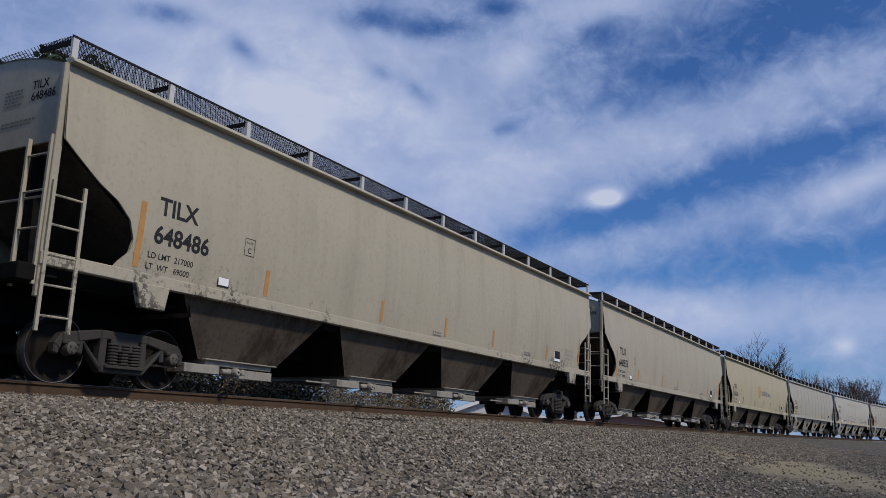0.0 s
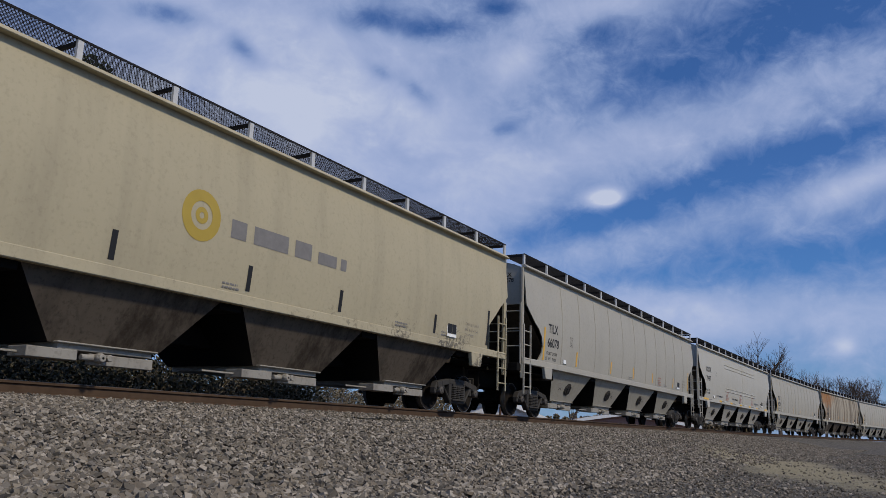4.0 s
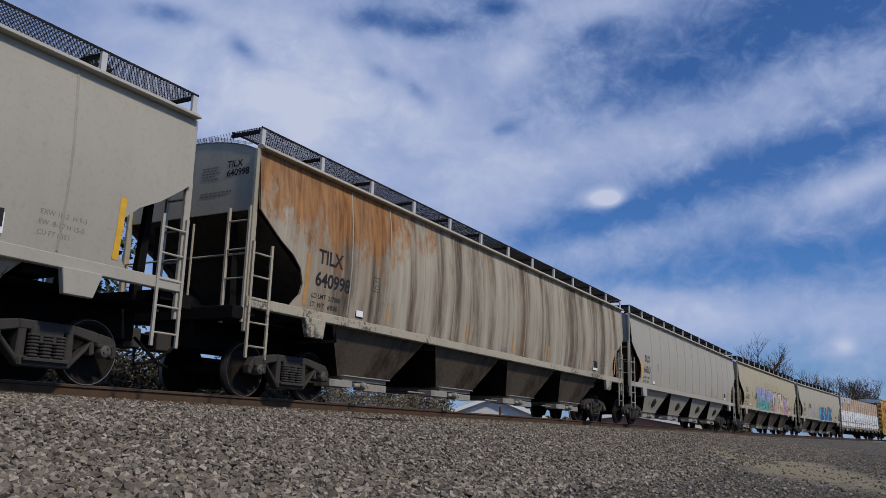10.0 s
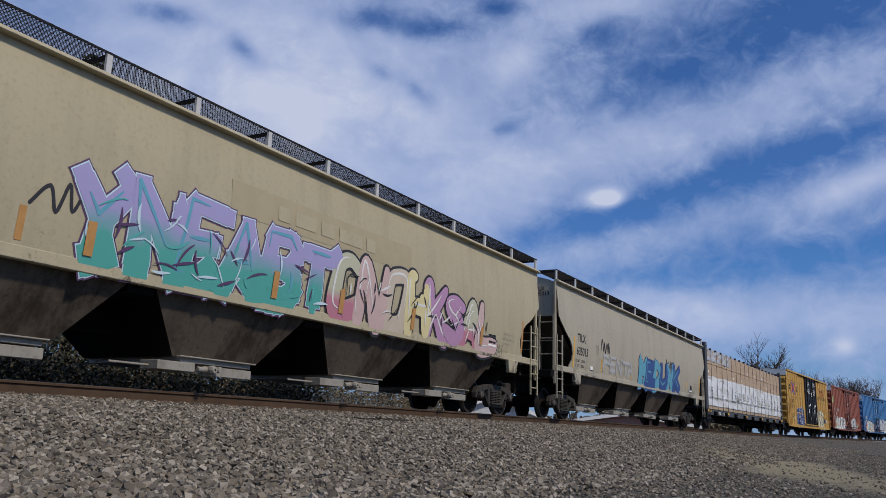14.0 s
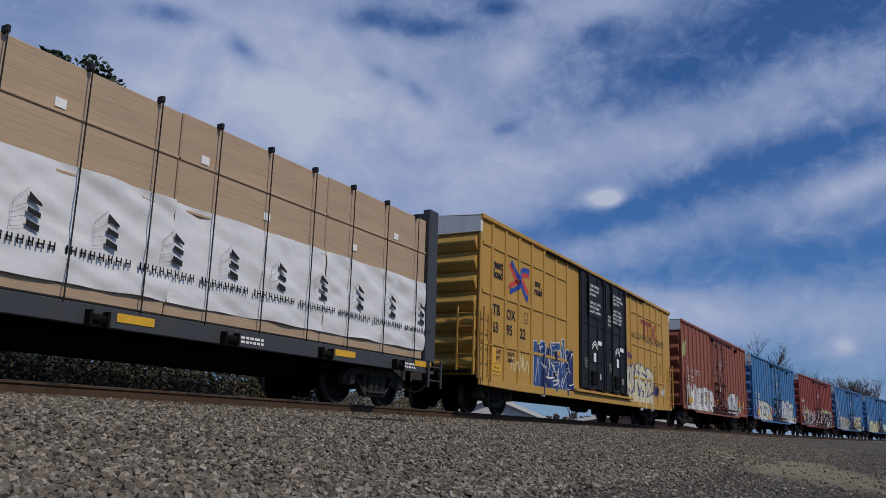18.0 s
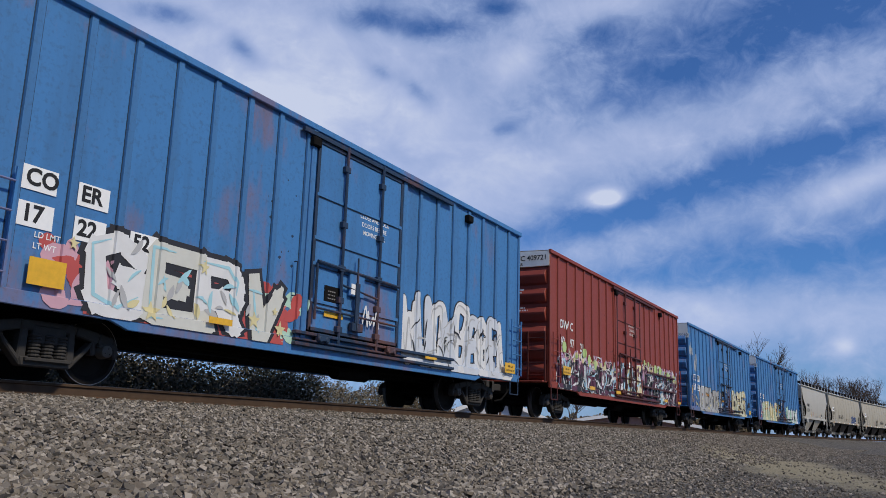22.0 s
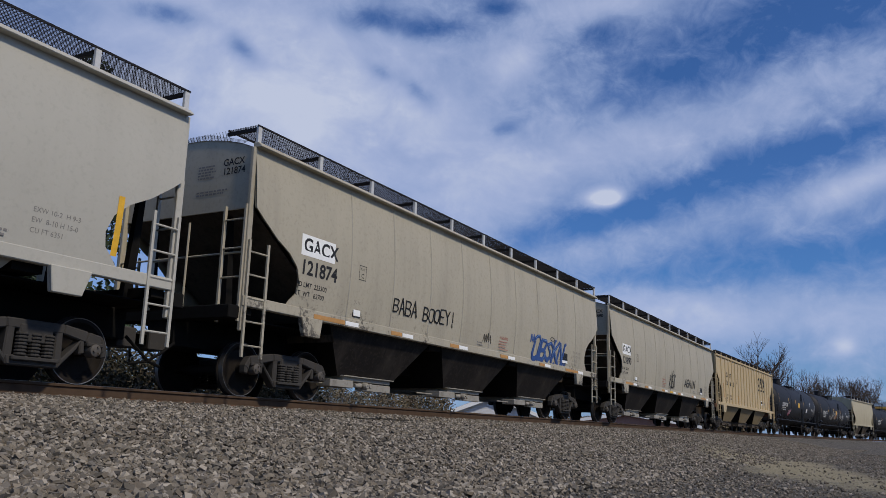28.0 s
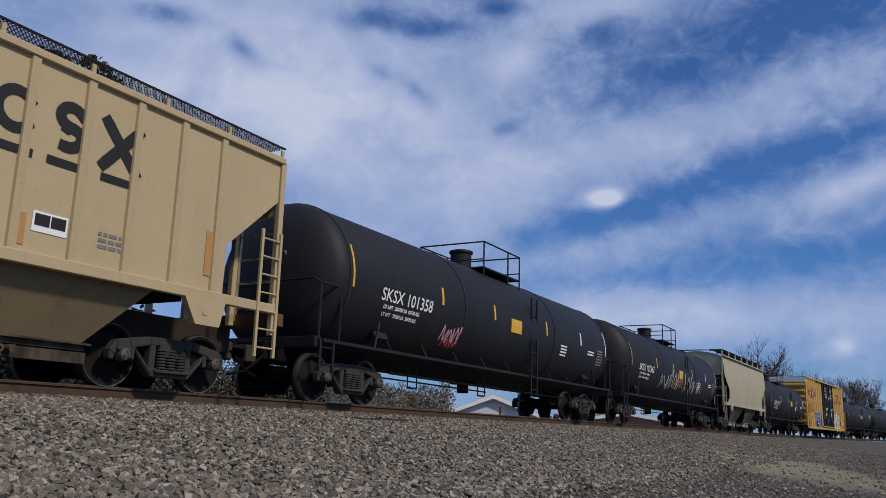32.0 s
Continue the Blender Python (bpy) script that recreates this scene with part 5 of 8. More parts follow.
# ---------------------------------------------------------------- sixty-foot high boxcar
def make_tall_boxcar(s0, L=18.86):
    car = thing("boxcar", "yellow high-cube boxcar with black double plug doors and graffiti", "rail car", "cars of the freight train", m=pose(s0, TRACK_Y, 0))
    zt, zb = 4.95, 0.82
    for k in (-1, 1):
        put("side_sheet", Shape().box(0, L, k * 1.50 - 0.02, k * 1.50 + 0.02, zb, zt), YELLOW, car)
        put("side_sill", Shape().prism([(0, 0.84), (0.0, 0.66), (2.3, 0.62), (L - 2.3, 0.62), (L, 0.66), (L, 0.84)], k * 1.54 - 0.03, k * 1.54 + 0.03), YELLOW, car, bevel=0.01)
        put("roof_edge", Shape().box(-0.02, L + 0.02, k * 1.55 - 0.05, k * 1.55 + 0.05, zt - 0.06, zt + 0.06), YELLOW, car, bevel=0.015)
    put("roof", Shape().sheet([[(L * i / 12, y, zt + 0.04 + 0.1 * (1 - abs(y) / 1.56)) for i in range(13)] for y in (-1.56, 0, 1.56)]), ROOF_WHITE, car)
    put("underframe", Shape().box(0.1, L - 0.1, -1.45, 1.45, 0.82, 0.9).box(0.2, L - 0.2, -0.3, 0.3, 0.5, 0.85), UNDER, car)
    d0, d1 = 7.20, 12.10
    step = 0.93
    post = Shape().prism([(-0.062, -1.52), (-0.052, -1.558), (0.052, -1.558), (0.062, -1.52)], zb, zt - 0.06, "z").mesh("side_post", YELLOW)
    xs = [0.66, 1.50, 2.38, 3.28, 4.20, 5.15, 6.10] + [12.95 + step * i for i in range(6)]
    for x in xs:
        part("side_post", post, car, pose(x, 0, 0))
    # short horizontal stiffeners, stepped from bay to bay
    bays = [(a, b) for a, b in zip([0.05] + xs, xs + [L - 0.05]) if b - a < 1.2]
    for a, b in bays:
        for z in (4.28, 3.03, 1.75):
            put("stiffener", Shape().prism([(-1.52, z - 0.05), (-1.553, z - 0.04), (-1.553, z + 0.04), (-1.52, z + 0.05)], a + 0.08, b - 0.08, "x"), YELLOW, car)
    for a, b in ((d0, (d0 + d1) / 2 - 0.04), ((d0 + d1) / 2 + 0.04, d1)):
        d = put("door", Shape().box(a, b, -1.60, -1.52, 1.02, zt - 0.10), BLACK_DOOR, car, "closed black plug door", 0.015)
        for z in (1.35, 1.95, 2.55, 3.15, 3.75):
            put("door_rib", Shape().box(a + 0.05, b - 0.05, -1.625, -1.60, z - 0.035, z + 0.035), BLACK_DOOR, d)
        for x in (a + 0.06, a + 0.75, b - 0.75, b - 0.06):
            put("door_post", Shape().box(x - 0.05, x + 0.05, -1.63, -1.60, 1.05, zt - 0.14), BLACK_DOOR, d)
        for x in (a + 0.62, b - 0.22):
            put("lock_rod", Shape().rod((x, -1.665, 1.0), (x, -1.665, zt - 0.08), 0.025), BLACK_DOOR, d)
            put("rod_head", Shape().box(x - 0.06, x + 0.06, -1.69, -1.60, zt - 0.28, zt - 0.12), BLACK_DOOR, d, bevel=0.01)
        put("notice_panel", Shape().box(a + 0.62, b - 0.40, -1.640, -1.632, 3.42, 4.55), BLACK_DOOR, d)
        put("lock_box", Shape().box(a + 0.95, a + 1.35, -1.68, -1.60, 1.15, 1.6), UNDER, d, bevel=0.02)
        patch(d, a + 1.12, a + 1.36, 1.92, 2.22, WHITE, -1.64, "card")
        patch(d, a + 1.55, a + 1.95, 2.52, 2.66, WHITE, -1.64, "card")
        patch(d, a + 1.72, a + 1.80, 1.35, 1.55, WHITE, -1.66, "card")
        s = Shape()
        for cx in (a + 1.12, a + 1.42):
            k = 1 if cx < a + 1.3 else -1
            for o in (0, 0.10):
                ribbon(s, [(cx - 0.10 * k, 2.36 + o), (cx + 0.10 * k, 2.50 + o)], 0.025, -1.634)
        put("stencil", s, WHITE, d)
        bars(d, a + 0.22, 1.95, 0.36, 5, 0.04, GREY_MARK, -1.64)
    lx, rx = d0 + 0.70, (d0 + d1) / 2 + 0.74
    for i, words in enumerate(("CLOSE THIS DOOR", "BEFORE CLOSING", "MAIN DOOR", "", "CIERRE ESTA PUERTA", "ANTES DE CERRAR", "LA PUERTA PRINCIPAL")):
        if words:
            write(car, words, lx + 0.02, 4.42 - i * 0.145, 0.118, WHITE, -1.648, 0.002)
    for i, words in enumerate(("CLOSE AND LOCK", "BOTH DOORS BEFORE", "MOVING CAR", "", "CIERRE Y PONGA", "SEGURO EN AMBAS", "PUERTAS ANTES DE", "MOVER EL CARRO")):
        if words:
            write(car, words, rx + 0.02, 4.42 - i * 0.135, 0.118, WHITE, -1.648, 0.002)
    put("door_track", Shape().box(d0 - 0.6, d1 + 0.6, -1.68, -1.55, 0.86, 0.94), YELLOW, car, bevel=0.01)
    for x in (d0 + 0.5, d0 + 1.9, d1 - 1.6, d1 - 0.3):
        put("door_roller", Shape().box(x - 0.22, x + 0.22, -1.70, -1.60, 0.94, 1.03), UNDER, car, bevel=0.02)
    put("door_track", Shape().box(d0 - 2.9, d1 + 2.6, -1.63, -1.57, zt - 0.11, zt - 0.05), UNDER, car)
    for x, turn in ((0, 0), (L, 180)):
        end = pose(x, 0, 0, 0, 0, turn)
        boxcar_end(car, end, YELLOW, 0.9, zt - 0.42, 7)
        put("end_panel", Shape().prism([(-1.53, zt - 0.40), (1.53, zt - 0.40), (1.53, zt), (0, zt + 0.12), (-1.53, zt)], -0.03, 0.08, "x"), ROOF_WHITE, car, m=end)
        put("end_platform", Shape().box(-0.3, 0.06, -1.4, 1.4, 0.95, 1.0).box(-0.3, 1.2, -0.3, 0.3, 0.66, 0.95), UNDER, car, m=end)
        s = 1 if turn == 0 else -1
        ladder(car, min(x + s * 0.05, x + s * 0.5), max(x + s * 0.05, x + s * 0.5), -1.64, 0.75, 2.6, 5, YELLOW)
        ladder(car, -1.46, -1.0, x - s * 0.16, 0.9, 2.6, 5, YELLOW, "end_ladder", "y")
        coupler(car, x - s * 0.25, -s)
    for words, x, z, size in (("next", 0.76, 3.75, 0.33), ("load", 0.78, 3.49, 0.33), ("any", 3.54, 3.70, 0.30), ("road", 3.50, 3.46, 0.30)):
        write(car, words, x, z, size, DARK, -1.528, 0.012)
    box_lettering(car, [("TB", 0.76, 2.52), ("OX", 1.60, 2.50), ("63", 0.74, 2.06), ("95", 1.62, 2.08), ("22", 2.50, 2.08)], DARK, 0.38, y=-1.524)
    for words, x, z in (("LD LMT", 0.80, 1.52), ("LT WT", 0.80, 1.36), ("205200", 1.70, 1.52), ("80800", 1.74, 1.36)):
        write(car, words, x, z, 0.15, DARK, -1.528, 0.002)
    s = Shape()
    for a, b, c, d in ((0, 0.26, 0, 0.014), (0, 0.26, 0.286, 0.30), (0, 0.014, 0, 0.30), (0.246, 0.26, 0, 0.30)):
        s.add([(a, 0, c), (b, 0, c), (b, 0, d), (a, 0, d)], [(0, 1, 2, 3)])
    put("plate_box", s, DARK, car, m=pose(2.78, -1.528, 2.52))
    write(car, "F", 2.86, 2.57, 0.13, DARK, -1.528, 0.001)
    tall_side = ribbed_side(xs, (d0, d1), -9)
    # crossed arrow emblem as plain bars
    red, navy = spray("emblem red", (0.60, 0.06, 0.05)), spray("emblem blue", (0.03, 0.07, 0.36))
    e, e2 = Shape(), Shape()
    for pts in ([(1.80, 3.98), (2.22, 3.66), (2.30, 3.58)], [(1.78, 3.40), (2.20, 3.58), (2.30, 3.58)], [(2.60, 3.72), (3.02, 3.42)], [(2.58, 3.84), (3.06, 3.90)]):
        ribbon(e, smooth_path(pts, 3), 0.066, -1.612)
    for pts in ([(1.92, 4.08), (2.36, 3.74), (2.44, 3.62)], [(1.86, 3.27), (2.34, 3.47), (2.44, 3.62)], [(2.50, 3.62), (2.62, 3.52), (2.96, 3.20)], [(2.50, 3.68), (2.60, 3.98), (3.06, 4.04)]):
        ribbon(e2, smooth_path(pts, 3), 0.066, -1.618)
    for cx, cz, sgn in ((1.90, 4.04, -1), (1.82, 3.32, -1), (3.04, 3.30, 1), (3.08, 3.98, 1)):
        e2.add([(cx, -1.619, cz - 0.10), (cx + sgn * 0.02, -1.619, cz + 0.10), (cx - sgn * 0.12, -1.619, cz)], [(0, 1, 2)])
    emb = put("emblem", e, red, car, "red and blue crossed arrow emblem")
    put("emblem_stroke", e2, navy, emb)
    excess_plate(car, 0.70, 0.98, -1.53)
    patch(car, 0.62, 1.0, 1.26, 1.66, YELLOW_TAPE, -1.528, "tape")
    graffiti(car, "WNEAL", 3.5, 0.72, 3.1, 1.55, [sp("blue"), sp("navy"), sp("blue")], sp("white"), -1.612, 3, 0.19, 0.03, [sp("navy")], "dark blue and white graffiti", sp("silver"), line=0.035)
    flicks(car, 3.5, 6.5, 0.75, 1.9, [sp("navy"), sp("white"), sp("blue")], 40, -1.634, 5, (0.3, 0.8), 0.025)
    tag(car, 2.0, 1.15, 1.1, 0.45, sp("cream"), -1.612, 7, 5, 0.03, "graffiti_tag")
    graffiti(car, "MUSEZR", 12.4, 0.70, 3.4, 1.62, [spray("butter", (0.68, 0.62, 0.40))], sp("blue"), -1.612, 8, 0.23, 0.02, spray("butter", (0.68, 0.62, 0.40)), "butter yellow graffiti with blue outline", sp("white"), None, True, 0.045, 0.6)
    flicks(car, 12.6, 15.6, 0.85, 2.0, [sp("blue")], 14, -1.636, 9, (0.3, 0.7), 0.035)
    tag(car, 12.2, 2.35, 0.7, 0.4, spray("violet", (0.10, 0.05, 0.22)), -1.612, 10, 4, 0.025, "graffiti_tag")
    tag(car, 15.95, 1.15, 0.75, 0.5, sp("navy"), -1.612, 11, 6, 0.035, "graffiti_tag")
    tag(car, 17.2, 1.25, 0.6, 0.35, sp("white"), -1.612, 12, 5, 0.025, "graffiti_tag")
    write(car, "RAILCAR POOLING EXPERTS", 12.95, 3.27, 0.36, DARK, -1.612, 0.002, name="emblem_lettering", spacing=1.02)
    e3 = Shape()
    for pts in ([(14.45, 4.05), (15.75, 4.05)], [(14.8, 4.05), (14.8, 3.55)], [(15.4, 4.05), (15.4, 3.55)], [(15.85, 4.05), (16.5, 3.5)], [(16.5, 4.05), (16.24, 3.83)], [(15.85, 3.5), (16.11, 3.72)]):
        brush(e3, pts, [0.085, 0.085], -1.614)
    put("emblem", e3, spray("faded red", (0.30, 0.06, 0.035)), car, "faded red emblem")
    for words, x, z, size in (("SECURITY", 10.0, 3.62, 0.13), ("DEVICE", 10.0, 3.47, 0.13), ("ONLY", 10.0, 3.32, 0.13)):
        write(car, words, x, z, size, WHITE, -1.604, 0.002)
    bars(car, 16.2, 2.35, 0.28, 7, 0.035, DARK, -1.524, gap=2.6)
    bars(car, 17.1, 2.5, 0.28, 5, 0.035, DARK, -1.524, gap=2.6)
    conform(car, tall_side, -1.612, ("graffiti", "outline", "rim", "highlight", "emblem"), [q + k for q in xs for k in (-0.0625, -0.0525, 0.0525, 0.0625)])
    for x in (1.9, L - 1.9):
        make_truck(car, x)
    put("brake_rigging", Shape().rod((2.6, -0.7, 0.5), (L - 2.6, -0.7, 0.5), 0.025).rod((L * 0.5, -0.5, 0.45), (L * 0.56, -0.5, 0.45), 0.15, 12), UNDER, car)
    return car


# ---------------------------------------------------------------- tank car
def make_tank(s0, L, label, scale_text=True):
    car = thing("tank_car", label, "rail car", "cars of the freight train", m=pose(s0, TRACK_Y, 0))
    r, zc = 1.58, 2.40
    prof = [(0.15 + 0.62 * (1 - math.cos(math.pi / 2 * i / 7)), r * math.sin(math.pi / 2 * i / 7)) for i in range(8)]
    full = prof + [(L - d, q) for d, q in reversed(prof)]
    part("tank_shell", shared(("tank_shell", L), lambda: Shape().lathe(full, (0, 0, zc), 48, "x"), BLACK_TANK, 0, True), car, None, "black dished-end tank")
    band = shared("tank_band", lambda: Shape().lathe([(-0.05, r + 0.002), (-0.05, r + 0.014), (0.05, r + 0.014), (0.05, r + 0.002)], (0, 0, zc), 48, "x"), BLACK_TANK, 0, True)
    for x in (0.85, L * 0.33, L * 0.67, L - 0.85):
        part("shell_band", band, car, pose(x, 0, 0))
    for x, s in ((0, 1), (L, -1)):
        put("stub_sill", Shape().box(min(x - s * 0.1, x + s * 3.0), max(x - s * 0.1, x + s * 3.0), -0.35, 0.35, 0.72, 1.08), UNDER, car, bevel=0.02)
        put("end_sill", Shape().box(min(x, x + s * 0.2), max(x, x + s * 0.2), -1.45, 1.45, 0.95, 1.15), BLACK_TANK, car, bevel=0.01)
        put("tank_saddle", Shape().prism([(-1.25, 1.55), (-1.35, 1.35), (-0.6, 0.95), (0.6, 0.95), (1.35, 1.35), (1.25, 1.55), (0.6, 1.0), (-0.6, 1.0)], x + s * 2.1, x + s * 2.6, "x"), BLACK_TANK, car)
        # end rails
        rail = Shape()
        pts = [(x + s * 0.1, -1.45, 1.1), (x + s * 0.1, -1.45, 2.15), (x + s * 0.1, -1.3, 2.25), (x + s * 0.1, 1.3, 2.25), (x + s * 0.1, 1.45, 2.15), (x + s * 0.1, 1.45, 1.1)]
        for a, b in zip(pts, pts[1:]):
            rail.rod(a, b, 0.025)
        rail.rod((x + s * 0.7, -1.47, 1.1), (x + s * 0.7, -1.47, 2.15), 0.025).rod((x + s * 0.1, -1.46, 2.15), (x + s * 0.7, -1.47, 2.15), 0.025)
        rail.rod((x + s * 1.9, -1.47, 1.05), (x + s * 2.05, -1.47, 1.65), 0.03)
        put("hand_rail", rail, BLACK_TANK, car)
        ladder(car, min(x + s * 0.1, x + s * 0.5), max(x + s * 0.1, x + s * 0.5), -1.5, 0.5, 1.1, 2, BLACK_TANK, "step")
        coupler(car, x - s * 0.1, -s)
    walkway = Shape().box(0.2, L - 0.2, -1.50, -1.44, 1.06, 1.12)
    for i in range(9):
        x = 2.6 + (L - 5.2) * i / 8
        walkway.rod((x, -1.44, 1.1), (x + 0.12, -1.16, 1.45), 0.018)
    put("side_rail", walkway, BLACK_TANK, car)
    # top platform, manway, fittings, ladder
    x0, x1 = L * 0.5 - 0.85, L * 0.5 + 1.5
    plat = put("platform", Shape().box(x0, x1, -1.0, -0.55, 3.86, 3.90).box(x0, x1, 0.55, 1.0, 3.86, 3.90), BLACK_TANK, car)
    rails = Shape()
    for y in (-1.0, 1.0):
        for x in (x0, x1):
            rails.rod((x, y, 3.5), (x, y, 4.58), 0.022)
        rails.rod((x0, y, 4.58), (x1, y, 4.58), 0.022)
        rails.rod((x1 - 0.8, y, 3.6), (x1 - 0.8, y, 4.58), 0.022)
    for x in (x0, x1):
        rails.rod((x, -1.0, 4.58), (x, 1.0, 4.58), 0.022).rod((x, -1.0, 4.1), (x, 1.0, 4.1), 0.018)
    put("guard_rail", rails, BLACK_TANK, plat)
    put("manway", Shape().lathe([(3.85, 0.30), (4.40, 0.30), (4.42, 0.34), (4.48, 0.34), (4.52, 0.2), (4.53, 0.0)], (L * 0.5 - 0.3, 0, 0), 20, "z"), BLACK_TANK, car, smooth=True)
    put("valve_housing", Shape().lathe([(3.85, 0.22), (4.12, 0.22), (4.16, 0.0)], (L * 0.5 + 0.75, 0, 0), 16, "z"), BLACK_TANK, car, smooth=True)
    ladder(car, L * 0.5 + 1.15, L * 0.5 + 1.55, -1.55, 0.55, 3.3, 8, BLACK_TANK)
    put("bottom_outlet", Shape().rod((L * 0.5, 0, 0.9), (L * 0.5, 0, 0.55), 0.16, 12).box(L * 0.5 - 0.3, L * 0.5 + 0.3, -0.25, 0.25, 0.78, 0.95), UNDER, car)
    rig = Shape().rod((3.4, -0.9, 0.72), (L - 3.4, -0.9, 0.66), 0.03).rod((3.4, -0.7, 0.62), (L * 0.5, -0.7, 0.58), 0.02)
    for x in (4.2, L * 0.45, L * 0.6, L - 4.4):
        rig.box(x - 0.2, x + 0.2, -1.0, -0.98, 0.42, 0.46).rod((x - 0.2, -1, 0.44), (x - 0.2, -1, 0.85), 0.015).rod((x + 0.2, -1, 0.44), (x + 0.2, -1, 0.85), 0.015)
    put("piping", rig, UNDER, car)

    def on_shell(x, z, off=0.006):
        return (x, -math.sqrt(max(0, r * r - (z - zc) ** 2)) - off, z)
    for i, x in enumerate((0.88, 4.45, 7.22, 10.75, 13.65, L - 0.95)):
        z0, z1 = (2.2, 3.05) if i in (0, 5) else (2.35, 2.75)
        s = Shape().sheet([[on_shell(x, z), on_shell(x + 0.09, z)] for z in np.linspace(z0, z1, 6)])
        put("reflective_tape", s, YELLOW_TAPE if i < 4 else WHITE, car, "yellow reflective tape")
    put("placard", Shape().sheet([[on_shell(x, z) for x in (8.28, 8.97)] for z in (2.17, 2.35, 2.53)]), YELLOW_TAPE, car, "orange placard")
    if scale_text:
        def letter(words, x, z, size, mat):
            lean = math.degrees(math.asin((z - zc) / r))
            p = on_shell(x, z, 0.01)
            part("lettering", text_mesh(words, size, mat, 0.004), car, pose(*p, 90 - lean, 0, 0))
        letter(scale_text, 1.94, 2.10, 0.375, WHITE)
        for k, w in ((2.05, "LD LMT  206700 LB  93758 KG"), (1.90, "LT WT   79300 LB  35970 KG")):
            letter(w, 2.08, k - 0.10, 0.11, WHITE)
        for x, z, w, n in ((L * 0.70, 2.15, 0.5, 4), (L * 0.84, 2.2, 0.6, 2), (L - 1.8, 2.3, 0.55, 6)):
            s = Shape()
            for i in range(n):
                zz = z - i * 0.09
                s.add([on_shell(x, zz), on_shell(x + w, zz), on_shell(x + w, zz + 0.045), on_shell(x, zz + 0.045)], [(0, 1, 2, 3)])
            put("stencil", s, WHITE if x < L - 2 else GREY_MARK, car)
        part("lettering", text_mesh(scale_text, 0.15, WHITE, 0.003), car, pose(0.20, 0.35, 2.75, 90, 0, -90))
    if scale_text.endswith("358"):
        tag(car, 4.7, 1.55, 0.95, 0.38, sp("pink"), -1.634, 81, 6, 0.022)
        tag(car, 4.9, 1.45, 0.7, 0.25, sp("red"), -1.634, 82, 5, 0.02)
    if scale_text.endswith("362"):
        tag(car, 5.2, 1.6, 3.0, 0.8, sp("silver"), -1.634, 83, 7, 0.03)
        tag(car, 9.4, 1.6, 3.4, 0.8, sp("silver"), -1.634, 84, 8, 0.03)
        tag(car, 7.6, 1.7, 1.4, 0.6, sp("orange"), -1.634, 85, 4, 0.03)
    conform(car, lambda x, z: math.sqrt(max(0.01, r * r - (z - zc) ** 2)), names=("tag",), levels=[1.2 + 0.12 * k for k in range(14)])
    for x in (1.75, L - 1.75):
        make_truck(car, x)
    return car


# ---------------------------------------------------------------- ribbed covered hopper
# body tan darkened: the bays' underside shade is in the colour, with grime
shaded_bay = paint("shaded tan bay enamel", (0.22, 0.165, 0.085), grime=0.4, streaks=0.4)
# end slopes face down; their shade is put into this dark brown
shaded_brown = paint("shaded brown steel", (0.045, 0.034, 0.024), dirt=(0.02, 0.016, 0.012), grime=0.4, streaks=0.4, gloss=0.1)


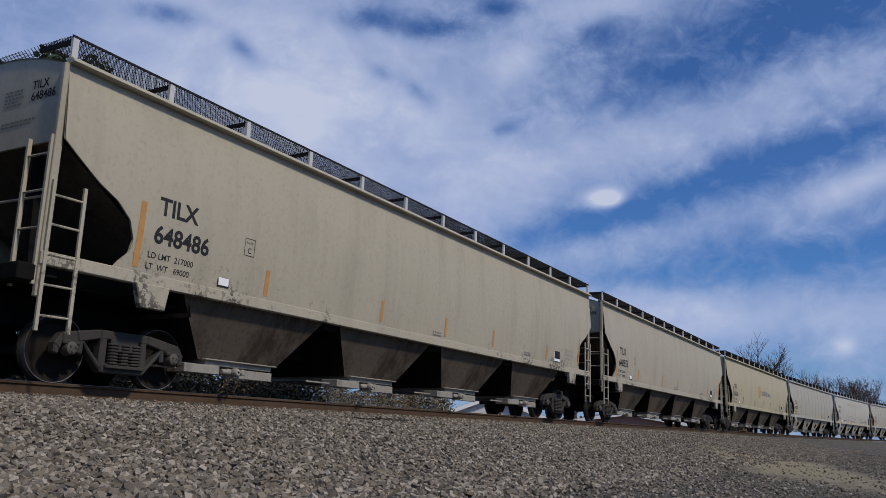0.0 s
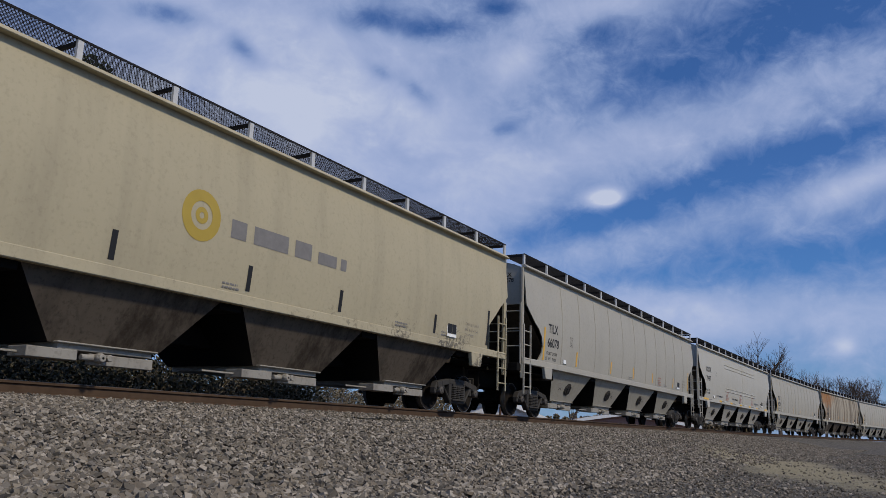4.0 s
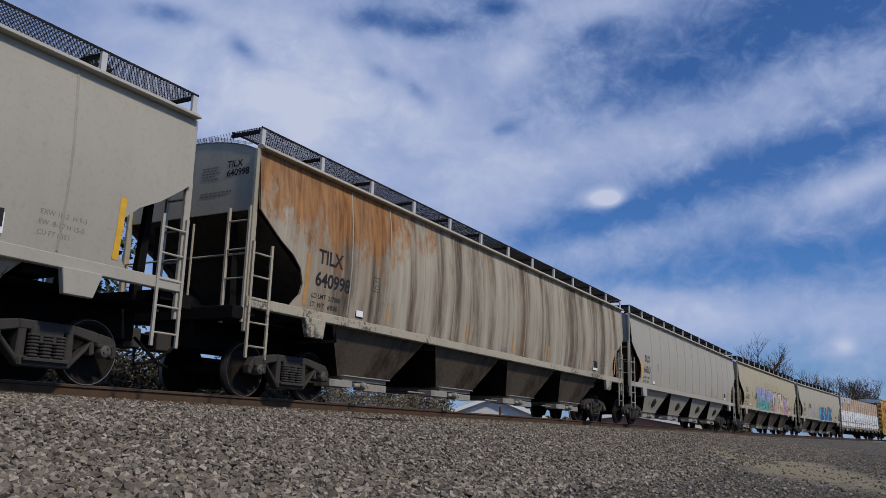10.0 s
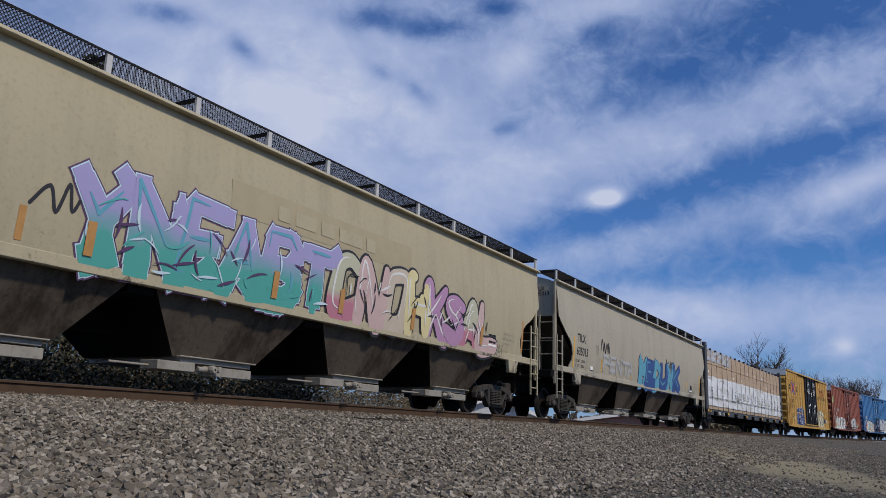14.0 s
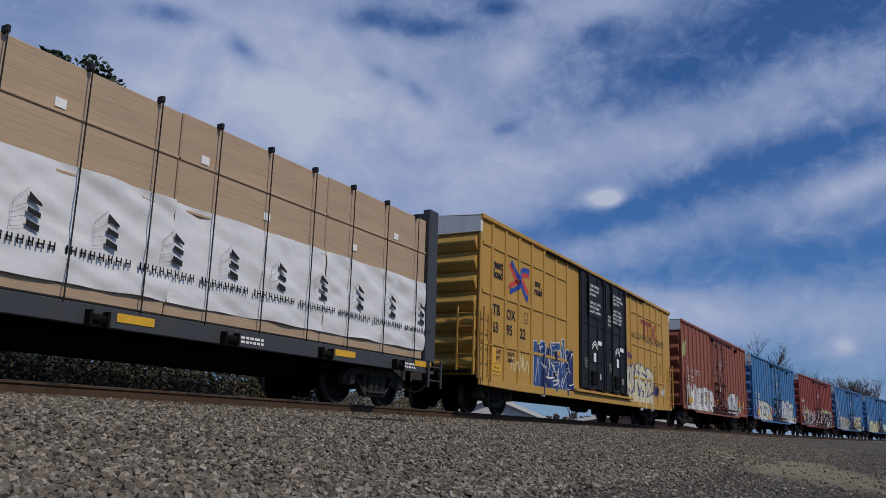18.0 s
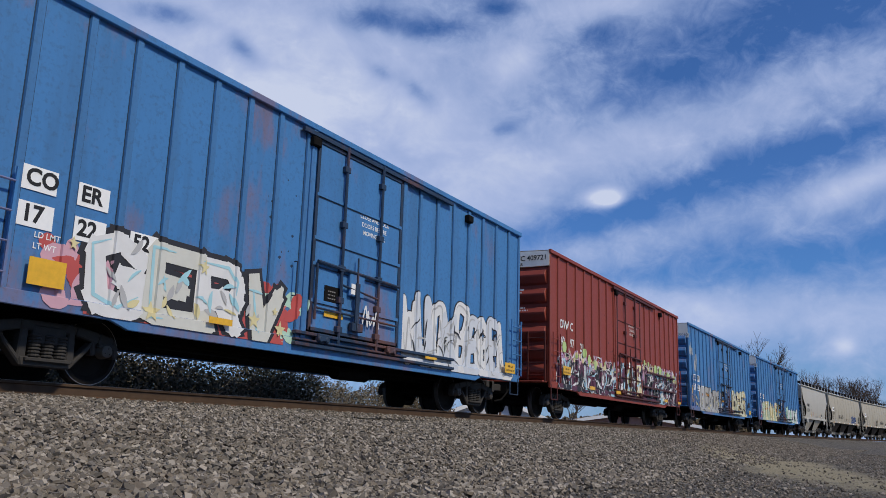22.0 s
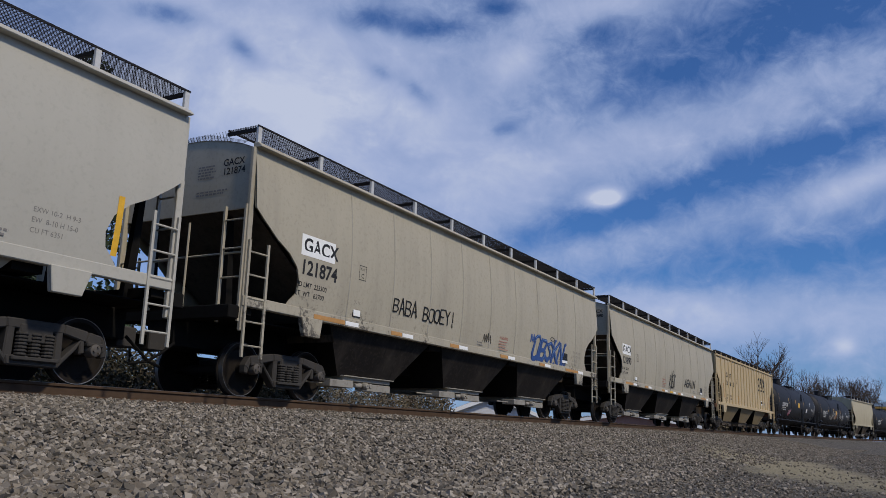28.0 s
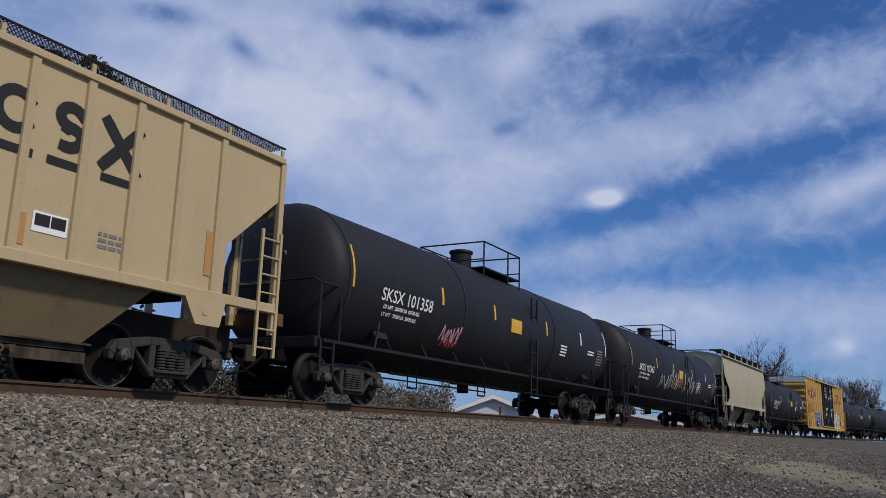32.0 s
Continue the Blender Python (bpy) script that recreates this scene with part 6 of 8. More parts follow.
def make_ribbed_hopper(s0, L=17.18):
    car = thing("hopper_car", "tan ribbed covered hopper car with black lettering", "rail car", "cars of the freight train", m=pose(s0, TRACK_Y, 0))
    zt, zb = 4.05, 1.50
    y = 1.50
    for k in (-1, 1):
        rows = [[(x, k * y, z) for x in np.linspace(a, L - a, 16)] for z, a in ((zt, 0), (3.37, 0), (3.02, 0.40), (2.67, 0.80), (2.32, 1.20), (1.90, 1.21), (zb, 1.22))]
        put("side_sheet", Shape().sheet(rows), TAN, car)
        put("side_sill", Shape().box(-0.05, L + 0.05, k * 1.52 - 0.05, k * 1.52 + 0.05, 1.36, 1.52), TAN, car, bevel=0.012)
        put("eave_angle", Shape().box(0, L, k * 1.52 - 0.05, k * 1.52 + 0.05, zt - 0.05, zt + 0.06), TAN, car, bevel=0.012)
    post = Shape().prism([(-0.07, -1.50), (-0.058, -1.545), (0.058, -1.545), (0.07, -1.50)], 1.50, 4.02, "z").mesh("side_post", TAN, 0.0)
    for x in [1.27] + [2.25 + 0.842 * i for i in range(17)]:
        part("side_post", post, car, pose(x, 0, 0))
    put("roof", hopper_roof_shape(L), TAN, car, smooth=True)
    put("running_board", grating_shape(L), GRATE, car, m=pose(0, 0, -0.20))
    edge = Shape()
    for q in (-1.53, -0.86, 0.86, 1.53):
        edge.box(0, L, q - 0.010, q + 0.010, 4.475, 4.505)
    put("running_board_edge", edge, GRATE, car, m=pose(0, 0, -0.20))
    pst = Shape().box(-0.03, 0.03, -1.535, -1.50, 4.06, 4.24).mesh("board_post", TAN)
    for i in range(14):
        part("board_post", pst, car, pose(0.06 + (L - 0.12) * i / 13, 0, 0))
    for x, turn in ((0, 0), (L, 180)):
        end = pose(x, 0, 0, 0, 0, turn)
        put("end_sheet", hopper_end_shape(), TAN, car, m=end)
        put("slope_sheet", Shape().sheet([[(0.05, -1.48, 3.40), (0.05, 1.48, 3.40)], [(2.3, -1.46, 1.45), (2.3, 1.46, 1.45)]]), shaded_brown, car, m=end)
        put("draft_sill", Shape().box(-0.28, 2.3, -0.32, 0.32, 0.75, 1.22), shaded_brown, car, m=end, bevel=0.012)
        put("end_sill", Shape().box(-0.3, -0.05, -1.5, 1.5, 1.18, 1.40), RUSTY, car, m=end, bevel=0.012)
        for q in (-1.5, -0.55, 0.55, 1.5):
            put("corner_post" if abs(q) > 1 else "end_post", Shape().box(-0.05, 0.07, q - 0.05, q + 0.05, 1.0 if abs(q) > 1 else 1.2, 4.05 if abs(q) > 1 else 3.3), TAN, car, m=end, bevel=0.01)
        s = 1 if turn == 0 else -1
        ladder(car, min(x, x + s * 0.46), max(x, x + s * 0.46), -1.57, 0.62, 2.75, 7, TAN)
        ladder(car, -1.48, -0.6, x - s * 0.06, 1.3, 3.0, 4, TAN, "end_ladder", "y")
        jack = Shape().prism([(1.20, 1.38), (2.05, 1.38), (1.80, 0.98), (1.30, 0.98)], -1.58, -1.48)
        jack.rod((1.62, -1.59, 1.2), (1.62, -1.57, 1.2), 0.075, 14)
        put("jacking_pad", jack, TAN, car, m=Matrix.Translation((x, 0, 0)) @ Matrix.Diagonal((s, 1, 1, 1)))
        coupler(car, x - s * 0.28, -s)
    w = (L - 4.4) / 3
    for i in range(3):
        b = put("hopper_bay", bay_shape(w), shaded_bay, car, m=pose(2.2 + w * (i + 0.5), 0, 0))
        finish_bay(b, w, shaded_bay)
        put("outlet_gate", gate_shape(w), SOOT_SHADE, b)
    put("centre_sill", Shape().box(1.5, L - 1.5, -0.25, 0.25, 0.8, 1.15), UNDER, car)
    for words, x, z in (("CS", 2.46, 3.00), ("XT", 3.34, 2.98), ("26", 2.50, 2.55), ("06", 3.36, 2.53), ("53", 4.19, 2.54)):
        write(car, words, x, z, 0.34, DARK, -1.508, 0.006)
    for words, x, z in (("LD LMT", 2.47, 1.94), ("LT WT", 2.47, 1.76), ("201600", 3.30, 1.92), ("61400", 3.36, 1.75)):
        write(car, words, x, z, 0.12, DARK, -1.508, 0.002)
    s = Shape()
    for a, b, c, d in ((0, 0.26, 0, 0.014), (0, 0.26, 0.286, 0.30), (0, 0.014, 0, 0.30), (0.246, 0.26, 0, 0.30)):
        s.add([(a, 0, c), (b, 0, c), (b, 0, d), (a, 0, d)], [(0, 1, 2, 3)])
    put("plate_box", s, DARK, car, m=pose(5.10, -1.508, 2.76))
    write(car, "C", 5.17, 2.81, 0.13, DARK, -1.508, 0.001)
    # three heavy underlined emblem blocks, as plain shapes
    for i, x in enumerate((11.90, 12.70, 13.52)):
        e = Shape()
        if i == 0:
            brush(e, [(x + 0.29 + 0.24 * math.cos(0.7 + 4.9 * k / 20), 3.25 + 0.24 * math.sin(0.7 + 4.9 * k / 20)) for k in range(21)], [0.07] * 21, -1.512)
        elif i == 1:
            bend = [(x + 0.27 + 0.17 * math.cos(0.5 + 4.2 * k / 12), 3.40 + 0.135 * math.sin(0.5 + 4.2 * k / 12)) for k in range(13)]
            bend += [(x + 0.27 - 0.17 * math.cos(1.2 + 4.0 * k / 12), 3.12 + 0.135 * math.sin(1.2 - 4.0 * k / 12 + 0.9)) for k in range(13)]
            brush(e, bend, [0.075] * 26, -1.512)
        else:
            # one heavy stroke and two half strokes that butt against it
            brush(e, [(x, 3.54), (x + 0.54, 2.94)], [0.085, 0.085], -1.512)
            brush(e, [(x + 0.54, 3.54), (x + 0.27, 3.24)], [0.085, 0.085], -1.5150)
            brush(e, [(x, 2.94), (x + 0.27, 3.24)], [0.085, 0.085], -1.5165)
        e.add([(x - 0.02, -1.512, 2.70), (x + 0.58, -1.512, 2.70), (x + 0.58, -1.512, 2.81), (x - 0.02, -1.512, 2.81)], [(0, 1, 2, 3)])
        put("emblem", e, DARK, car, "heavy black underlined emblem")
    for x, z0, z1 in ((1.62, 1.80, 2.60), (5.38, 1.62, 2.05), (7.12, 1.62, 2.05), (10.72, 1.6, 2.0), (12.28, 1.6, 2.0), (15.42, 1.75, 2.45)):
        patch(car, x + 0.1, x + 0.24, z0, z1, ORANGE_TAPE, -1.508, "reflective_tape")
    bars(car, 2.1, 1.72, 0.5, 2, 0.05, DARK, -1.508)
    bars(car, L - 3.6, 1.95, 0.5, 3, 0.05, GREY_MARK, -1.508)
    patch(car, 12.60, 13.10, 1.80, 2.06, WHITE, -1.508, "placard")
    patch(car, 12.63, 12.84, 1.88, 2.03, DARK, -1.513, "placard_panel")
    patch(car, 12.86, 13.07, 1.88, 2.03, DARK, -1.513, "placard_panel")
    part("lettering", text_mesh("CSXT", 0.20, DARK, 0.003), car, pose(0.012, -0.70, 3.72, 90, 0, -90))
    part("lettering", text_mesh("260653", 0.20, DARK, 0.003), car, pose(0.012, -0.64, 3.50, 90, 0, -90))
    for x in (1.75, L - 1.75):
        make_truck(car, x)
    return car


# ---------------------------------------------------------------- centre-beam flat car with wrapped lumber
def make_centrebeam(s0, L=23.11):
    car = thing("flat_car", "grey centre-beam flat car with tall end bulkheads", "rail car", "cars of the freight train", m=pose(s0, TRACK_Y, 0))
    frame_grey = paint("dark grey flat car enamel", (0.055, 0.060, 0.068), grime=0.3, streaks=0.3)
    put("deck", Shape().box(0, L, -1.45, 1.45, 0.92, 1.04), UNDER, car)
    for k in (-1, 1):
        put("side_sill", Shape().box(0, L, k * 1.46 - 0.04, k * 1.46 + 0.04, 0.74, 1.02), frame_grey, car, bevel=0.012)
    put("centre_sill", Shape().box(0, L, -0.35, 0.35, 0.45, 0.92), UNDER, car, bevel=0.02)
    beam = Shape().box(0.3, L - 0.3, -0.12, 0.12, 4.20, 4.36)
    for i in range(12):
        x = 0.6 + (L - 1.2) * i / 11
        beam.box(x - 0.08, x + 0.08, -0.10, 0.10, 1.0, 4.2)
    put("centre_beam", beam, frame_grey, car)
    for x, s in ((0, 1), (L, -1)):
        bulk = Shape().box(min(x + s * 0.26, x + s * 0.36), max(x + s * 0.26, x + s * 0.36), -1.35, 1.35, 0.95, 4.42)
        for y in (-1.40, 1.40):
            bulk.box(min(x, x + s * 0.39), max(x, x + s * 0.39), y - 0.10, y + 0.10, 0.8, 4.50)
        b = put("bulkhead", bulk, frame_grey, car, "dark grey steel end bulkhead", bevel=0.02)
        for z in (1.35, 1.85, 2.35, 2.85, 3.35, 3.85, 4.25):
            put("bulkhead_rib", Shape().prism([(x + s * 0.04, z - 0.04), (x + s * 0.04, z + 0.04), (x + s * 0.26, z + 0.06), (x + s * 0.26, z - 0.06)], -1.30, 1.30), frame_grey, b)
        ladder(car, min(x - s * 0.2, x + s * 0.35), max(x - s * 0.2, x + s * 0.35), -1.56, 0.45, 1.05, 2, frame_grey, "step")
        ladder(car, -1.45, -1.0, x - s * 0.03, 1.0, 2.9, 6, frame_grey, "end_ladder", "y")
        coupler(car, x - s * 0.22, -s)
        patch(car, min(x + s * 0.15, x + s * 0.85), max(x + s * 0.15, x + s * 0.85), 0.88, 1.00, YELLOW_TAPE, -1.508, "reflective_tape")
    for i in range(9):
        x = 1.6 + i * (L - 3.2) / 8
        put("winch", Shape().rod((x - 0.10, -1.56, 0.84), (x + 0.10, -1.56, 0.84), 0.06, 10).box(x - 0.16, x - 0.12, -1.62, -1.48, 0.74, 0.94).box(x + 0.12, x + 0.16, -1.62, -1.48, 0.74, 0.94), UNDER, car)
        if i % 2:
            patch(car, x + 0.35, x + 1.0, 0.84, 0.96, YELLOW_TAPE, -1.508, "reflective_tape")
        else:
            bars(car, x + 0.30 if i else 1.75, 0.88, 0.6, 2, 0.04, WHITE, -1.506)
    write(car, "NOKL", 2.50, 0.80, 0.21, WHITE, -1.506, 0.003)
    write(car, "736120", 3.66, 0.79, 0.21, WHITE, -1.506, 0.003)
    put("brake_rigging", Shape().rod((3, -0.8, 0.62), (L - 3, -0.8, 0.62), 0.025).rod((5, -1.0, 0.52), (12, -1.0, 0.50), 0.02).rod((12, -0.6, 0.5), (13, -0.6, 0.5), 0.15, 12), UNDER, car)
    for x in (1.75, L - 1.75):
        make_truck(car, x)
    return car


def lumber_material(name, rgb, wrap):
    m, nt, b = material(name)
    n1 = noise_at(nt, 1.3, 6, 0.6, (0.25, 1, 2.2))
    n2 = noise_at(nt, 9, 5, 0.6, (0.15, 1, 4))
    col = mix(nt, n1, tuple(c * 0.78 for c in rgb), tuple(min(1, c * 1.15) for c in rgb))
    if not wrap:
        col = mix(nt, math_node(nt, "MULTIPLY", ramp(nt, n2, [(0.45, (0, 0, 0)), (0.7, (1, 1, 1))]), 0.35), col, tuple(c * 0.55 for c in rgb))
    nt.links.new(col, b.inputs["Base Color"])
    b.inputs["Roughness"].default_value = 0.32 if wrap else 0.55
    bump(nt, b, noise_at(nt, 2.6, 4, 0.5, (1.0, 1, 0.8)) if wrap else n2, 0.45 if wrap else 0.3, 0.06 if wrap else 0.02)
    return m


LUMBER = lumber_material("kraft wrapped lumber", (0.50, 0.36, 0.23), False)
WRAP = lumber_material("white lumber wrap", (0.80, 0.80, 0.79), True)
CLEAR = lumber_material("grey plastic sheet", (0.50, 0.50, 0.50), True)


def crumpled(x0, x1, z0, z1, y, seed, amp=0.02, nx=14, nz=10):
    rnd = random.Random(seed)
    ph = [rnd.uniform(0, 9) for _ in range(4)]
    rows = []
    for j in range(nz + 1):
        row = []
        for i in range(nx + 1):
            u, v = i / nx, j / nz
            d = amp * (noise.noise(Vector((u * 5 + ph[0], v * 4 + ph[1], seed))) + 0.6 * noise.noise(Vector(((u + v) * 9 + ph[2], (u - v) * 3, seed))))
            d += amp * 0.9 * (0.35 - abs(noise.noise(Vector((u * 3.2 + v * 4.2 + ph[3], (u - v) * 0.9, seed * 1.7)))) * 1.5)
            d += amp * 0.6 * (0.3 - abs(noise.noise(Vector((u * 4.5 - v * 3.0 + ph[1], (u + v) * 1.1, seed * 2.3)))) * 1.5)
            edge = 0.02 * noise.noise(Vector((u * 4 + seed, 1.0, v))) if 0 < j < nz else 0.03 * noise.noise(Vector((u * 4 + seed, 5.0, v)))
            row.append((x0 + (x1 - x0) * u, y + d, z0 + (z1 - z0) * v + edge))
        rows.append(row)
    return Shape().sheet(rows)


LUMBER_THINGS = []


def make_lumber(s0, L=23.11):
    """Bundles of sawn timber in printed plastic wrap, a thing of its own for each stack along the car."""
    n = 6
    x0 = 0.42
    w = (L - 0.84) / n
    for i in range(n):
        a = x0 + w * i
        stack = thing("lumber_stack", "stack of sawn lumber in white printed wrap, strapped", "lumber", "lumber stacks on the flat car", m=pose(s0 + a, TRACK_Y, 0))
        for side in (-1, 1):
            y0, y1 = (-1.42, -0.16) if side < 0 else (0.16, 1.42)
            for z0, z1 in ((1.045, 1.84), (1.86, 2.66), (2.68, 3.44), (3.46, 4.17 + 0.02 * (i % 3))):
                put("bundle", Shape().box(0.01, w - 0.01, y0, y1, z0, z1), LUMBER, stack, "bundle of lumber in tan wrap", 0.02)
        put("printed_wrap", crumpled(0.0, w, 1.24, 2.78 + 0.03 * math.sin(i), -1.462, i + 3, 0.036, 56, 26), WRAP, stack, "creased white plastic wrap with dark print", smooth=True)
        if i < 2:
            top = crumpled(0.0, w if i == 0 else 1.95, 3.60, 4.24, -1.44, i + 40, 0.05, 40, 14)
            put("top_sheet", top, CLEAR, stack, "loose grey plastic sheet over the top", smooth=True)
        # seams of the wrap, one over each bundle, and pale tags
        for z in (2.67, 3.45):
            put("wrap_fold", Shape().prism([(-1.425, z - 0.03), (-1.445, z - 0.015), (-1.445, z + 0.015), (-1.425, z + 0.03)], 0.02, w - 0.02, "x"), LUMBER, stack)
        for k in range(2):
            u, v = (0.35 + 1.9 * k + 0.4 * i) % (w - 0.3), 2.95 + 0.55 * ((i + k) % 2)
            put("paper_tag", Shape().box(u, u + 0.17, -1.436, -1.424, v, v + 0.13), WHITE, stack, "white paper tag")
        # dark tree emblem and a bar of lettering in each panel
        prints = [1.145 + 1.222 * j for j in range(5)] + [6.905 + 1.19 * j for j in range(14)]
        for cx in [q - a for q in prints if a <= q < a + w]:
            e = Shape()
            zc = 1.79
            lift = lambda q, r: (cx + 1.12 * q, -1.503, zc + 1.12 * r)
            for r0, r1 in ((0.0, 0.13), (0.155, 0.27), (0.295, 0.44)):
                e.add([lift(0.03, r0 + 0.05), lift(0.20, r0), lift(0.20, min(r1 - 0.05, 0.33)), lift(0.03, r1)], [(0, 1, 2, 3)])
            put("printed_emblem", e, DARK, stack, "dark printed emblem")
            lines = Shape()
            for pts in (((-0.15, 0.0), (-0.15, 0.30)), ((-0.15, 0.30), (0.02, 0.47)), ((-0.15, 0.10), (0.02, 0.16)), ((-0.15, 0.20), (0.02, 0.30)), ((-0.15, 0.0), (0.02, 0.05))):
                brush(lines, [(cx + 1.12 * q, zc + 1.12 * r) for q, r in pts], [0.0028, 0.0028], -1.503)
            put("printed_lines", lines, GREY_MARK, stack)
            t = Shape()
            u = cx - 0.56
            for wd in (0.04, 0.11, 0.10, 0.10, 0.11, 0.09, 0.12, 0.11):
                for u0, u1, r0, r1 in ((0.0, 0.026, 0.0, 0.115), (wd * 0.85 - 0.022, wd * 0.85, 0.0, 0.115), (0.0, wd * 0.85, 0.045, 0.067)):
                    t.add([(u + u0, -1.503, 1.605 + r0), (u + u1, -1.503, 1.605 + r0), (u + u1, -1.503, 1.605 + r1), (u + u0, -1.503, 1.605 + r1)], [(0, 1, 2, 3)])
                u += wd * 1.12 + 0.028
            put("printed_bars", t, DARK, stack)
        for k in range(3):
            x = 0.75 + w * k / 3
            strap = Shape().box(x - 0.008, x + 0.008, -1.520, -1.504, 1.0, 4.22)
            put("strap", strap, DARK, stack)
            put("strap_corner", Shape().box(x - 0.03, x + 0.03, -1.525, -1.40, 4.15, 4.25), DARK, stack, bevel=0.01)
        LUMBER_THINGS.append((stack, s0, L, a))


# ---------------------------------------------------------------- trees, brush and buildings beyond the track
BARK = plain("grey bark", (0.11, 0.09, 0.075), 0.9)
TWIG = plain("brown twigs", (0.10, 0.075, 0.06), 0.9)


def leaf_material(name, a, b_, c):
    m, nt, b = material(name)
    geo = nt.nodes.new("ShaderNodeNewGeometry")
    nt.links.new(ramp(nt, geo.outputs["Random Per Island"], [(0.0, a), (0.5, b_), (1.0, c)]), b.inputs["Base Color"])
    b.inputs["Roughness"].default_value = 0.8
    return m


LEAF = leaf_material("olive foliage", (0.022, 0.024, 0.011), (0.050, 0.047, 0.024), (0.105, 0.080, 0.045))
PINE = leaf_material("dark evergreen foliage", (0.015, 0.03, 0.012), (0.03, 0.05, 0.02), (0.05, 0.07, 0.03))
DRY = leaf_material("dry brush", (0.10, 0.075, 0.045), (0.16, 0.125, 0.075), (0.22, 0.18, 0.11))


def grow(s, rnd, a, way, length, r, depth, twigs):
    """A limb that forks into thinner ones."""
    p, d = Vector(a), Vector(way).normalized()
    n = 3
    for i in range(n):
        q = p + d * (length / n)
        s.rod(p, q, r * (1 - 0.25 * i / n), 5 if depth > 2 else 3, r * (1 - 0.25 * (i + 1) / n))
        p = q
        d = (d + Vector((rnd.uniform(-1, 1), rnd.uniform(-1, 1), rnd.uniform(-0.3, 0.6))) * 0.16).normalized()
        if depth > 0 and i >= 1:
            side = Vector((rnd.uniform(-1, 1), rnd.uniform(-1, 1), rnd.uniform(0.0, 0.9))).normalized()
            grow(twigs if depth <= 2 else s, rnd, p, (d * 0.55 + side * 0.75), length * rnd.uniform(0.55, 0.8), r * 0.5, depth - 1, twigs)
    if depth > 0:
        for k in range(2):
            side = Vector((rnd.uniform(-1, 1), rnd.uniform(-1, 1), rnd.uniform(0.1, 0.9))).normalized()
            grow(twigs if depth <= 2 else s, rnd, p, (d * 0.7 + side * 0.6), length * rnd.uniform(0.6, 0.82), r * 0.58, depth - 1, twigs)


def bare_tree(x, y, z, height, seed, depth=5, label="bare winter tree with spreading grey branches"):
    rnd = random.Random(seed)
    ob = thing("tree", label, "tree", "bare trees beyond the track", m=pose(x, y, z))
    s, t = Shape(), Shape()
    grow(s, rnd, (0, 0, 0), (0.02, 0.02, 1), height * 0.34, height * 0.024, depth, t)
    put("trunk", s, BARK, ob)
    put("crown", t, TWIG, ob)


def clump(s, rnd, c, r, n, size):
    for _ in range(n):
        d = Vector((rnd.gauss(0, 1), rnd.gauss(0, 1), rnd.gauss(0, 1))).normalized() * r * rnd.uniform(0.35, 1.0)
        p = Vector(c) + Vector((d.x, d.y, d.z * 0.85))
        a = Vector((rnd.uniform(-1, 1), rnd.uniform(-1, 1), rnd.uniform(-1, 1))).normalized() * size
        b = a.cross(Vector((rnd.uniform(-1, 1), rnd.uniform(-1, 1), rnd.uniform(-1, 1)))).normalized() * size * 0.6
        s.add([p - a, p + b, p + a, p - b], [(0, 1, 2, 3)])


def leafy_bush(x, y, z, w, h, seed, mat, label, category="bush", clumps=30, leaves=150):
    rnd = random.Random(seed)
    ob = thing("bush", label, category, "brush beyond the track", m=pose(x, y, z))
    st, lf = Shape(), Shape()
    for _ in range(clumps):
        a = rnd.uniform(0, math.tau)
        q = math.sqrt(rnd.random())
        c = (w * 0.5 * q * math.cos(a), w * 0.4 * q * math.sin(a), h * rnd.uniform(0.15, 0.92) * (1 - 0.35 * q * q))
        clump(lf, rnd, c, 0.16 * (w + h) * rnd.uniform(0.6, 1.0), leaves, 0.035 + 0.006 * h)
        st.rod((c[0] * 0.2, c[1] * 0.2, 0), c, 0.03, 3, 0.008)
    put("stems", st, BARK, ob)
    put("leaves", lf, mat, ob)


def pine(x, y, z, h, seed):
    rnd = random.Random(seed)
    ob = thing("tree", "tall dark evergreen tree", "tree", "evergreen trees beyond the track", m=pose(x, y, z))
    tr, lf = Shape(), Shape()
    tr.rod((0, 0, 0), (0, 0, h * 0.95), h * 0.016, 8, 0.03)
    for i in range(46):
        u = 0.25 + 0.75 * i / 46
        a = rnd.uniform(0, math.tau)
        q = h * 0.20 * (1.08 - u) * rnd.uniform(0.6, 1.25) + 0.4
        tip = (q * math.cos(a), q * math.sin(a), h * u + rnd.uniform(-0.3, 0.5))
        tr.rod((0, 0, h * u - 0.3), tip, 0.05, 3, 0.015)
        for k in (0.5, 0.8, 1.0):
            clump(lf, rnd, (tip[0] * k, tip[1] * k, tip[2] - (1 - k) * 0.2), h * 0.045, 26, 0.20)
    put("trunk", tr, BARK, ob)
    put("crown", lf, PINE, ob)


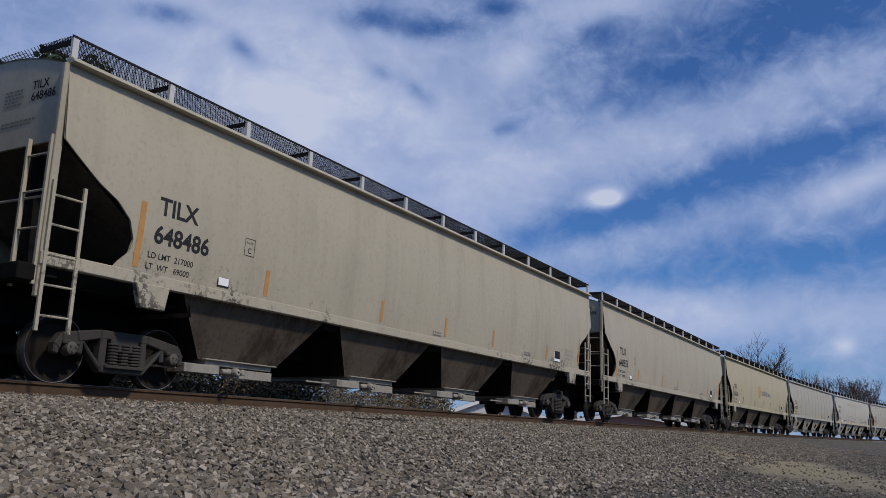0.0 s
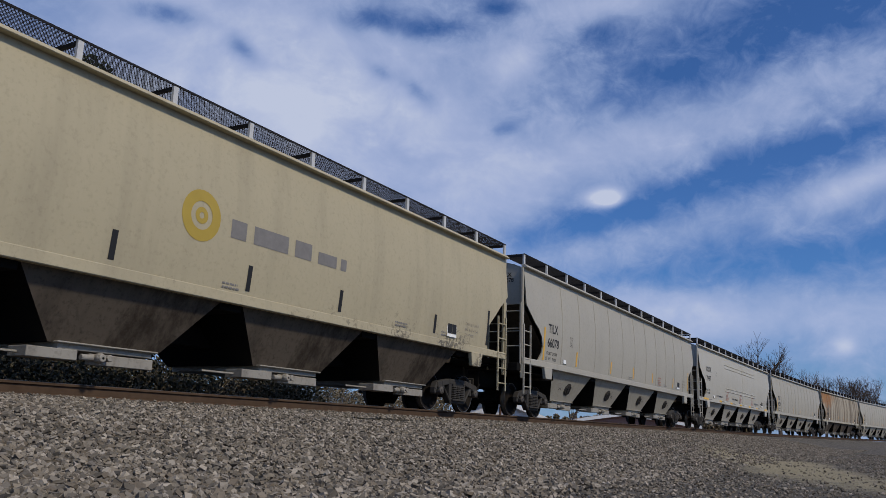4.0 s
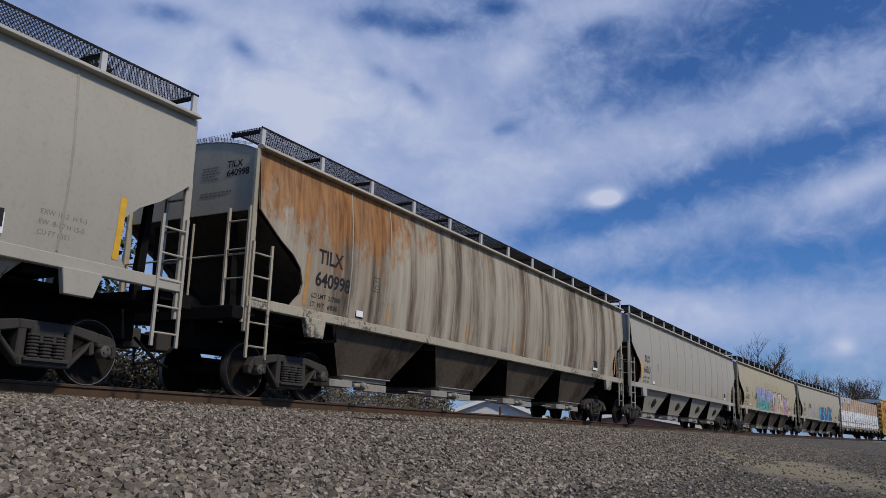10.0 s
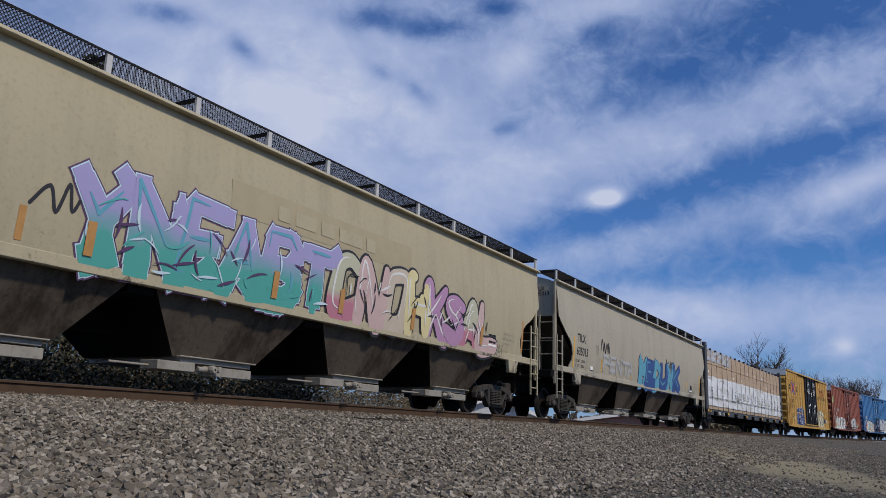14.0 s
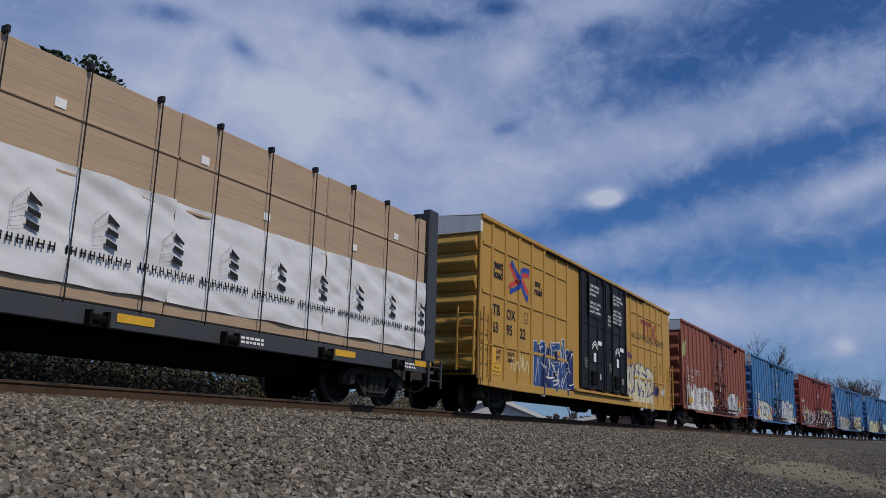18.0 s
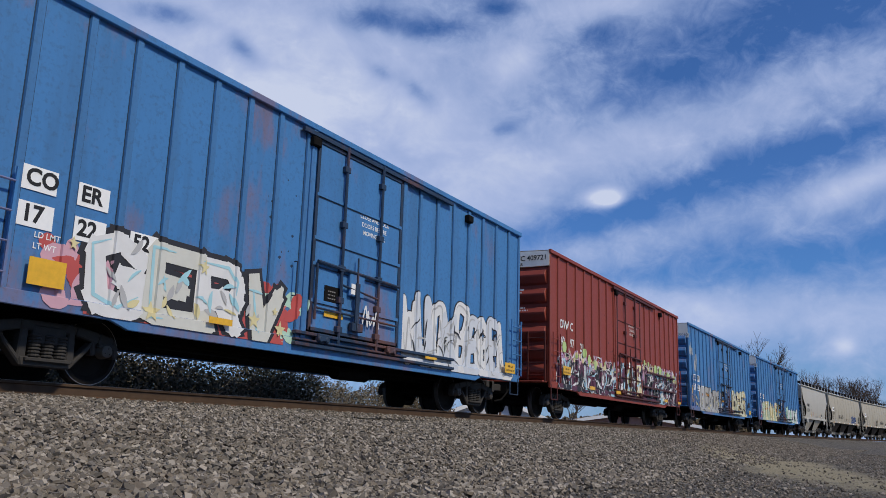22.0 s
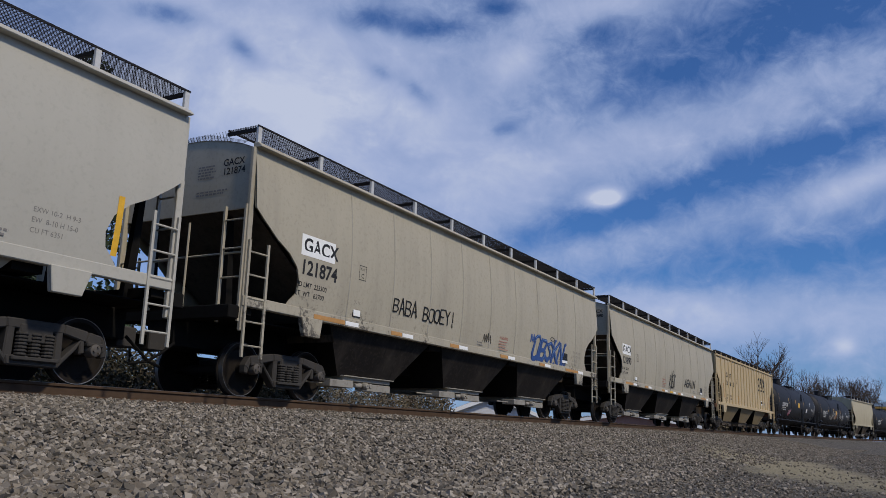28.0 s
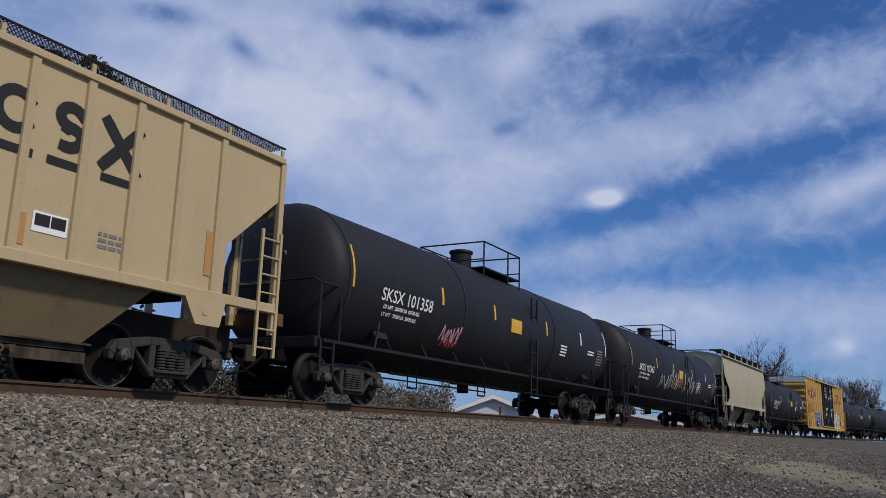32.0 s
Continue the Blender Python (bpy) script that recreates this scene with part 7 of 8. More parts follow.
def house(x, y, z, w, d, h, ridge, turn, wall, roof, label, porch=False):
    ob = thing("house", label, "house", "buildings beyond the track", m=pose(x, y, z, 0, 0, turn))
    put("wall", Shape().prism([(-w / 2, 0), (w / 2, 0), (w / 2, h), (0, h + ridge * 0.96), (-w / 2, h)], -d / 2, d / 2), wall, ob)
    r = Shape()
    for k in (-1, 1):
        r.prism([(0, h + ridge), (0, h + ridge + 0.12), (k * (w / 2 + 0.5), h - 0.25 + 0.05), (k * (w / 2 + 0.5), h - 0.35)], -d / 2 - 0.4, d / 2 + 0.4)
    put("roof", r, roof, ob)
    for k in (-0.28, 0.28):
        win = put("window", Shape().box(w * k - 0.5, w * k + 0.5, -d / 2 - 0.03, -d / 2 + 0.02, 0.9, 2.0), WHITE, ob)
        put("pane", Shape().box(w * k - 0.43, w * k + 0.43, -d / 2 - 0.04, -d / 2 - 0.03, 0.97, 1.93), UNDER, win)
    put("trim", Shape().prism([(-w / 2 - 0.5, h - 0.45), (-w / 2 - 0.5, h - 0.15), (0, h + ridge + 0.02), (w / 2 + 0.5, h - 0.15), (w / 2 + 0.5, h - 0.45), (0, h + ridge - 0.3)], -d / 2 - 0.45, -d / 2 - 0.40), WHITE, ob)
    return ob


def way_xy(px, dist):
    """A place on the far ground: bearing by the fraction across the view, metres from the viewpoint."""
    v = Vector(way_of(px / 1568, 0.14))
    return v.x / math.hypot(v.x, v.y) * dist, v.y / math.hypot(v.x, v.y) * dist


def make_beyond():
    for px, dist, h, seed in ((1318, 112, 11.3, 3), (1382, 145, 15.6, 11), (1440, 190, 15.0, 5), (1462, 210, 14.5, 31), (1490, 260, 17.5, 8), (1520, 350, 24.0, 21), (1540, 400, 26.0, 33)):
        x, y = way_xy(px, dist)
        bare_tree(x, y, -1.6, h, seed)
    for px, dist, h, seed in ((655, 70, 5.0, 41), (700, 62, 4.6, 42), (745, 66, 4.5, 43), (620, 75, 4.6, 44), (1010, 90, 6, 45)):
        x, y = way_xy(px, dist)
        bare_tree(x, y, -1.4, h, seed, 4, "small bare grey tree behind the track")
    for i, (px, dist, w, h, mat) in enumerate(((-60, 20, 5, 3.4, LEAF), (20, 20, 5, 3.2, LEAF), (95, 21, 5, 2.9, LEAF), (165, 22, 5, 2.8, LEAF), (235, 22, 5, 2.6, LEAF), (300, 22, 5, 2.6, LEAF), (345, 25, 5, 2.6, DRY), (385, 24, 5, 2.6, LEAF), (-20, 26, 6, 5.5, PINE), (60, 27, 6, 4.2, LEAF), (270, 28, 6, 2.7, DRY), (150, 27, 6, 3.0, DRY),
                                           (450, 25, 4.5, 2.6, LEAF), (505, 28, 4.0, 2.5, LEAF), (545, 40, 4.0, 2.2, DRY), (690, 48, 6, 2.4, DRY), (740, 50, 6, 2.6, DRY), (640, 52, 6, 2.2, DRY))):
        x, y = way_xy(px, dist)
        leafy_bush(x, y, -1.3, w, h, 60 + i, mat, "olive green evergreen bush" if mat is LEAF else "dry brown brush and weeds")
    for px, py, dist, seed in ((-70, 95, 36, 71), (22, 70, 40, 72), (-170, 110, 34, 73), (98, 96, 47, 75)):
        x, y = way_xy(px, dist)
        v = Vector(way_of(px / 1568, 1 - py / 882))
        pine(x, y, -1.4, dist * v.z / math.hypot(v.x, v.y) + 0.6, seed)
    rnd = random.Random(9)
    for name, lo, hi, near, far, z0, z1, mat, label, size in (("hedge", -160, 575, 25.5, 29.0, -1.0, 1.15, LEAF, "olive evergreen brush along the far side of the track", 0.036),
                                                        ("brush", 560, 800, 46.0, 54.0, -0.8, 1.75, DRY, "dry tan brush and weeds behind the track", 0.07),
                                                        ("brush", 930, 1330, 100.0, 118.0, -1.2, 1.5, DRY, "low dry brush far behind the track", 0.20)):
        s = Shape()
        px = lo
        while px < hi:
            x, y = way_xy(px, rnd.uniform(near, far))
            top = z1 * rnd.uniform(0.75, 1.25) + (1.6 * max(0.0, (60 - px) / 160) if name == "hedge" else 0.0)
            z = z0
            while z < top:
                clump(s, rnd, (x, y, z), 0.45, 150 if name == "hedge" else 60, size)
                z += 0.42
            px += 7 if name == "hedge" else 5
        thing(name, label, "brush", kind="stuff", data=s.mesh(name, mat))
    siding = plain("white siding", (0.66, 0.66, 0.66), 0.7, vary=0.06)
    brick = plain("pinkish brick", (0.34, 0.20, 0.16), 0.85)
    shingle = plain("pale grey shingles", (0.50, 0.50, 0.51), 0.85)
    x, y = way_xy(858, 75)
    house(x, y, -1.5, 9.0, 12.0, 2.2, 1.75, -58, siding, shingle, "white-gabled house with a pale grey roof")
    x, y = way_xy(1105, 95)
    house(x, y, -1.5, 14.0, 9.0, 2.4, 1.0, -70, brick, shingle, "low brick house with a pale roof")
    x, y = way_xy(885, 55)
    ob = thing("utility_post", "short brown wooden post", "post", m=pose(x, y, -1.4))
    put("pole", Shape().rod((0, 0, 0), (0, 0, 2.5), 0.09, 8, 0.08), RUSTY, ob)


# ---------------------------------------------------------------- the train, from its head
CARS = []


def add(car, s0, length):
    CARS.append((car, s0, length))
    return car


def warning(car, x, z):
    """A red heading over lines of small red writing."""
    write(car, "WARNING", x, z, 0.105, RED_MARK, -1.632, 0.002)
    bars(car, x - 0.04, z - 0.07, 0.55, 4, 0.022, RED_MARK, -hopper_half_width(z) - 0.006, gap=3.0)


def lay_on_hopper(car):
    conform(car, lambda x, z: hopper_half_width(z), levels=[1.5 + 0.16 * k for k in range(17)])


def make_train():
    y = -1.634
    o, w_ = ORANGE_TAPE, YELLOW_TAPE
    t_old = ((1.33, 1.63, 2.56), (4.04, 1.63, 2.06), (7.55, 1.65, 2.06), (10.24, 1.64, 2.06), (12.76, 1.65, 2.06), (16.36, 1.66, 2.08), (19.02, 1.66, 2.53))
    h = add(make_hopper("hopper_car", "dusty beige covered hopper car, smooth sided", -15.25, 20.25, GREY_OLD, 4, tape=t_old, marks=o), -15.25, 20.25)
    lay_on_hopper(h)
    h = add(make_hopper("hopper_car", "beige smooth-sided covered hopper car with sooty bays", 6.44, 20.25, GREY_OLD, 4, tape=t_old, marks=o), 6.44, 20.25)
    hopper_lettering(h, "TILX", "648486", L=20.25)
    tag(h, 7.2, 1.75, 1.6, 0.3, GREY_MARK, -1.60, 4, 6, 0.012)
    lay_on_hopper(h)
    h = add(make_hopper("hopper_car", "beige smooth-sided covered hopper car with streaked bays", 28.13, 20.25, GREY_OLD, 4, tape=t_old, marks=o), 28.13, 20.25)
    hopper_lettering(h, "TILX", "648555", limits=("216600", "69400"), L=20.25)
    lay_on_hopper(h)
    h = add(make_hopper("hopper_car", "cream covered hopper car with a faded company emblem", 49.76, 20.23, CREAM, 4, cut="plain", tape=t_old, marks=DARK), 49.76, 20.23)
    hopper_lettering(h, "TILX", "636364", limits=("217800", "68200"), L=20.23)
    ring = Shape().lathe([(0, 0.22), (0, 0.40)], (9.1, y, 2.62), 28, "y").lathe([(0, 0.05), (0, 0.13)], (9.1, y, 2.62), 20, "y")
    put("emblem", ring, spray("emblem gold", (0.42, 0.30, 0.05)), h, "round gold swirl emblem")
    bars(h, 9.75, 2.42, 2.2, 1, 0.30, GREY_MARK, y, name="emblem_bar")
    bars(h, 12.0, 2.42, 1.2, 1, 0.22, GREY_MARK, y, name="emblem_bar")
    t_new = ((1.33, 1.61, 2.57), (4.07, 1.63, 2.09), (7.56, 1.65, 2.07), (10.28, 1.65, 2.09), (12.97, 1.66, 2.07), (16.30, 1.66, 2.08), (19.04, 1.66, 2.52))
    lay_on_hopper(h)
    h = add(make_hopper("hopper_car", "grey covered hopper car with seamed sides and clean grey bays", 71.19, 20.32, GREY, 4, seams=11, bay_skin=GREY_BAY, tape=t_new, plates=True), 71.19, 20.32)
    hopper_lettering(h, "TILX", "66078", limits=("215000", "71000"), L=20.32)
    warning(h, 13.86, 1.90)
    lay_on_hopper(h)
    h = add(make_hopper("hopper_car", "pale grey covered hopper car with orange sill stripes", 93.01, 19.77, PALE, 4, seams=0, bay_skin=PALE_BAY, plates=True, tape=()), 93.01, 19.77)
    hopper_lettering(h, "AOKX", "79497", 0.37, 1.37, 2.92, limits=None, L=19.77, plate_at=(3.45, 2.75), drop=0.47)
    for words, x, z, size in (("LD LMT  217300", 1.29, 1.94, 0.13), ("LT  WT   68700", 1.27, 1.79, 0.13), ("DO NOT HAMMER ON CAR", 3.68, 1.72, 0.125), ("DO NOT HAMMER ON CAR", 7.58, 1.73, 0.125),
                              ("DO NOT HAMMER ON CAR", 13.98, 1.72, 0.125), ("EXTERIOR PAINT", 16.15, 1.80, 0.085)):
        write(h, words, x, z, size, DARK, y, 0.002)
    for x in (6.04, 9.64, 13.18):
        write(h, "WARNING", x, 2.04, 0.11, RED_MARK, y, 0.002)
        bars(h, x - 0.1, 1.97, 0.62, 7, 0.022, RED_MARK, -1.592, gap=2.6)
    for x, w in ((0.86, 1.02), (4.40, 0.55), (7.12, 0.56), (9.74, 0.58), (12.40, 0.56), (14.79, 0.55), (17.75, 1.0)):
        patch(h, x, x + w, 1.475, 1.565, w_, -1.566, "reflective_tape")
        bars(h, x + w + 0.12, 1.50, 0.85, 1, 0.05, GREY_MARK, -1.564)
    for z in (2.12, 2.28, 3.40, 3.58):
        zz = -hopper_half_width(z)
        put("side_bead", Shape().rod((5.8, zz, z), (14.2, zz, z), 0.022, 6), PALE, h)
    seam = Shape().sheet([[(10.48 + q, -hopper_half_width(z) - 0.004 - 0.012 * (q == 0), z) for q in (-0.02, 0, 0.02)] for z in (1.6, 2.0, 2.5, 3.0, 3.5, 4.05)])
    put("weld_seam", seam, PALE, h)
    lay_on_hopper(h)
    h = add(make_hopper("hopper_car", "grey covered hopper car with seamed sides and yellow tape", 114.16, 20.32, GREY, 4, seams=12, bay_skin=GREY_BAY, tape=t_new, plates=True), 114.16, 20.32)
    hopper_lettering(h, "TILX", "66214", limits=("215000", "71000"), L=20.25)
    lay_on_hopper(h)
    h = add(make_hopper("hopper_car", "rust-streaked brown and grey covered hopper car", 135.95, 20.11, RUSTED, 4, seams=12, trim=GREY_OLD, tape=t_old, marks=o), 135.95, 20.11)
    hopper_lettering(h, "TILX", "640998", limits=("217000", "69000"), L=20.0)
    lay_on_hopper(h)
    h = add(make_hopper("hopper_car", "grey covered hopper car with seamed sides and grey bays", 157.16, 20.32, GREY, 4, seams=12, bay_skin=GREY_BAY, tape=t_new, plates=True), 157.16, 20.32)
    hopper_lettering(h, "TILX", "66213", limits=("215000", "71000"), L=20.32)
    warning(h, 13.86, 1.90)
    lay_on_hopper(h)
    h = add(make_hopper("hopper_car", "cream covered hopper car with teal and pink graffiti", 178.91, 20.23, CREAM, 4, tape=t_old, marks=o), 178.91, 20.23)
    hopper_lettering(h, "TILX", "636520", limits=("217800", "68200"), L=20.23)
    graffiti(h, "YNEABT", 4.75, 1.52, 5.5, 1.30, [fade("teal to mauve", (0.08, 0.38, 0.33), (0.36, 0.33, 0.58), 1.75, 2.55)], spray("purple", (0.10, 0.05, 0.13)), y, 12, 0.19, 0.02, None, "teal and mauve graffiti", sp("cyan"), spray("ice", (0.55, 0.70, 0.78)), line=0.045)
    tag(h, 4.2, 2.05, 0.9, 0.5, sp("black"), y, 14, 3, 0.025)
    graffiti(h, "CNOHKSAL", 10.4, 1.52, 6.9, 1.25, [fade("pink to sage", (0.50, 0.20, 0.26), (0.50, 0.50, 0.36), 1.75, 2.15), spray("dusty rose", (0.58, 0.42, 0.40)), spray("sand pink", (0.56, 0.48, 0.38)), sp("cream"), sp("mauve"), sp("mauve")], sp("black"), y, 13, 0.17, 0.05, None, "pink and cream graffiti with black outline", sp("white"), None, True, 0.055, 0.6)
    for gx in (5.0, 8.7, 10.6, 13.2, 16.5):
        put("graffiti_tape", Shape().sheet([[(gx + q, y - 0.03, z) for q in (0.0, 0.14)] for z in (1.62, 1.85, 2.08)]), ORANGE_TAPE, h)
    flicks(h, 10.6, 17.0, 1.6, 2.3, [sp("black"), sp("white")], 46, y - 0.022, 18, (0.2, 0.5), 0.02)
    flicks(h, 4.9, 10.0, 1.6, 2.4, [spray("ice", (0.55, 0.70, 0.78)), spray("purple", (0.10, 0.05, 0.13)), sp("teal")], 40, y - 0.022, 19, (0.2, 0.5), 0.022)
    put("paint_patch", Shape().sheet([[(7.56 + 5.54 * a / 8, -1.634, 2.82 + 0.56 * c / 5) for a in range(9)] for c in range(6)]), spray("buff patch", (0.40, 0.34, 0.215)), h, "buff painted-over patch")
    bars(h, 8.7, 2.96, 3.2, 1, 0.26, CREAM, -1.642, name="emblem_bar")
    lay_on_hopper(h)
    h = add(make_hopper("hopper_car", "dusty grey covered hopper car with blue graffiti", 200.66, 20.25, GREY_OLD, 4, tape=t_new), 200.66, 20.25)
    hopper_lettering(h, "TILX", "635013", limits=("217800", "68200"), L=20.23)
    tag(h, 4.0, 2.3, 0.9, 0.4, DARK, y, 91, 4, 0.03)
    graffiti(h, "MEDUNK", 8.5, 1.55, 6.4, 1.0, [sp("cyan"), sp("blue")], sp("navy"), y, 15, 0.19, 0.06, None, "blue graffiti", sp("cyan"), None, False, 0.035)
    graffiti(h, "PENTA", 4.2, 1.7, 3.6, 0.6, [sp("silver")], sp("silver"), y, 16, 0.06)
    tag(h, 12.6, 2.2, 1.0, 0.6, DARK, y, 17, 4, 0.03)
    lay_on_hopper(h)
    add(make_centrebeam(221.93), 221.93, 23.11)
    make_lumber(221.93)
    add(make_tall_boxcar(247.19), 247.19, 18.86)
    b = add(make_boxcar("boxcar", "oxide brown boxcar with silver graffiti along the bottom", 268.28, 15.7, BROWN, BROWN_DOOR, end_words=()), 268.28, 15.7)
    for words, x, z in (("YK", 0.93, 2.60), ("R", 1.93, 2.58), ("202", 2.52, 2.58), ("73", 3.36, 2.56)):
        write(b, words, x, z, 0.36, sp("silver"), -1.62, name="stencil_lettering")
    for words, x, z in (("LD LMT", 0.95, 2.38), ("LT WT", 0.95, 2.22), ("214500", 1.85, 2.38), ("71500", 1.88, 2.22)):
        write(b, words, x, z, 0.15, WHITE, -1.53, 0.002)
    bars(b, 0.84, 2.08, 0.62, 8, 0.045, WHITE, -1.53)
    excess_plate(b, 0.80, 1.14)
    graffiti(b, "OWBETERS", 0.8, 0.90, 5.5, 1.12, [sp("silver"), sp("white")], sp("black"), -1.612, 21, 0.20, 0.05, sp("silver"), "silver graffiti with black outline", sp("white"), line=0.025)
    flicks(b, 5.4, 6.3, 0.95, 1.35, [sp("cream"), sp("silver")], 9, -1.612, 25)
    flicks(b, 10.0, 12.4, 0.95, 1.85, [sp("black"), sp("sky"), sp("silver")], 16, -1.626, 26, (0.2, 0.5), 0.05)
    tag(b, 13.1, 1.0, 0.7, 0.35, sp("mint"), -1.612, 27, 4, 0.03)
    tag(b, 13.9, 1.35, 1.0, 0.3, sp("silver"), -1.612, 28, 5, 0.02)
    graffiti(b, "IRZV", 9.8, 0.92, 2.9, 1.15, [sp("white"), sp("silver")], sp("black"), -1.612, 22, 0.22, 0.05, None, "white and silver graffiti", line=0.03)
    tag(b, 0.1, 3.2, 0.7, 0.9, sp("lime"), -1.612, 23, 4, 0.035)
    for x in (4.6, 12.9, 14.2):
        patch(b, x, x + 0.14, 1.35, 1.75, YELLOW_TAPE, -1.616, "reflective_tape")
    lay_on_boxcar(b)
    b = add(make_boxcar("boxcar", "faded blue boxcar with white and red graffiti", 286.12, 15.7, BLUE, end_words=(("COER 172252", -0.42, 4.34, 0.19, True),)), 286.12, 15.7)
    box_lettering(b, [("CO", 0.84, 2.36), ("ER", 1.64, 2.34), ("17", 0.84, 1.90), ("22", 1.64, 1.88), ("52", 2.54, 1.88)], DARK, 0.30, True)
    write(b, "LD LMT", 1.05, 1.72, 0.11, WHITE, -1.53, 0.001)
    write(b, "LT WT", 1.05, 1.58, 0.11, WHITE, -1.53, 0.001)
    patch(b, 0.98, 1.50, 1.12, 1.46, YELLOW_TAPE, -1.612, "reflective_tape")
    flicks(b, 1.2, 2.3, 0.95, 1.6, [sp("red"), sp("pink")], 22, -1.612, 35, (0.3, 0.7), 0.16)
    graffiti(b, "GERV", 1.95, 0.85, 3.8, 1.22, [sp("white"), spray("bone", (0.62, 0.62, 0.55))], sp("black"), -1.614, 31, 0.165, 0.04, [sp("red")], "white graffiti with thick black outline on red", spray("ice blue", (0.36, 0.62, 0.68)), line=0.085, spikes=0.3)
    flicks(b, 2.1, 5.2, 1.0, 1.9, [spray("ice blue", (0.36, 0.62, 0.68)), sp("silver"), sp("cream")], 26, -1.634, 36, (0.15, 0.35), 0.045)
    flicks(b, 5.3, 6.2, 0.9, 1.6, [sp("red"), spray("rose", (0.60, 0.18, 0.16)), sp("mint")], 16, -1.612, 37, (0.3, 0.6), 0.15)
    for sx, sz, sr in ((2.95, 1.05, 0.16), (3.9, 1.85, 0.13), (5.1, 1.2, 0.15), (5.75, 1.12, 0.15), (1.6, 1.75, 0.10), (5.6, 1.4, 0.08)):
        star(b, sx, sz, sr, sp("cream"), -1.642)
    patch(b, 4.0, 4.5, 1.02, 1.12, YELLOW_TAPE, -1.652, "reflective_tape")
    graffiti(b, "WUOKBEGEL", 9.7, 0.88, 5.3, 1.55, [sp("white"), spray("chalk", (0.60, 0.63, 0.66))], sp("black"), -1.612, 32, 0.24, 0.02, None, "chalky white graffiti with black outline", sp("silver"), None, True, 0.03, 0.3)
    flicks(b, 9.9, 14.6, 1.05, 1.9, [sp("black"), sp("silver")], 44, -1.634, 33, (0.2, 0.5), 0.022)
    tag(b, 8.05, 1.45, 0.55, 0.4, sp("white"), -1.655, 34, 4, 0.02)
    patch(b, 10.5, 11.0, 1.05, 1.15, YELLOW_TAPE, -1.652, "reflective_tape")
    excess_plate(b, 14.6, 1.05)
    lay_on_boxcar(b)
    b = add(make_boxcar("boxcar", "oxide red boxcar with pink, white and black graffiti", 304.06, 15.7, RED, end_words=(("DWC 409721", -0.20, 4.70, 0.22, False), ("EXCESS HEIGHT CAR", 0.55, 4.54, 0.13, False))), 304.06, 15.7)
    box_lettering(b, [("DW", 0.88, 2.74), ("C", 1.74, 2.74), ("40", 0.90, 2.22), ("97", 1.74, 2.22), ("21", 2.64, 2.17)], sp("white"), 0.36, y=-1.62, name="stencil_lettering")
    excess_plate(b, 0.85, 1.30)
    shades = [sp("black"), sp("plum"), sp("black"), sp("white"), sp("black"), spray("pale sky", (0.40, 0.62, 0.72)), sp("plum"), sp("white")]
    for x0, x1, seed in ((0.7, 6.4, 41), (9.6, 15.2, 44)):
        graffiti(b, "OBERSANKWE" if seed == 41 else "OWESBMRK", x0, 0.92, x1 - x0, 1.05 if seed == 41 else 1.35, [sp("plum"), sp("black"), sp("plum"), sp("black"), spray("pale sky", (0.40, 0.62, 0.72))], sp("white"), -1.612, seed, 0.21, 0.1, [sp("mauve"), sp("black")], "black, white and pale blue graffiti", sp("silver"), line=0.03)
        up = 0.28 if seed == 41 else 0.0
        flicks(b, x0, x1, 0.92, 1.95 - up, shades, 130, -1.634, seed + 1, (0.35, 0.9), 0.05)
        flicks(b, x0, x1, 1.85 - up, 2.3 - up, [sp("mauve"), sp("pink"), sp("white")], 60, -1.628, seed + 2, (0.25, 0.5), 0.06)
        dots(b, x0 + 0.3, x1 - 0.2, 2.45 - up, 2.05 - up, sp("lime"), 9, -1.645, seed + 3, (0.04, 0.20))
        dots(b, x0 + 0.2, x1, 2.30 - up, 1.95 - up, sp("cream"), 17, -1.640, seed + 4, (0.03, 0.11))
    graffiti(b, "ASIE", 6.7, 1.0, 2.6, 1.1, [sp("plum"), sp("cream")], sp("white"), -1.612, 43, 0.2, line=0.03)
    flicks(b, 6.6, 9.4, 0.95, 2.0, shades, 50, -1.634, 49, (0.25, 0.6), 0.07)
    for z0, x0, x1 in ((2.05, 10.2, 14.5), (1.45, 9.6, 14.6)):
        put("side_rail", Shape().box(x0, x1, -1.655, -1.60, z0 - 0.035, z0 + 0.035), HARDWARE[RED.name], b, bevel=0.008)
    for x in (3.2, 6.0, 12.6, 14.9):
        patch(b, x, x + 0.52, 0.98, 1.09, YELLOW_TAPE, -1.668, "reflective_tape")
    lay_on_boxcar(b)
    b = add(make_boxcar("boxcar", "faded blue boxcar with cream graffiti", 321.94, 15.7, BLUE, end_words=(("COER 172280", -0.42, 4.34, 0.19, True),)), 321.94, 15.7)
    box_lettering(b, [("CO", 0.84, 2.36), ("ER", 1.64, 2.34), ("17", 0.84, 1.90), ("22", 1.64, 1.88), ("80", 2.54, 1.88)], DARK, 0.30, True)
    tag(b, 0.15, 3.4, 0.55, 0.6, sp("silver"), -1.612, 51, 4, 0.03)
    tag(b, 1.1, 2.7, 0.4, 0.8, sp("silver"), -1.612, 52, 4, 0.03)
    graffiti(b, "BEATS", 2.1, 0.85, 4.5, 1.2, [sp("silver"), spray("warm grey", (0.40, 0.39, 0.36))], sp("black"), -1.612, 53, 0.19, 0.04, [sp("orange"), sp("silver")], "silver graffiti with dark outline", line=0.03)
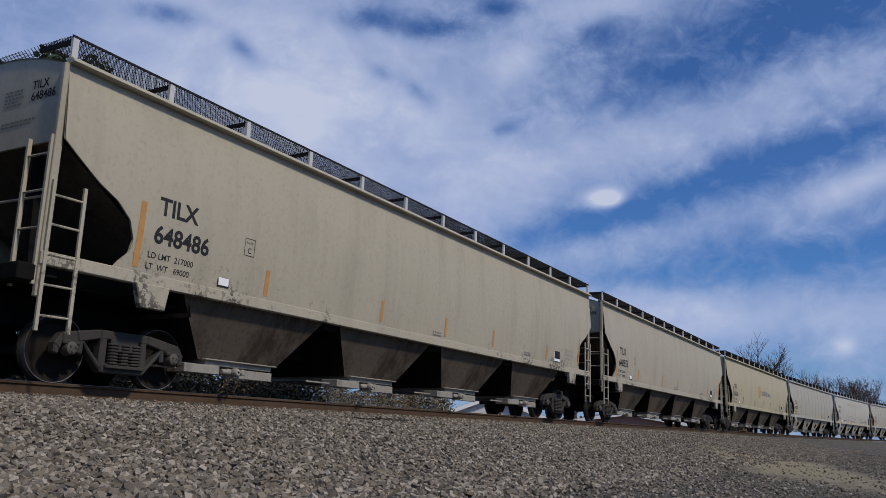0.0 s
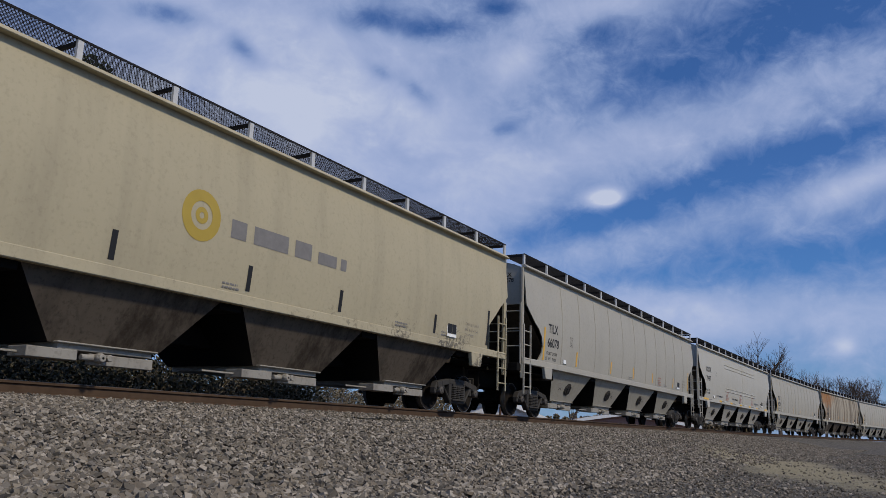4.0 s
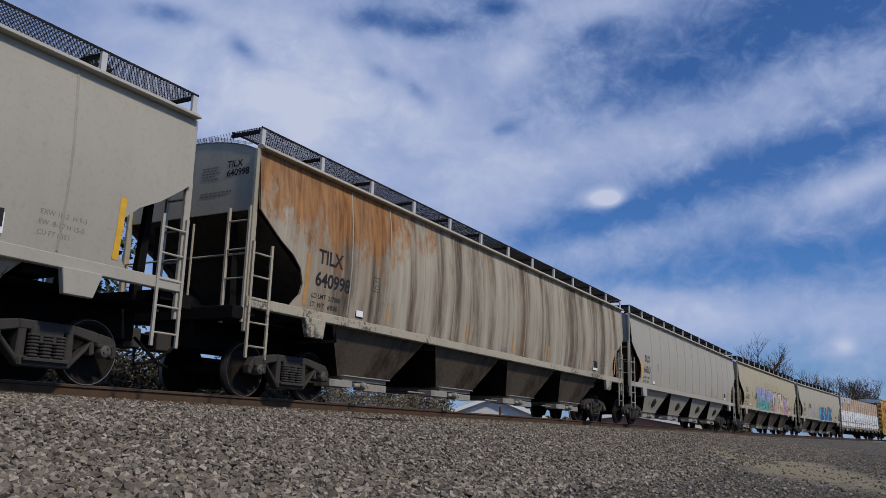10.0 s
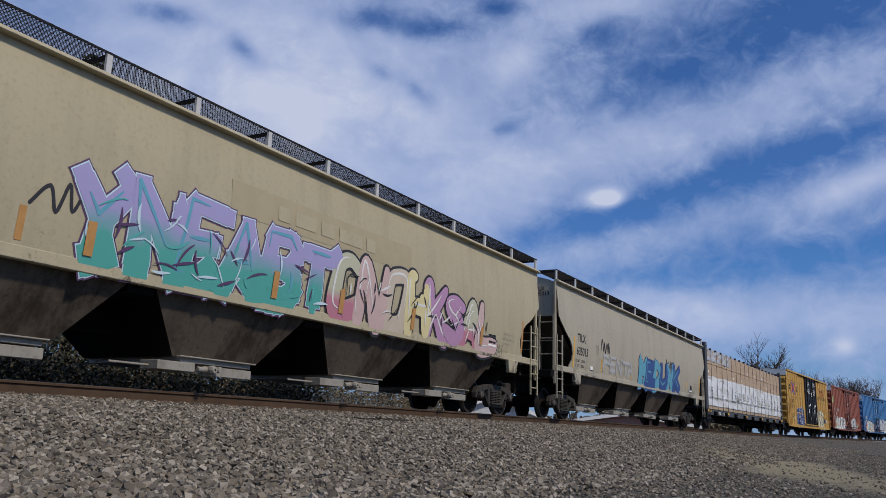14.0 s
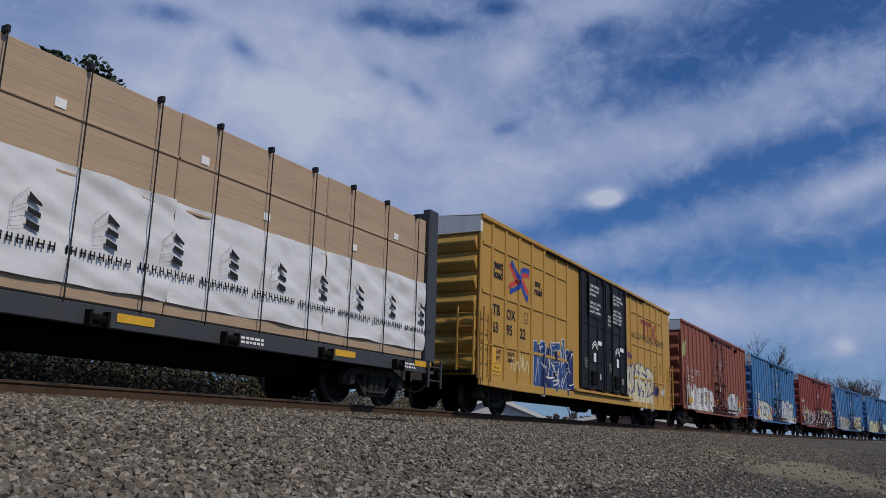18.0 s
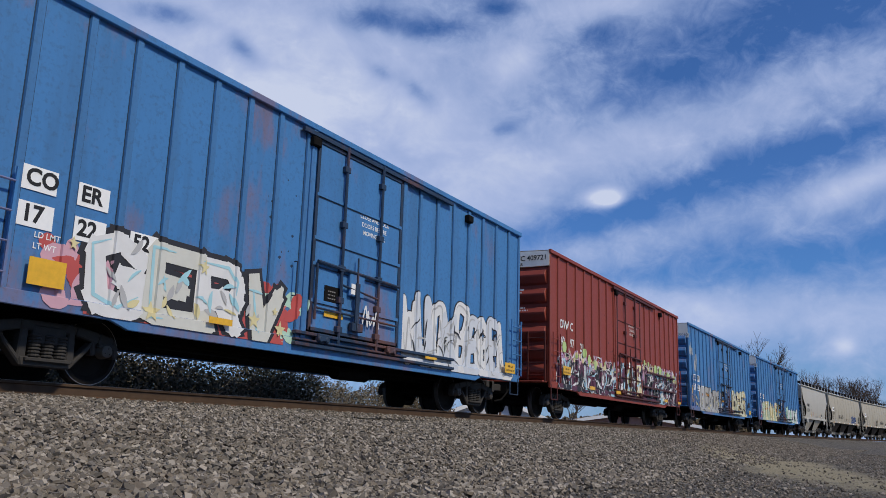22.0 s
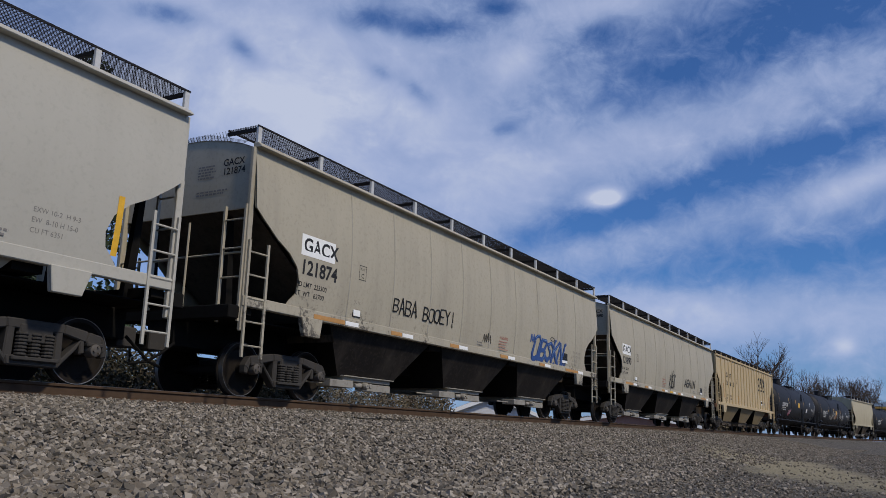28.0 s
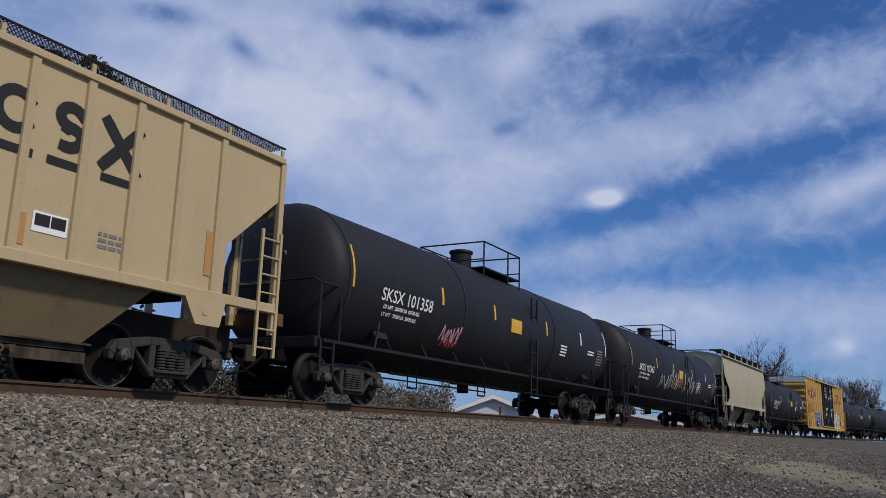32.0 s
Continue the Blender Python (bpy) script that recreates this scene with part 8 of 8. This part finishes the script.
    flicks(b, 2.2, 6.4, 0.9, 1.7, [sp("black"), sp("silver"), sp("cream")], 40, -1.634, 55, (0.2, 0.5), 0.03)
    flicks(b, 0.9, 2.2, 1.0, 1.5, [sp("cream"), sp("orange"), sp("black")], 14, -1.612, 56, (0.15, 0.4), 0.03)
    graffiti(b, "OMESE", 9.45, 0.86, 4.3, 1.35, [spray("straw", (0.66, 0.58, 0.34)), spray("pale straw", (0.62, 0.62, 0.44))], sp("navy"), -1.612, 54, 0.225, 0.04, spray("straw", (0.66, 0.58, 0.34)), "straw yellow graffiti with dark outline", sp("white"), None, True, 0.04, 0.4)
    flicks(b, 9.6, 13.6, 0.9, 1.9, [sp("black"), spray("umber", (0.20, 0.12, 0.06)), sp("black")], 40, -1.634, 57, (0.25, 0.6), 0.06)
    flicks(b, 9.6, 13.9, 1.9, 2.25, [sp("sky"), sp("cyan"), spray("straw", (0.66, 0.58, 0.34))], 18, -1.612, 58, (0.15, 0.4), 0.03)
    excess_plate(b, 14.2, 1.02)
    patch(b, 14.2, 14.75, 1.45, 1.75, DARK, -1.612, "placard")
    patch(b, 0.25, 0.37, 1.2, 2.0, YELLOW_TAPE, -1.61, "reflective_tape")
    lay_on_boxcar(b)
    b = add(make_boxcar("boxcar", "faded blue boxcar with pale green graffiti", 339.94, 15.7, BLUE, end_words=(("COER 172250", -0.42, 4.34, 0.19, True),)), 339.94, 15.7)
    box_lettering(b, [("CO", 0.84, 2.36), ("ER", 1.64, 2.34), ("17", 0.84, 1.90), ("22", 1.64, 1.88), ("50", 2.54, 1.88)], DARK, 0.30, True)
    flicks(b, 0.9, 2.0, 0.95, 1.7, [sp("orange"), sp("red"), sp("cream")], 20, -1.612, 63, (0.3, 0.6), 0.09)
    graffiti(b, "STINKO", 1.3, 0.86, 5.2, 1.15, [spray("sage", (0.45, 0.52, 0.36)), sp("cream")], sp("black"), -1.612, 61, 0.21, 0.05, [sp("orange"), spray("sage", (0.45, 0.52, 0.36))], "sage and cream graffiti", sp("white"), sp("white"), True, 0.045, 0.4)
    graffiti(b, "TERMIW", 9.8, 0.90, 4.9, 1.0, [sp("mint"), sp("white")], sp("black"), -1.612, 62, 0.2, 0.05, sp("mint"), "mint green graffiti", sp("white"), line=0.03)
    flicks(b, 9.8, 14.6, 0.95, 1.6, [sp("black"), sp("mint"), sp("white")], 40, -1.634, 64, (0.2, 0.5), 0.035)
    lay_on_boxcar(b)
    h = add(make_hopper("hopper_car", "short pale covered hopper car with two bays", 357.39, 11.45, PALE, 2, tape=((3.6, 1.62, 2.1), (5.65, 1.62, 2.1), (7.65, 1.62, 2.1), (10.3, 1.7, 2.53)), bay_count=2, bay_skin=GREY_BAY), 357.39, 11.45)
    hopper_lettering(h, "MRMX", "132544", L=11.45, limits=None)
    write(h, "WARNING", 4.1, 1.95, 0.11, RED_MARK, y, 0.002)
    bars(h, 4.1, 1.87, 0.55, 4, 0.022, RED_MARK, -1.59)
    lay_on_hopper(h)
    for s0, num, w1 in ((370.38, "121874", "223300"), (389.18, "121890", "223200")):
        h = add(make_hopper("hopper_car", "beige covered hopper car with dark bays and orange stripes", s0, 17.26, GREY_OLD, 3, seams=9, tape=(), bay_count=3, bay_skin=DARK_BAY), s0, 17.26)
        hopper_lettering(h, "GACX", num, 0.36, 1.31, 2.57, limits=(w1, "62700"), L=17.26, plate_at=(3.05, 2.35), drop=0.40)
        patch(h, 1.25, 2.24, 2.50, 2.88, WHITE, -1.623, "number_board", "white board with black lettering")
        for x, w in ((1.79, 0.95), (4.37, 0.42), (6.92, 0.42), (8.25, 0.5), (9.65, 0.46), (12.28, 0.38), (14.36, 1.1)):
            if num == "121890" or x != 8.25:
                patch(h, x, x + w, 1.43, 1.51, YELLOW_TAPE if x == 8.25 else ORANGE_TAPE, -1.566, "reflective_tape")
                patch(h, x + w + 0.02, x + w + 0.45, 1.43, 1.51, WHITE, -1.566, "reflective_tape", "dirty white reflective tape")
        warning(h, 9.54 if num == "121874" else 6.93, 1.90)
        if num == "121874":
            graffiti(h, "BABA BOOEY!", 4.34, 1.86, 2.7, 0.40, [DARK], DARK, y, 71, 0.04, 0.05, None, "black marker writing", line=0.004, spikes=0.0)
            graffiti(h, "OBSKN", 11.75, 1.56, 2.35, 0.72, [sp("blue")], sp("blue"), y, 72, 0.095, 0.35, None, "blue scrawled graffiti", spray("light blue", (0.16, 0.28, 0.50)), None, False, 0.012, 0.9)
            tag(h, 12.7, 1.42, 1.4, 0.24, sp("blue"), y, 78, 5, 0.03)
            for gx in (11.55, 11.72, 14.05, 14.22):
                tag(h, gx, 2.05 if gx < 12 else 1.55, 0.10, 0.22, sp("blue"), y, 79, 1, 0.035)
            ring = Shape()
            brush(ring, [(13.15 + 0.16 * math.cos(q * math.pi / 8), 2.27 + 0.05 * math.sin(q * math.pi / 8)) for q in range(17)], [0.010] * 17, y, False)
            put("tag", ring, DARK, h)
            tag(h, 8.6, 1.72, 0.42, 0.22, DARK, y, 73, 4, 0.014)
        else:
            graffiti(h, "KYEK", 8.05, 1.56, 0.95, 0.80, [DARK], DARK, y, 74, 0.06, 0.1, None, "black scrawled graffiti", line=0.006)
            graffiti(h, "AGAIN", 10.75, 1.80, 2.1, 0.46, [DARK], DARK, y, 75, 0.045, 0.2, None, "", line=0.006)
        lay_on_hopper(h)
    add(make_ribbed_hopper(407.61), 407.61, 17.18)
    add(make_tank(426.05, 17.1, "black tank car with white lettering and yellow tape", "SKSX 101358"), 426.05, 17.1)
    add(make_tank(444.5, 17.1, "black tank car with graffiti and worn patches", "SKSX 101362"), 444.5, 17.1)
    h = add(make_hopper("hopper_car", "short tan covered hopper car", 462.91, 12.35, CREAM, 2, tape=(), bay_count=2), 462.91, 12.35)
    lay_on_hopper(h)
    add(make_tank(476.6, 14.7, "dark brown tank car far down the train", "SKSX 101377"), 476.6, 14.7)
    add(make_tall_boxcar(492.66), 492.66, 18.86)
    for s in (512.9, 530.0, 547.1):
        add(make_tank(s, 15.6, "black tank car at the tail of the view", ""), s, 15.6)


make_ground()
make_track()
BALLAST = stone_material("grey ballast stone", ((0.036, 0.031, 0.025), (0.225, 0.192, 0.145), (0.098, 0.083, 0.064), (0.43, 0.375, 0.300), (0.245, 0.204, 0.150), (0.13, 0.102, 0.070)))
stones("ballast", 178000, (1.5, 52, 2.4, 9.9), 0.029, 5, BALLAST, "coarse grey crushed-stone ballast on the bank", 1.8)
stones("gravel", 26000, (4.0, 40, -1.5, 3.2), 0.018, 6, BALLAST, "fine grey gravel", 1.4)
make_beyond()
make_train()


# ---------------------------------------------------------------- what moves
def motions():
    times = [i * 0.5 for i in range(65)]
    for car, s0, length in CARS:
        walk(car, [(t, car_pose(s0 - travelled(t), length)) for t in times])
    for stack, s0, length, along in LUMBER_THINGS:
        walk(stack, [(t, car_pose(s0 - travelled(t), length) @ Matrix.Translation((along, 0, 0))) for t in times])
    # all wheels turn alike: one action, shared
    first = WHEELSETS[0]
    walk(first, [(i / 30, Matrix.Rotation(-travelled(i / 30) / 0.457, 4, "Y")) for i in range(961)])
    for w in WHEELSETS[1:]:
        w.rotation_mode = "QUATERNION"
        w.animation_data_create()
        w.animation_data.action = first.animation_data.action
        w.animation_data.action_slot = first.animation_data.action_slot


motions()
